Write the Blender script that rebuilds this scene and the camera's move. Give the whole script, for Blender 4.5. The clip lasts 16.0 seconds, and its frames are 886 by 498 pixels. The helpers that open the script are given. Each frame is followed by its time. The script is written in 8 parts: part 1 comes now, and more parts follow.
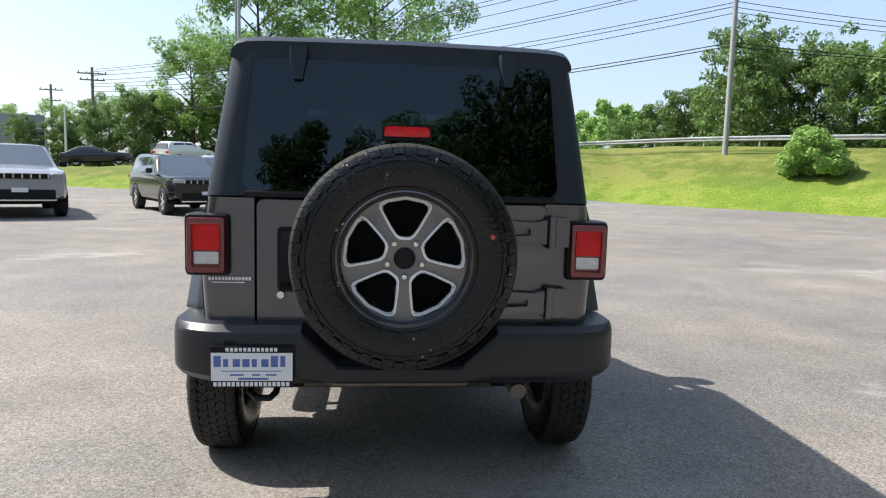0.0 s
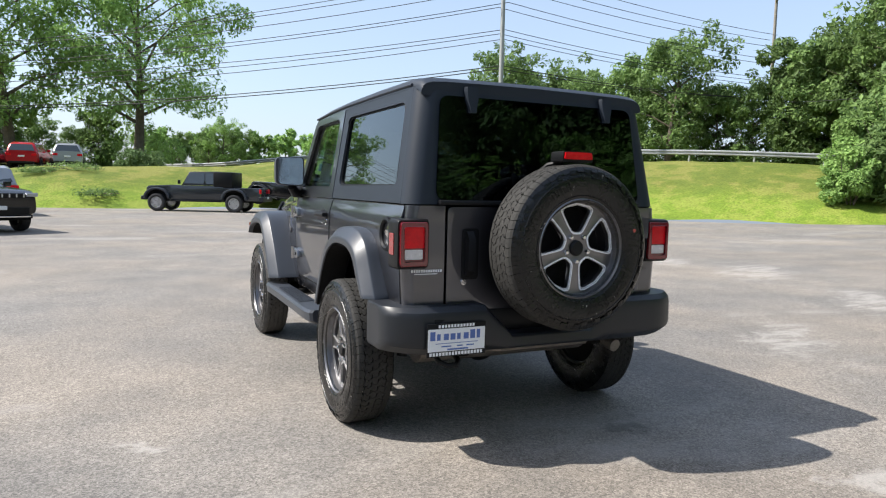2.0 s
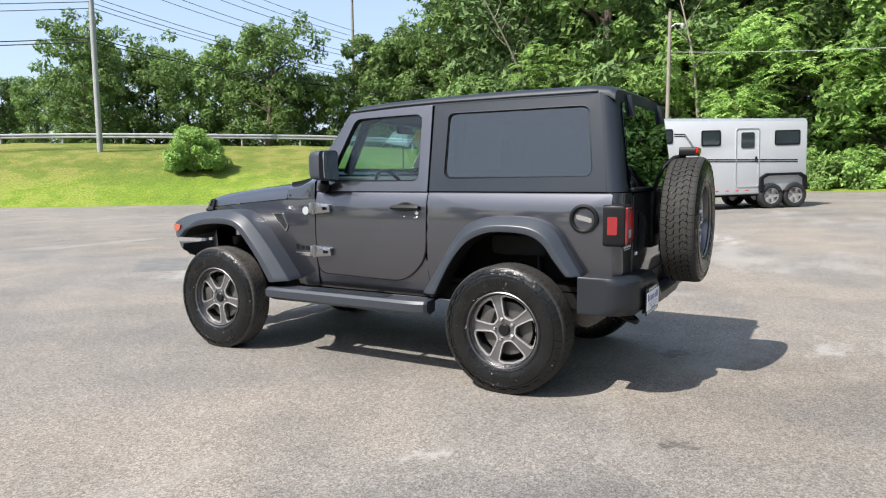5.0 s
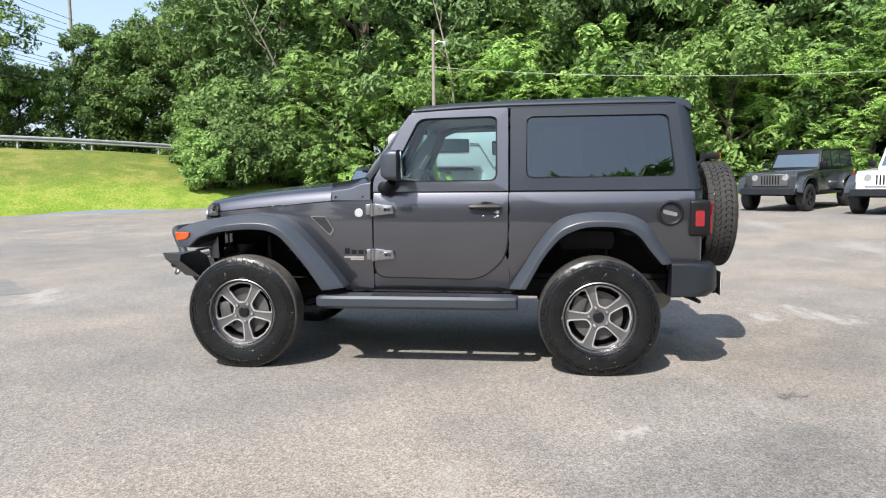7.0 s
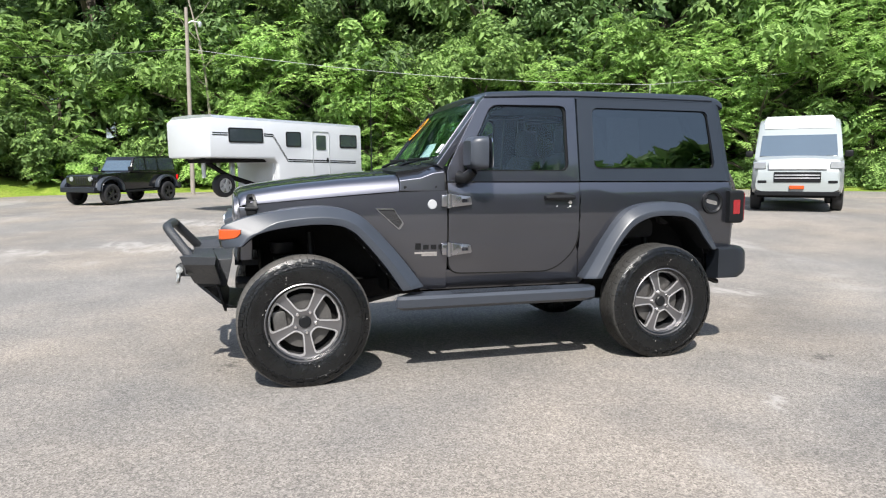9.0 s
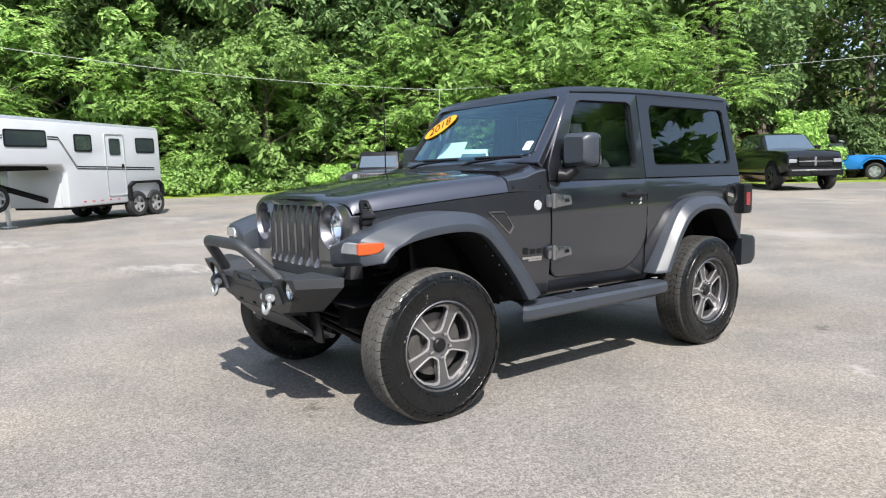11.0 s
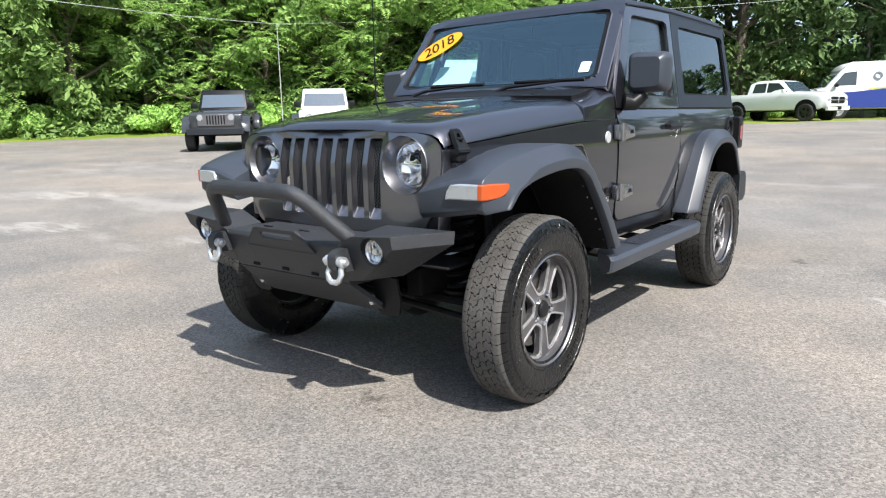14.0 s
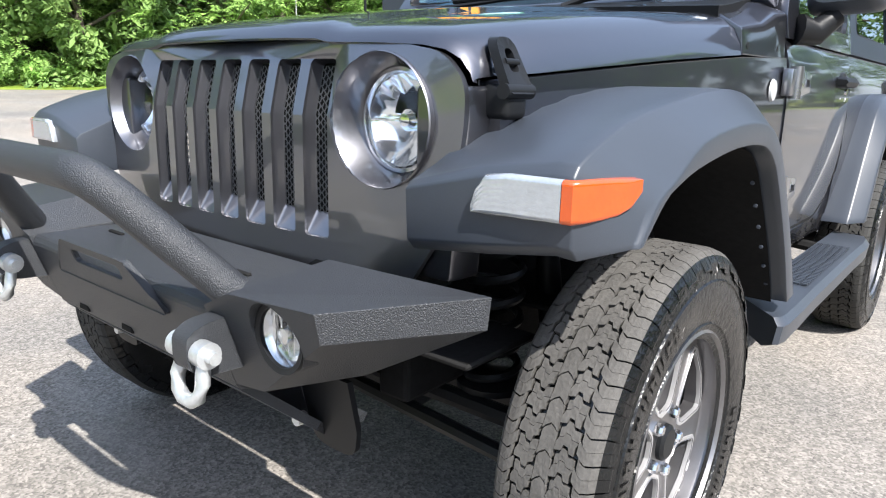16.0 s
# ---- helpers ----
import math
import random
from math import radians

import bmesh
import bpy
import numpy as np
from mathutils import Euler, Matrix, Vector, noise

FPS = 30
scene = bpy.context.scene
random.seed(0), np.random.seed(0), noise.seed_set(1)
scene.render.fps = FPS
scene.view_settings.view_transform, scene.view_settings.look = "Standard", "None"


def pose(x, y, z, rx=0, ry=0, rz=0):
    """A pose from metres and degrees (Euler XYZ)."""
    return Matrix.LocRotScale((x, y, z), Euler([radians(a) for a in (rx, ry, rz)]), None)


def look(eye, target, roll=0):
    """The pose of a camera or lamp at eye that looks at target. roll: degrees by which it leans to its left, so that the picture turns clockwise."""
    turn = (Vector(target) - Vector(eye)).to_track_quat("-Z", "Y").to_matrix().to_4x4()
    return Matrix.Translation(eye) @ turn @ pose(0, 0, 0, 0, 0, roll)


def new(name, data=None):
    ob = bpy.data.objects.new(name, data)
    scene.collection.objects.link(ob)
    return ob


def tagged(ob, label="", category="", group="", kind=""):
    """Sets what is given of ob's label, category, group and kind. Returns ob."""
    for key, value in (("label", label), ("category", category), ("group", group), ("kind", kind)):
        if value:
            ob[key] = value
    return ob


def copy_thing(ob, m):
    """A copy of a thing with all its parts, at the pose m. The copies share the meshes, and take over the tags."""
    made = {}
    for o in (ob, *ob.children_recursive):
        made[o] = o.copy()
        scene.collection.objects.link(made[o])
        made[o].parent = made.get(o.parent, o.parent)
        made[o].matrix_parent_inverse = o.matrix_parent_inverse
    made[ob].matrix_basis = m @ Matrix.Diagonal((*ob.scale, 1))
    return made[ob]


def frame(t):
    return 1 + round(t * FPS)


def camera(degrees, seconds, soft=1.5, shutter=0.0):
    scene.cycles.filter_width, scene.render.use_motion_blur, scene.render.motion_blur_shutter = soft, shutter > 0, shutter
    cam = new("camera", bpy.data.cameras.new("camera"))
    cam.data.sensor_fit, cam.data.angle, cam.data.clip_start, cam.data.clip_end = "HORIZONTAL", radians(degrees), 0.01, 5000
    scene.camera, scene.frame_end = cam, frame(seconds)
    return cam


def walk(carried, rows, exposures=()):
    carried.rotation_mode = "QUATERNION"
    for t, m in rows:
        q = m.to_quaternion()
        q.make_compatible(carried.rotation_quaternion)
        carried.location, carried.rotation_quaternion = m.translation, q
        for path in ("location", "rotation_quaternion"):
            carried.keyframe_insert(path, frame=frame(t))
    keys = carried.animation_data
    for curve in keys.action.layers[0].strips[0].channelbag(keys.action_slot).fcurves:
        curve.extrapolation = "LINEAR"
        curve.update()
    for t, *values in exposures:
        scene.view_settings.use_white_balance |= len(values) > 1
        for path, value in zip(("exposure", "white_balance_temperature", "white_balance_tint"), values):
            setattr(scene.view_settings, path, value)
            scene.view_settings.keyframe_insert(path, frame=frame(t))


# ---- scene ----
cam = camera(66.3, 16.0, soft=1.15)
PATH = [
    (0, (-0.111, -3.314, 1.337), (0.096, -1.338, 1.113), 1.6),
    (0.5, (-0.487, -3.46, 1.341), (-0.132, -1.503, 1.13), 1.9),
    (1, (-0.962, -3.514, 1.326), (-0.427, -1.596, 1.137), 2.0),
    (1.5, (-1.489, -3.623, 1.332), (-0.784, -1.76, 1.147), 1.6),
    (2, (-1.969, -3.603, 1.305), (-1.108, -1.806, 1.127), 1.3),
    (2.5, (-2.509, -3.497, 1.324), (-1.473, -1.798, 1.123), 0.8),
    (3, (-2.988, -3.259, 1.298), (-1.785, -1.676, 1.085), 0.5),
    (3.5, (-3.472, -2.962, 1.32), (-2.105, -1.52, 1.095), 0.1),
    (4, (-3.892, -2.58, 1.309), (-2.375, -1.294, 1.091), -0.2),
    (4.2, (-4.039, -2.4, 1.33), (-2.47, -1.179, 1.113), -0.3),
    (6.3, (-5.187, -0.276, 1.323), (-3.265, 0.24, 1.119), -0.3),
    (6.5, (-5.245, -0.042, 1.299), (-3.302, 0.391, 1.098), -0.3),
    (7, (-5.359, 0.531, 1.294), (-3.382, 0.753, 1.096), -0.5),
    (7.5, (-5.352, 1.119, 1.314), (-3.363, 1.118, 1.104), -0.5),
    (8, (-5.288, 1.697, 1.313), (-3.311, 1.488, 1.1), -0.4),
    (8.5, (-5.095, 2.268, 1.28), (-3.147, 1.865, 1.072), -0.1),
    (8.7, (-5.022, 2.503, 1.274), (-3.092, 2.026, 1.062), -0.0),
    (10.8, (-3.706, 4.401, 1.26), (-2.085, 3.249, 1.047), -1.0),
    (11, (-3.583, 4.54, 1.262), (-2.007, 3.327, 1.05), -1.2),
    (11.5, (-3.259, 4.815, 1.261), (-1.797, 3.469, 1.036), -1.4),
    (12, (-2.962, 5.055, 1.245), (-1.603, 3.608, 1.005), -1.6),
    (12.5, (-2.685, 5.156, 1.222), (-1.406, 3.64, 0.962), -1.8),
    (13, (-2.5, 5.178, 1.223), (-1.272, 3.626, 0.933), -1.7),
    (13.5, (-2.391, 5.161, 1.212), (-1.187, 3.599, 0.878), -1.4),
    (14, (-2.182, 4.907, 1.194), (-0.987, 3.348, 0.814), -1.1),
    (14.5, (-1.932, 4.616, 1.158), (-0.742, 3.067, 0.73), -0.6),
    (15, (-1.663, 4.288, 1.144), (-0.474, 2.746, 0.685), -0.1),
    (15.5, (-1.42, 3.937, 1.122), (-0.222, 2.406, 0.651), 0.5),
    (16, (-1.251, 3.695, 1.071), (-0.029, 2.182, 0.605), 1.4),
]
walk(cam, [(t, look(eye, target, roll)) for t, eye, target, roll in PATH], [(0.0, 1.30, 6570, 10), (4.0, 1.29, 6630, 10), (6.5, 1.43, 6550, 10), (12.5, 1.45, 6490, 10), (14.0, 1.48, 6470, 10), (15.0, 1.56, 6470, 10), (16.0, 1.95, 6370, 10)])

# ---- world, sun, exposure ----
SUN_DIR = Vector((-1.45, 0.60, 1.83)).normalized()
world = bpy.data.worlds.new("sky")
scene.world = world
world.use_nodes = True
wn = world.node_tree.nodes
sky = wn.new("ShaderNodeTexSky")
sky.sky_type = "NISHITA"
sky.sun_disc = False
sky.sun_elevation = math.asin(SUN_DIR.z)
sky.sun_rotation = math.atan2(SUN_DIR.x, SUN_DIR.y)
sky.dust_density, sky.air_density, sky.ozone_density = 1.8, 1.0, 1.3
# clear sky with pale summer haze over it
haze = wn.new("ShaderNodeMix")
haze.data_type = "RGBA"
haze.inputs["Factor"].default_value = 0.62
haze.inputs["B"].default_value = (1.41, 1.73, 2.31, 1)
world.node_tree.links.new(sky.outputs[0], haze.inputs["A"])
world.node_tree.links.new(haze.outputs["Result"], wn["Background"].inputs["Color"])
wn["Background"].inputs["Strength"].default_value = 0.138
sun_data = bpy.data.lights.new("sun", "SUN")
sun_data.energy, sun_data.angle, sun_data.color = 3.15, radians(0.6), (1.0, 0.965, 0.91)
sun = new("sun", sun_data)
sun.matrix_world = look(tuple(SUN_DIR * 60), (0, 0, 0))

# ---- mesh helpers ----
PANELS = ("granite_metallic_paint", "grey_hardtop_texture", "black_bumper_plastic", "textured_black_steel")


def part(name, bm, material, parent=None, label="", smooth=38.0):
    """Links a bmesh as one mesh object under a thing or part."""
    bmesh.ops.recalc_face_normals(bm, faces=bm.faces)
    me = bpy.data.meshes.new(name)
    bm.to_mesh(me)
    bm.free()
    if smooth:
        me.shade_smooth()
        me.set_sharp_from_angle(angle=radians(smooth))
    me.materials.append(material)
    ob = new(name, me)
    if parent is not None:
        ob.parent = parent
    if label:
        ob["label"] = label
    if smooth and material.name in PANELS:
        ob.modifiers.new("even_normals", "WEIGHTED_NORMAL").keep_sharp = True
    return ob


def thing(name, m, label, category, group="", kind=""):
    ob = new(name)
    ob.empty_display_size = 0.2
    ob.matrix_world = m
    return tagged(ob, label, category, group, kind)


def raw(name, verts, faces, material, parent=None, smooth=False, kind=""):
    me = bpy.data.meshes.new(name)
    me.from_pydata(verts, [], faces)
    if smooth:
        me.shade_smooth()
    me.materials.append(material)
    ob = new(name, me)
    if parent is not None:
        ob.parent = parent
    if kind:
        ob["kind"] = kind
    return ob


def box(bm, a, b, bev=0.0, seg=2):
    vs = [bm.verts.new((x, y, z)) for x in (a[0], b[0]) for y in (a[1], b[1]) for z in (a[2], b[2])]
    fs = [bm.faces.new([vs[i] for i in f]) for f in ((0, 1, 3, 2), (4, 6, 7, 5), (0, 4, 5, 1), (2, 3, 7, 6), (0, 2, 6, 4), (1, 5, 7, 3))]
    if bev:
        es = list({e for f in fs for e in f.edges})
        bmesh.ops.bevel(bm, geom=es, offset=bev, segments=seg, profile=0.5, affect="EDGES", clamp_overlap=True)
    return bm


def bevel(bm, off, seg=2, ang=32):
    bm.normal_update()
    es = [e for e in bm.edges if len(e.link_faces) == 2 and e.calc_face_angle(0) > radians(ang)]
    bmesh.ops.bevel(bm, geom=es, offset=off, segments=seg, profile=0.5, affect="EDGES", clamp_overlap=True)
    return bm


def loft(bm, rings, closed=True, cap=True):
    """Quads between rings of equal length."""
    vr = [[bm.verts.new(p) for p in r] for r in rings]
    n = len(vr[0])
    for a, b in zip(vr, vr[1:]):
        for i in range(n if closed else n - 1):
            j = (i + 1) % n
            bm.faces.new((a[i], a[j], b[j], b[i]))
    if cap and closed:
        bm.faces.new(list(reversed(vr[0])))
        bm.faces.new(vr[-1])
    return bm


def revolve(bm, prof, n=48, axis="x", centre=(0, 0, 0), closed=False):
    """prof: (radius, along) pairs turned round an axis through centre."""
    rings = []
    for k in range(n):
        a = 2 * math.pi * k / n
        c, s = math.cos(a), math.sin(a)
        if axis == "x":
            rings.append([(centre[0] + u, centre[1] + r * c, centre[2] + r * s) for r, u in prof])
        elif axis == "y":
            rings.append([(centre[0] + r * c, centre[1] + u, centre[2] + r * s) for r, u in prof])
        else:
            rings.append([(centre[0] + r * c, centre[1] + r * s, centre[2] + u) for r, u in prof])
    rings.append(rings[0])
    loft(bm, rings, closed=closed, cap=False)
    bmesh.ops.remove_doubles(bm, verts=bm.verts, dist=1e-5)
    return bm


def tube(bm, pts, r, n=10, cap=True):
    pts = [Vector(p) for p in pts]
    rings = []
    up = Vector((0, 0, 1))
    for i, p in enumerate(pts):
        d = (pts[min(i + 1, len(pts) - 1)] - pts[max(i - 1, 0)]).normalized()
        ref = up if abs(d.dot(up)) < 0.95 else Vector((0, 1, 0))
        u = d.cross(ref).normalized()
        v = d.cross(u).normalized()
        rr = r[i] if isinstance(r, (list, tuple)) else r
        rings.append([p + rr * (math.cos(2 * math.pi * k / n) * u + math.sin(2 * math.pi * k / n) * v) for k in range(n)])
    return loft(bm, rings, cap=cap)


def rounded(pts, r, n=4):
    """A polygon with its corners rounded; r one number or one a corner."""
    out = []
    m = len(pts)
    for i in range(m):
        p, a, b = Vector(pts[i]), Vector(pts[i - 1]), Vector(pts[(i + 1) % m])
        rr = r[i] if isinstance(r, (list, tuple)) else r
        da, db = (a - p), (b - p)
        ra = min(rr, da.length * 0.45, db.length * 0.45)
        if ra < 1e-4:
            out.append(tuple(p))
            continue
        s, e = p + da.normalized() * ra, p + db.normalized() * ra
        for k in range(n + 1):
            t = k / n
            out.append(tuple((1 - t) ** 2 * s + 2 * t * (1 - t) * p + t * t * e))
    return out


def plate(bm, outer, holes, put, thick):
    """A flat plate with holes in a (u, v) plane. put(u, v, w) gives the place, w from 0 (outer face) to thick."""
    tmp = bmesh.new()
    for loop in [outer] + list(holes):
        vs = [tmp.verts.new((u, v, 0)) for u, v in loop]
        for i in range(len(vs)):
            tmp.edges.new((vs[i - 1], vs[i]))
    bmesh.ops.triangle_fill(tmp, use_beauty=True, use_dissolve=False, edges=tmp.edges)
    tmp.verts.ensure_lookup_table()
    tmp.verts.index_update()
    co = [(v.co.x, v.co.y) for v in tmp.verts]
    fs = [[v.index for v in f.verts] for f in tmp.faces]
    es = [[v.index for v in e.verts] for e in tmp.edges if len(e.link_faces) == 1]
    tmp.free()
    front = [bm.verts.new(put(u, v, 0.0)) for u, v in co]
    back = [bm.verts.new(put(u, v, thick)) for u, v in co]
    for f in fs:
        bm.faces.new([front[i] for i in f])
        bm.faces.new([back[i] for i in reversed(f)])
    for a, b in es:
        bm.faces.new((front[a], front[b], back[b], back[a]))
    return bm


def lin(a, b, n):
    return [float(v) for v in np.linspace(a, b, n)]


def smoothstep(a, b, x):
    t = min(1.0, max(0.0, (x - a) / (b - a)))
    return t * t * (3 - 2 * t)


# ---- materials ----
def nodes_of(name):
    m = bpy.data.materials.new(name)
    m.use_nodes = True
    nt = m.node_tree
    return m, nt, nt.nodes["Principled BSDF"], nt.nodes["Material Output"]


def mat(name, col, rough=0.5, metal=0.0, var=0.15, scale=3.0, fine=60.0, bump=0.1, depth=0.002, coat=0.0, rvar=0.1, isl=False, rnd=False, emit=None, spec=0.5, coat_ior=1.5, specks=None):
    """A surface with variation at two scales and fine relief."""
    m, nt, p, out = nodes_of(name)
    N, L = nt.nodes, nt.links
    tc = N.new("ShaderNodeTexCoord")
    big, small = N.new("ShaderNodeTexNoise"), N.new("ShaderNodeTexNoise")
    big.inputs["Scale"].default_value, big.inputs["Detail"].default_value = scale, 5
    small.inputs["Scale"].default_value, small.inputs["Detail"].default_value = fine, 4
    L.new(tc.outputs["Object"], big.inputs["Vector"])
    L.new(tc.outputs["Object"], small.inputs["Vector"])
    add = N.new("ShaderNodeMath")
    add.operation = "MULTIPLY_ADD"
    add.inputs[1].default_value = 0.6
    half = N.new("ShaderNodeMath")
    half.operation = "MULTIPLY"
    half.inputs[1].default_value = 0.4
    L.new(small.outputs["Fac"], half.inputs[0])
    L.new(big.outputs["Fac"], add.inputs[0])
    L.new(half.outputs[0], add.inputs[2])
    ramp = N.new("ShaderNodeMapRange")
    ramp.inputs["From Min"].default_value, ramp.inputs["From Max"].default_value = 0.3, 0.7
    ramp.inputs["To Min"].default_value, ramp.inputs["To Max"].default_value = 1 - var, 1 + var
    L.new(add.outputs[0], ramp.inputs["Value"])
    hsv = N.new("ShaderNodeHueSaturation")
    hsv.inputs["Color"].default_value = (*col, 1)
    val = ramp.outputs[0]
    if isl or rnd:
        src = N.new("ShaderNodeNewGeometry").outputs["Random Per Island"] if isl else N.new("ShaderNodeObjectInfo").outputs["Random"]
        r2 = N.new("ShaderNodeMapRange")
        r2.inputs["To Min"].default_value, r2.inputs["To Max"].default_value = 0.78, 1.22
        L.new(src, r2.inputs["Value"])
        mul = N.new("ShaderNodeMath")
        mul.operation = "MULTIPLY"
        L.new(val, mul.inputs[0])
        L.new(r2.outputs[0], mul.inputs[1])
        val = mul.outputs[0]
    L.new(val, hsv.inputs["Value"])
    base = hsv.outputs[0]
    if specks:
        # scattered pale flecks of dried dirt
        fl = N.new("ShaderNodeTexNoise")
        fl.inputs["Scale"].default_value, fl.inputs["Detail"].default_value = specks[0], 2
        L.new(tc.outputs["Object"], fl.inputs["Vector"])
        fr_ = N.new("ShaderNodeMapRange")
        fr_.inputs["From Min"].default_value, fr_.inputs["From Max"].default_value, fr_.inputs["To Max"].default_value = specks[1], specks[1] + 0.03, 0.8
        L.new(fl.outputs["Fac"], fr_.inputs["Value"])
        mx = N.new("ShaderNodeMix")
        mx.data_type = "RGBA"
        mx.inputs["B"].default_value = (0.42, 0.40, 0.37, 1)
        L.new(fr_.outputs[0], mx.inputs["Factor"])
        L.new(base, mx.inputs["A"])
        base = mx.outputs["Result"]
    L.new(base, p.inputs["Base Color"])
    rr = N.new("ShaderNodeMapRange")
    rr.inputs["To Min"].default_value, rr.inputs["To Max"].default_value = max(0.02, rough - rvar), min(1, rough + rvar)
    L.new(big.outputs["Fac"], rr.inputs["Value"])
    L.new(rr.outputs[0], p.inputs["Roughness"])
    p.inputs["Metallic"].default_value = metal
    p.inputs["Specular IOR Level"].default_value = spec
    p.inputs["Coat Weight"].default_value = coat
    p.inputs["Coat Roughness"].default_value = 0.04
    p.inputs["Coat IOR"].default_value = coat_ior
    if bump:
        b = N.new("ShaderNodeBump")
        b.inputs["Strength"].default_value, b.inputs["Distance"].default_value = bump, depth
        L.new(small.outputs["Fac"], b.inputs["Height"])
        L.new(b.outputs[0], p.inputs["Normal"])
    if emit:
        p.inputs["Emission Color"].default_value, p.inputs["Emission Strength"].default_value = (*emit[:3], 1), emit[3]
    return m


def glass(name, tint, r0, rough=0.0, sheen=(1, 1, 1)):
    """A thin pane: tinted see-through, with a mirror share that grows from r0 towards grazing."""
    m, nt, p, out = nodes_of(name)
    N, L = nt.nodes, nt.links
    N.remove(p)
    tr, gl, mix, lw, pw, mr = N.new("ShaderNodeBsdfTransparent"), N.new("ShaderNodeBsdfGlossy"), N.new("ShaderNodeMixShader"), N.new("ShaderNodeLayerWeight"), N.new("ShaderNodeMath"), N.new("ShaderNodeMapRange")
    tr.inputs["Color"].default_value = (*tint, 1)
    gl.inputs["Roughness"].default_value = rough
    gl.inputs["Color"].default_value = (*sheen, 1)
    lw.inputs["Blend"].default_value = 0.5
    pw.operation = "POWER"
    pw.inputs[1].default_value = 4.6
    mr.inputs["To Min"].default_value, mr.inputs["To Max"].default_value = r0, 0.95
    L.new(lw.outputs["Facing"], pw.inputs[0])
    L.new(pw.outputs[0], mr.inputs["Value"])
    L.new(mr.outputs[0], mix.inputs[0])
    L.new(tr.outputs[0], mix.inputs[1])
    L.new(gl.outputs[0], mix.inputs[2])
    L.new(mix.outputs[0], out.inputs["Surface"])
    return m


def leafy(name, col, col2, trans=0.35, rough=0.55):
    """Leaves: two greens by island, some light through them."""
    m, nt, p, out = nodes_of(name)
    N, L = nt.nodes, nt.links
    geo = N.new("ShaderNodeNewGeometry")
    tc = N.new("ShaderNodeTexCoord")
    no = N.new("ShaderNodeTexNoise")
    no.inputs["Scale"].default_value = 0.35
    L.new(tc.outputs["Object"], no.inputs["Vector"])
    addn = N.new("ShaderNodeMath")
    addn.operation = "ADD"
    L.new(geo.outputs["Random Per Island"], addn.inputs[0])
    L.new(no.outputs["Fac"], addn.inputs[1])
    mr = N.new("ShaderNodeMapRange")
    mr.inputs["From Min"].default_value, mr.inputs["From Max"].default_value = 0.3, 1.3
    L.new(addn.outputs[0], mr.inputs["Value"])
    mix = N.new("ShaderNodeMix")
    mix.data_type = "RGBA"
    mix.inputs["A"].default_value, mix.inputs["B"].default_value = (*col, 1), (*col2, 1)
    L.new(mr.outputs[0], mix.inputs["Factor"])
    oi = N.new("ShaderNodeObjectInfo")
    hs = N.new("ShaderNodeHueSaturation")
    hv = N.new("ShaderNodeMapRange")
    hv.inputs["To Min"].default_value, hv.inputs["To Max"].default_value = 0.75, 1.25
    L.new(oi.outputs["Random"], hv.inputs["Value"])
    L.new(hv.outputs[0], hs.inputs["Value"])
    L.new(mix.outputs["Result"], hs.inputs["Color"])
    L.new(hs.outputs[0], p.inputs["Base Color"])
    p.inputs["Roughness"].default_value = rough
    p.inputs["Specular IOR Level"].default_value = 0.12
    t = N.new("ShaderNodeBsdfTranslucent")
    L.new(hs.outputs[0], t.inputs["Color"])
    ms = N.new("ShaderNodeMixShader")
    ms.inputs[0].default_value = trans
    L.new(p.outputs[0], ms.inputs[1])
    L.new(t.outputs[0], ms.inputs[2])
    L.new(ms.outputs[0], out.inputs["Surface"])
    return m


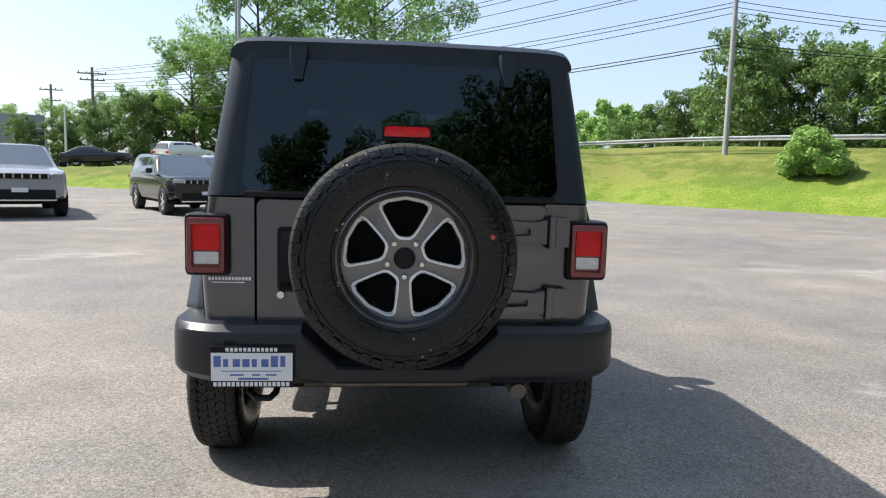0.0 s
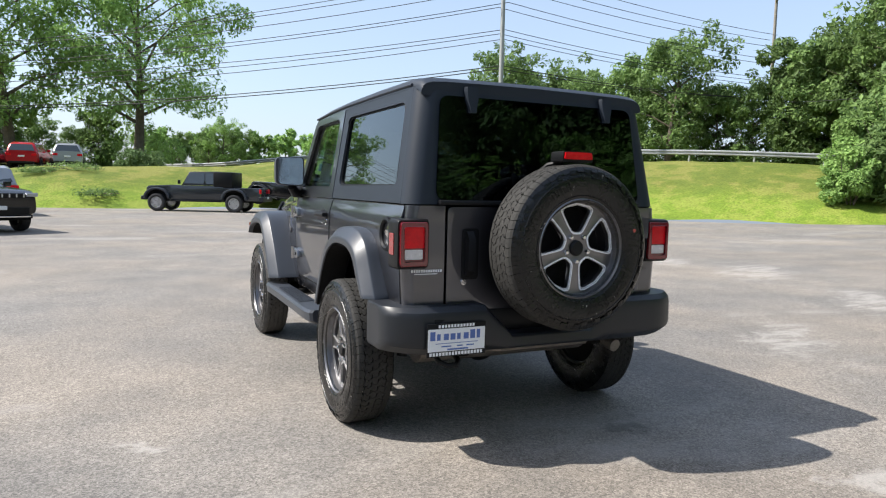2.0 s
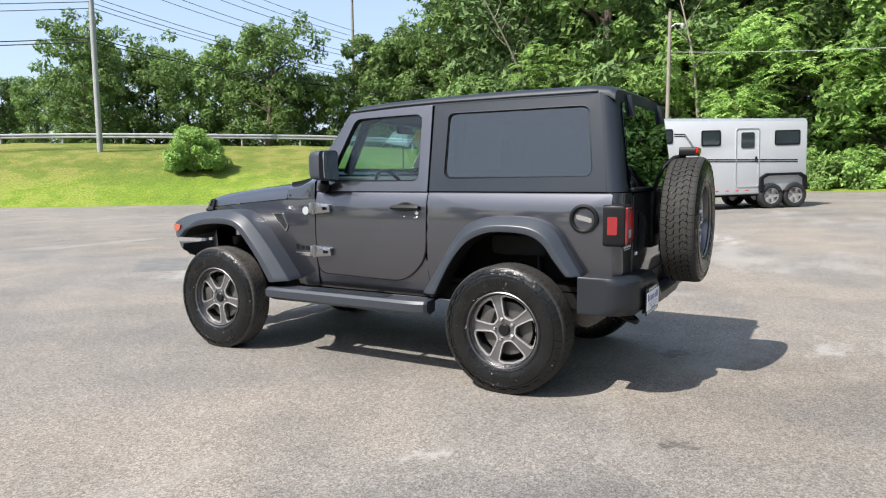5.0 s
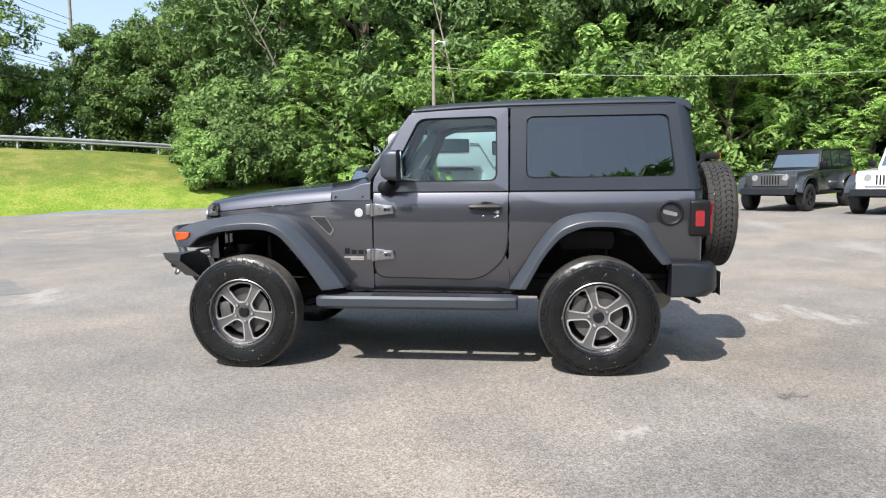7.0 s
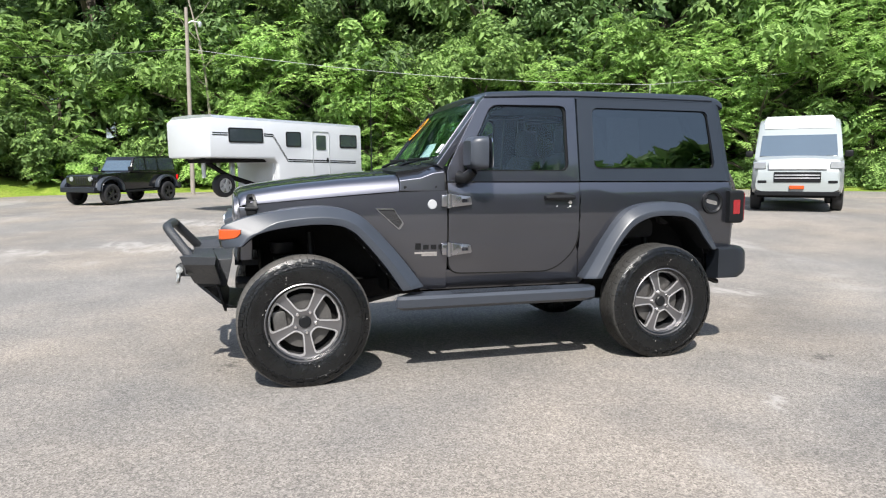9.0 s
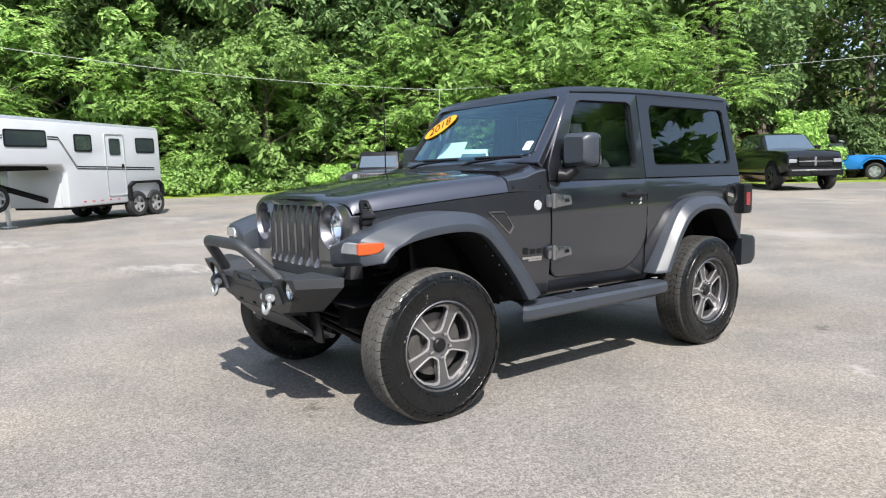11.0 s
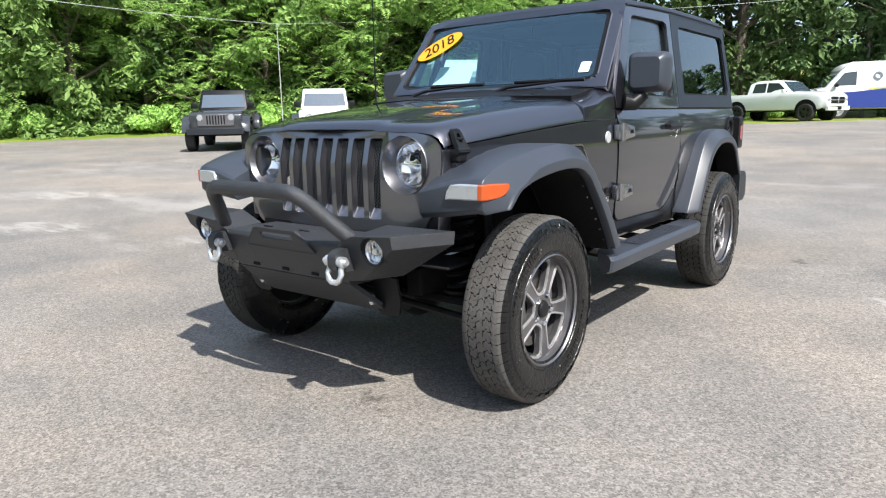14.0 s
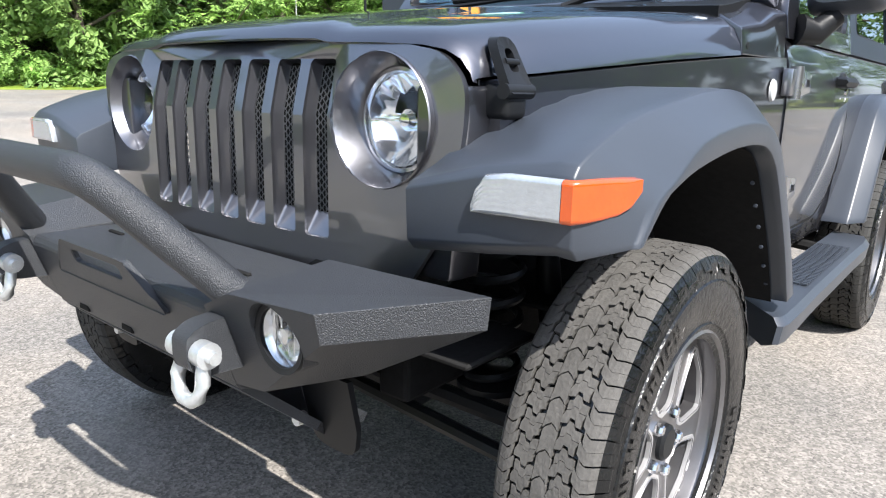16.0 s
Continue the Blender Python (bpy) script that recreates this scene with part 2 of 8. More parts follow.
def asphalt_mat():
    m, nt, p, out = nodes_of("worn_asphalt")
    N, L = nt.nodes, nt.links
    tc = N.new("ShaderNodeTexCoord")

    def noise_at(scale, detail=4, rough=0.5):
        n = N.new("ShaderNodeTexNoise")
        n.inputs["Scale"].default_value, n.inputs["Detail"].default_value, n.inputs["Roughness"].default_value = scale, detail, rough
        L.new(tc.outputs["Object"], n.inputs["Vector"])
        return n.outputs["Fac"]

    def ramp_of(src, a, b, lo, hi):
        r = N.new("ShaderNodeMapRange")
        for k, v in zip(("From Min", "From Max", "To Min", "To Max"), (a, b, lo, hi)):
            r.inputs[k].default_value = v
        L.new(src, r.inputs["Value"])
        return r.outputs[0]

    def mul(a, b):
        n = N.new("ShaderNodeMath")
        n.operation = "MULTIPLY"
        L.new(a, n.inputs[0])
        L.new(b, n.inputs[1])
        return n.outputs[0]
    vor = N.new("ShaderNodeTexVoronoi")
    vor.inputs["Scale"].default_value = 135
    L.new(tc.outputs["Object"], vor.inputs["Vector"])
    sep = N.new("ShaderNodeSeparateColor")
    L.new(vor.outputs["Color"], sep.inputs["Color"])
    grain = ramp_of(sep.outputs[0], 0, 1, 0.60, 1.40)
    vor2 = N.new("ShaderNodeTexVoronoi")
    vor2.inputs["Scale"].default_value = 62
    L.new(tc.outputs["Object"], vor2.inputs["Vector"])
    sep2 = N.new("ShaderNodeSeparateColor")
    L.new(vor2.outputs["Color"], sep2.inputs["Color"])
    grain = mul(grain, ramp_of(sep2.outputs[1], 0, 1, 0.83, 1.17))
    broad = ramp_of(noise_at(0.16, 3), 0.35, 0.65, 0.89, 1.09)
    mid = ramp_of(noise_at(1.3, 5), 0.3, 0.7, 0.88, 1.11)
    # pale worn patches, stretched along x
    mp = N.new("ShaderNodeMapping")
    mp.inputs["Scale"].default_value = (0.22, 0.5, 1)
    L.new(tc.outputs["Object"], mp.inputs["Vector"])
    pn = N.new("ShaderNodeTexNoise")
    pn.inputs["Scale"].default_value, pn.inputs["Detail"].default_value, pn.inputs["Roughness"].default_value = 1.0, 6, 0.62
    L.new(mp.outputs[0], pn.inputs["Vector"])
    patch = ramp_of(pn.outputs["Fac"], 0.575, 0.66, 0.0, 0.42)
    warp = N.new("ShaderNodeTexNoise")
    warp.inputs["Scale"].default_value, warp.inputs["Detail"].default_value, warp.inputs["Roughness"].default_value = 2.6, 6, 0.7
    L.new(tc.outputs["Object"], warp.inputs["Vector"])
    wob = N.new("ShaderNodeVectorMath")
    wob.operation = "MULTIPLY_ADD"
    wob.inputs[1].default_value = (1.6, 1.1, 0)
    L.new(warp.outputs["Color"], wob.inputs[0])
    shift = N.new("ShaderNodeVectorMath")
    shift.operation = "SUBTRACT"
    shift.inputs[1].default_value = (0.8, 0.55, 0)
    L.new(tc.outputs["Object"], shift.inputs[0])
    L.new(shift.outputs[0], wob.inputs[2])

    def spots(places, hardness):
        """Irregular blots: (x, y, half length, half width, turn)."""
        total = None
        for x, y, a, b, turn in places:
            mpp = N.new("ShaderNodeMapping")
            mpp.vector_type = "TEXTURE"
            mpp.inputs["Location"].default_value = (x, y, 0)
            mpp.inputs["Rotation"].default_value = (0, 0, radians(turn))
            mpp.inputs["Scale"].default_value = (a, b, 1000)
            L.new(wob.outputs[0], mpp.inputs["Vector"])
            ln = N.new("ShaderNodeVectorMath")
            ln.operation = "LENGTH"
            L.new(mpp.outputs[0], ln.inputs[0])
            v_ = ramp_of(ln.outputs["Value"], hardness, 1.15, 1.0, 0.0)
            if total is None:
                total = v_
            else:
                mx = N.new("ShaderNodeMath")
                mx.operation = "MAXIMUM"
                L.new(total, mx.inputs[0])
                L.new(v_, mx.inputs[1])
                total = mx.outputs[0]
        return total
    worn = spots(((3.6, 0.6, 0.9, 0.35, 40), (7.6, 4.3, 1.3, 0.6, 40), (11.9, 3.8, 1.6, 0.6, 40), (1.42, -2.3, 0.5, 0.3, 20), (9.0, 0.1, 1.1, 0.45, 40), (6.5, 1.7, 1.0, 0.4, 40), (-4.2, 7.0, 1.0, 0.4, 30), (-1.95, 0.0, 0.24, 0.09, 10), (1.25, -1.7, 0.35, 0.16, 10), (7.5, 6.0, 0.8, 0.3, 40), (1.85, 6.1, 0.7, 0.3, 20)), 0.55)
    oil = spots(((0.55, -0.67, 0.16, 0.10, 0), (-0.27, 2.88, 0.15, 0.09, 30), (-1.22, -1.11, 0.14, 0.09, 0)), 0.3)
    # two broad blots, up to a quarter darker than the rest
    broad_dark = spots(((0.2, -1.95, 2.4, 1.1, -20), (-2.6, -0.6, 1.6, 0.7, -40)), 0.1)
    mps = N.new("ShaderNodeMapping")
    mps.inputs["Scale"].default_value = (1.1, 3.4, 1)
    mps.inputs["Rotation"].default_value = (0, 0, radians(35))
    L.new(tc.outputs["Object"], mps.inputs["Vector"])
    rag = N.new("ShaderNodeTexNoise")
    rag.inputs["Scale"].default_value, rag.inputs["Detail"].default_value, rag.inputs["Roughness"].default_value = 1.7, 7, 0.68
    L.new(mps.outputs[0], rag.inputs["Vector"])
    worn = mul(worn, ramp_of(rag.outputs["Fac"], 0.44, 0.56, 0.12, 1.0))
    both = N.new("ShaderNodeMath")
    both.operation = "MULTIPLY_ADD"
    both.inputs[1].default_value = 0.62
    both.use_clamp = True
    L.new(worn, both.inputs[0])
    L.new(patch, both.inputs[2])
    patch = both.outputs[0]
    v = mul(mul(mul(grain, broad), mid), mul(ramp_of(oil, 0, 1, 1.0, 0.45), ramp_of(broad_dark, 0, 1, 1.0, 0.74)))
    hsv = N.new("ShaderNodeHueSaturation")
    hsv.inputs["Color"].default_value = (0.166, 0.158, 0.152, 1)
    L.new(v, hsv.inputs["Value"])
    # brown drifts of grit
    tan = N.new("ShaderNodeMix")
    tan.data_type = "RGBA"
    tan.inputs["A"].default_value, tan.inputs["B"].default_value = (0.188, 0.177, 0.164, 1), (0.216, 0.190, 0.162, 1)
    L.new(ramp_of(noise_at(0.33, 5, 0.6), 0.4, 0.62, 0.0, 1.0), tan.inputs["Factor"])
    L.new(tan.outputs["Result"], hsv.inputs["Color"])
    mix = N.new("ShaderNodeMix")
    mix.data_type = "RGBA"
    mix.inputs["B"].default_value = (0.36, 0.34, 0.315, 1)
    L.new(hsv.outputs[0], mix.inputs["A"])
    L.new(patch, mix.inputs["Factor"])
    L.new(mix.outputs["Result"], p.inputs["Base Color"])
    p.inputs["Roughness"].default_value = 0.85
    p.inputs["Specular IOR Level"].default_value = 0.35
    b = N.new("ShaderNodeBump")
    b.inputs["Strength"].default_value, b.inputs["Distance"].default_value = 0.35, 0.004
    L.new(vor.outputs["Distance"], b.inputs["Height"])
    L.new(b.outputs[0], p.inputs["Normal"])
    return m


def grass_mat():
    """Mown grass, tired on the bank and fresh on the strip beside the lot."""
    m, nt, p, out = nodes_of("mown_grass")
    N, L = nt.nodes, nt.links
    tc = N.new("ShaderNodeTexCoord")
    ns = []
    for sc, de in ((0.12, 4), (0.9, 5), (14.0, 5)):
        n = N.new("ShaderNodeTexNoise")
        n.inputs["Scale"].default_value, n.inputs["Detail"].default_value, n.inputs["Roughness"].default_value = sc, de, 0.65
        L.new(tc.outputs["Object"], n.inputs["Vector"])
        ns.append(n.outputs["Fac"])
    a = N.new("ShaderNodeMath")
    a.operation = "MULTIPLY_ADD"
    a.inputs[1].default_value = 0.9
    L.new(ns[0], a.inputs[0])
    L.new(ns[1], a.inputs[2])
    ramps = []
    for low, mid_, high in (((0.098, 0.135, 0.026), (0.135, 0.165, 0.032), (0.190, 0.195, 0.050)), ((0.120, 0.185, 0.026), (0.160, 0.230, 0.030), (0.205, 0.255, 0.046))):
        cr = N.new("ShaderNodeValToRGB")
        cr.color_ramp.elements[0].position, cr.color_ramp.elements[0].color = 0.72, (*low, 1)
        cr.color_ramp.elements[1].position, cr.color_ramp.elements[1].color = 1.0, (*high, 1)
        cr.color_ramp.elements.new(0.93).color = (*mid_, 1)
        L.new(a.outputs[0], cr.inputs[0])
        ramps.append(cr.outputs[0])
    age = N.new("ShaderNodeAttribute")
    age.attribute_name = "fresh"
    cr = N.new("ShaderNodeMix")
    cr.data_type = "RGBA"
    L.new(age.outputs["Fac"], cr.inputs["Factor"])
    L.new(ramps[0], cr.inputs["A"])
    L.new(ramps[1], cr.inputs["B"])
    wood = N.new("ShaderNodeAttribute")
    wood.attribute_name = "litter"
    lit = N.new("ShaderNodeMix")
    lit.data_type = "RGBA"
    lit.inputs["B"].default_value = (0.052, 0.038, 0.022, 1)
    L.new(wood.outputs["Fac"], lit.inputs["Factor"])
    L.new(cr.outputs["Result"], lit.inputs["A"])
    cr = lit
    r = N.new("ShaderNodeMapRange")
    r.inputs["From Min"].default_value, r.inputs["From Max"].default_value = 0.3, 0.7
    r.inputs["To Min"].default_value, r.inputs["To Max"].default_value = 0.5, 1.5
    L.new(ns[2], r.inputs["Value"])
    hs = N.new("ShaderNodeHueSaturation")
    L.new(r.outputs[0], hs.inputs["Value"])
    L.new(cr.outputs["Result"], hs.inputs["Color"])
    L.new(hs.outputs[0], p.inputs["Base Color"])
    p.inputs["Roughness"].default_value = 0.9
    p.inputs["Specular IOR Level"].default_value = 0.15
    b = N.new("ShaderNodeBump")
    b.inputs["Strength"].default_value, b.inputs["Distance"].default_value = 0.6, 0.08
    L.new(ns[2], b.inputs["Height"])
    L.new(b.outputs[0], p.inputs["Normal"])
    return m


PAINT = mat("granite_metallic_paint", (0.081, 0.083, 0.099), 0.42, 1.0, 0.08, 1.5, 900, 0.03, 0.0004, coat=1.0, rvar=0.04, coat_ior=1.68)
# body paint again, lightened in colour so grille and lamp bowls read better lit
GRILLEP = mat("lightened_grille_paint", (0.165, 0.165, 0.182), 0.42, 1.0, 0.08, 1.5, 900, 0.03, 0.0004, coat=1.0, rvar=0.04, coat_ior=1.75)
MESHG = mat("grey_grille_mesh", (0.09, 0.092, 0.098), 0.4, 0.3, 0.1)
TOP = mat("grey_hardtop_texture", (0.018, 0.024, 0.034), 0.46, 0.0, 0.10, 2.0, 500, 0.12, 0.0006, rvar=0.06, spec=0.3)
FLARE = mat("grey_moulded_plastic", (0.034, 0.040, 0.051), 0.38, 0.0, 0.12, 3.0, 400, 0.15, 0.0006, rvar=0.08)
BLACK = mat("black_plastic", (0.009, 0.0095, 0.0105), 0.42, 0, 0.2, 5, 200, 0.1, 0.001, spec=0.2)
STEEL = mat("textured_black_steel", (0.027, 0.029, 0.033), 0.42, 0.0, 0.2, 4, 420, 1.0, 0.0024, rvar=0.06, spec=0.5)
BUMPER = mat("black_bumper_plastic", (0.011, 0.0135, 0.018), 0.42, 0.0, 0.15, 4, 500, 0.15, 0.0006)
UNDER = mat("sooty_underbody", (0.011, 0.0108, 0.0108), 0.75, 0, 0.4, 5, 60, 0.3, 0.004, spec=0.1)
RUBBER = mat("dressed_tyre_rubber", (0.005, 0.0053, 0.0056), 0.25, 0, 0.35, 11, 70, 0.7, 0.005, rvar=0.20, spec=0.42, specks=(38, 0.725))
DUSTY = mat("dusty_tread_rubber", (0.073, 0.069, 0.064), 0.75, 0, 0.35, 10, 160, 0.5, 0.003, spec=0.25)
TREAD = mat("worn_tread_rubber", (0.034, 0.033, 0.031), 0.75, 0, 0.35, 10, 160, 0.5, 0.003, spec=0.25)
RIM = mat("graphite_rim_paint", (0.19, 0.185, 0.19), 0.40, 0.85, 0.08, 6, 300, 0.03, 0.0005, coat=0.6)
# spare wheel's spoke edges, whitened to carry the glint of the sky
MACHINED = mat("sky_lit_machined_alloy", (0.90, 0.91, 0.93), 0.50, 0.15, 0.06, 8, 300, 0.03, 0.0003)
# dimmer copy of the same alloy for the road wheels' less bright edges
MACHINED_DIM = mat("dimmed_machined_alloy", (0.54, 0.53, 0.53), 0.45, 0.7, 0.06, 8, 300, 0.03, 0.0003)
# lighter than the body paint: carries the hinges' highlight; vent frames share it
HINGE = mat("highlighted_hinge_paint", (0.30, 0.30, 0.315), 0.28, 0.95, 0.06, 8, 300, 0.03, 0.0003, coat=0.8)
CHROME = mat("bright_steel", (0.72, 0.72, 0.73), 0.16, 1.0, 0.08, 12, 200, 0.05, 0.0005)
MIRRORED = mat("mirrored_reflector", (0.94, 0.95, 0.97), 0.07, 1.0, 0.03, 12, 200, 0.0)
GALV = mat("galvanised_steel", (0.62, 0.64, 0.65), 0.36, 0.75, 0.15, 16, 150, 0.15, 0.001)
REDLENS = mat("red_lens", (0.66, 0.006, 0.012), 0.16, 0, 0.15, 30, 140, 0.2, 0.002, spec=0.25, coat=0.4, coat_ior=1.3)
CLEARLENS = mat("clear_lens", (0.45, 0.475, 0.50), 0.18, 0.55, 0.1, 30, 140, 0.25, 0.002, coat=1.0)
AMBER = mat("amber_lens", (0.42, 0.060, 0.004), 0.16, 0, 0.1, 30, 140, 0.2, 0.002, coat=1.0)
TINT = glass("privacy_glass", (0.13, 0.14, 0.148), 0.043, 0.0, (0.72, 0.88, 1.0))
QTINT = glass("side_privacy_glass", (0.20, 0.215, 0.225), 0.105, 0.0, (0.9, 0.98, 1.0))
SCREENG = glass("windscreen_glass", (0.56, 0.86, 0.86), 0.20, 0.0, (0.62, 0.90, 1.0))
CLEAR = glass("clear_glass", (0.84, 0.93, 0.92), 0.030)
DASH = mat("grey_dash_plastic", (0.060, 0.062, 0.066), 0.6, 0, 0.15, 8, 200, 0.2, 0.001)
SEATM = mat("black_seat_cloth", (0.035, 0.035, 0.037), 0.9, 0, 0.2, 20, 300, 0.2, 0.002)
WHITE = mat("white_paint", (0.72, 0.73, 0.74), 0.35, 0, 0.06, 1.2, 40, 0.05, 0.002, coat=0.4)
ASPHALT = asphalt_mat()
GRASS = grass_mat()
BARK = mat("grey_bark", (0.115, 0.092, 0.072), 0.9, 0, 0.4, 3, 16, 1.0, 0.03)
PALEBARK = mat("weathered_pale_bark", (0.30, 0.27, 0.22), 0.9, 0, 0.3, 3, 20, 0.8, 0.02)
LEAF_A = leafy("broad_leaves", (0.130, 0.230, 0.068), (0.310, 0.470, 0.145), 0.32, 0.5)
LEAF_B = leafy("dark_leaves", (0.072, 0.130, 0.052), (0.190, 0.290, 0.112), 0.30, 0.5)
LEAF_D = leafy("olive_leaves", (0.076, 0.134, 0.048), (0.192, 0.288, 0.096), 0.34, 0.5)
LEAF_C = leafy("light_leaves", (0.200, 0.370, 0.088), (0.430, 0.640, 0.185), 0.36, 0.5)
PLW = mat("plate_white", (0.80, 0.82, 0.84), 0.4, 0, 0.05)
PLB = mat("plate_blue", (0.09, 0.16, 0.42), 0.4, 0, 0.05)

# ---- ground: one lot with banks round it, out to the horizon ----
EDGE = [(28.5, 0), (30, 6), (30.5, 11.5), (26, 15.5), (21.5, 21), (17.5, 26.5), (12.5, 31.5), (5, 32.5), (-3, 32.5), (-15, 34.5), (-30, 36), (-44, 28),
        (-50, 0), (-44, -34), (-16, -44), (-2, -36), (4.0, -28.5), (9.5, -24.5), (15, -19.5), (22, -15), (26.5, -8)]
# azimuth from +y clockwise (degrees), height and width of the bank beyond the lot's edge
BANK = [(-180, 1.0, 12), (-90, 0.5, 14), (-45, 1.0, 12), (-25, 0.9, 9), (-14, 1.5, 9), (-7, 2.05, 9), (4, 2.3, 11), (14, 3.2, 15), (28, 3.5, 14), (52, 3.35, 14), (62, 2.7, 14), (72, 2.0, 16), (85, 6.0, 26), (120, 8.0, 30),
        (148, 9.0, 30), (158, 8.0, 30), (172, 7.0, 30), (180, 3.0, 22)]


def edge_r(az):
    """How far the lot reaches from the middle along an azimuth."""
    d = Vector((math.sin(az), math.cos(az)))
    best = 60.0
    for a, b in zip(EDGE, EDGE[1:] + EDGE[:1]):
        a, b = Vector(a), Vector(b)
        e = b - a
        den = d.x * e.y - d.y * e.x
        if abs(den) < 1e-9:
            continue
        r = (a.x * e.y - a.y * e.x) / den
        s = (a.x * d.y - a.y * d.x) / den
        if r > 0 and -1e-6 <= s <= 1 + 1e-6:
            best = min(best, r)
    return best


def bank_at(az):
    a = math.degrees(math.atan2(math.sin(az), math.cos(az)))
    for (a0, h0, w0), (a1, h1, w1) in zip(BANK, BANK[1:]):
        if a0 <= a <= a1:
            t = smoothstep(0, 1, (a - a0) / (a1 - a0))
            return h0 + (h1 - h0) * t, w0 + (w1 - w0) * t
    return 1.0, 12.0


def lot_z(x, y):
    u = 0.6 * x - 0.8 * y
    r = math.hypot(x, y - 1.0)
    return smoothstep(4.0, 13.0, r) * (0.07 * smoothstep(-4, 6, u) + 0.0245 * max(0.0, min(u, 60)))


def ground_z(x, y):
    r, az = math.hypot(x, y), math.atan2(x, y)
    e = edge_r(az)
    if r <= e:
        return lot_z(x, y)
    h, w = bank_at(az)
    k = e / r
    flat = 15.0 * smoothstep(150, 160, abs(math.degrees(az)))
    d = max(0.0, r - e - flat)
    t = d / w
    rise = h * (1 - (1 - t) ** 2 if t < 1 else 1.0) if h < 4 else h * smoothstep(0, 1, t)
    return lot_z(x * k, y * k) + rise * (1.0 if d < 80 else max(0.0, 1 - (d - 80) / 600))


NA = 360
azs = [2 * math.pi * k / NA for k in range(NA)]
fr = [0.0, 0.03, 0.06, 0.09, 0.12, 0.16, 0.2, 0.25, 0.3, 0.36, 0.42, 0.48, 0.54, 0.6, 0.66, 0.72, 0.78, 0.84, 0.9, 0.95, 1.0]
ends = [edge_r(a) * (1 + 0.006 * math.sin(9 * a) + 0.004 * math.sin(23 * a)) for a in azs]
verts, faces = [(0, 0, 0)], []
for f in fr[1:]:
    for a, e in zip(azs, ends):
        x, y = math.sin(a) * e * f, math.cos(a) * e * f
        verts.append((x, y, lot_z(x, y)))
for k in range(NA):
    faces.append((0, 1 + (k + 1) % NA, 1 + k))
for i in range(len(fr) - 2):
    for k in range(NA):
        a, b = 1 + i * NA + k, 1 + i * NA + (k + 1) % NA
        faces.append((a, b, b + NA, a + NA))
lot = raw("parking_lot", verts, faces, ASPHALT, smooth=True)
tagged(lot, "worn grey asphalt parking lot with pale patches", "parking lot", kind="structure")
out = [0.0, 0.25, 0.6, 1.2, 2, 3, 4.2, 5.5, 7, 9, 11, 13, 15, 18, 22, 27, 33, 45, 70, 120, 250, 600, 2500]
verts, faces = [], []
for d in out:
    for a, e in zip(azs, ends):
        r = e + d
        x, y = math.sin(a) * r, math.cos(a) * r
        z = ground_z(x, y)
        n = noise.noise((x * 0.4, y * 0.4, 0)) * min(0.10, d * 0.03)
        verts.append((x, y, z + n + 0.03 * min(1, d)))
for i in range(len(out) - 1):
    for k in range(NA):
        a, b = i * NA + k, i * NA + (k + 1) % NA
        faces.append((a, b, b + NA, a + NA))
ground = raw("ground", verts, faces, GRASS, smooth=True)
# a strip of fresh bright grass beside the asphalt
fresh = ground.data.attributes.new("fresh", "FLOAT", "POINT")
for k, v in enumerate(ground.data.vertices):
    fresh.data[k].value = 1.0 - smoothstep(1.5, 4.5, out[k // NA] + 0.9 * noise.noise((v.co.x * 0.25, v.co.y * 0.25, 3)))
# brown leaf litter on the floor of the wood
litter = ground.data.attributes.new("litter", "FLOAT", "POINT")
for k, v in enumerate(ground.data.vertices):
    az_ = math.degrees(math.atan2(v.co.x, v.co.y)) + 3 * noise.noise((v.co.x * 0.3, v.co.y * 0.3, 7))
    litter.data[k].value = smoothstep(2.2, 4.5, out[k // NA] + 1.2 * noise.noise((v.co.x * 0.3, v.co.y * 0.3, 5))) * smoothstep(62, 66, az_) * (1 - smoothstep(156, 161, az_))
tagged(ground, "mown grass bank and rising wooded ground round the lot", "grass", kind="structure")


# a dark repair patch let into the asphalt
bm = bmesh.new()
box(bm, (-0.36, -0.80, -0.03), (0.36, 0.80, 0.004), 0.003, 1)
patch = part("asphalt_patch", bm, mat("dark_patch_asphalt", (0.155, 0.151, 0.146), 0.9, 0, 0.35, 4, 120, 1.0, 0.006), None)
patch.matrix_world = pose(2.4, 7.2, lot_z(2.4, 7.2), 0, 0, -43)
tagged(patch, "dark rectangular repair patch in the asphalt", "asphalt patch", kind="structure")

# ---- trees ----
def leaf_cloud(centres, radii, count, size, rng, droop=0.3):
    """Small folded leaves in clumps round the given centres."""
    n = len(centres)
    pick = rng.integers(0, n, count)
    d = rng.normal(size=(count, 3))
    d /= np.linalg.norm(d, axis=1)[:, None]
    rad = radii[pick] * (0.55 + 0.5 * rng.random(count) ** 0.5)
    pos = centres[pick] + d * rad[:, None] * np.array([1, 1, 0.75])
    up = d * 0.6 + rng.normal(size=(count, 3)) * 0.5 + np.array([0, 0, 0.7])
    up /= np.linalg.norm(up, axis=1)[:, None]
    t = np.cross(up, rng.normal(size=(count, 3)))
    t /= np.linalg.norm(t, axis=1)[:, None]
    t[:, 2] -= droop
    b = np.cross(up, t)
    s = size * (0.55 + 0.9 * rng.random(count))[:, None]
    v = np.stack([pos - t * s, pos + b * s * 0.42 + up * s * 0.12, pos + t * s, pos - b * s * 0.42 + up * s * 0.12], 1).reshape(-1, 3)
    f = np.arange(count * 4).reshape(-1, 4)
    return v, f


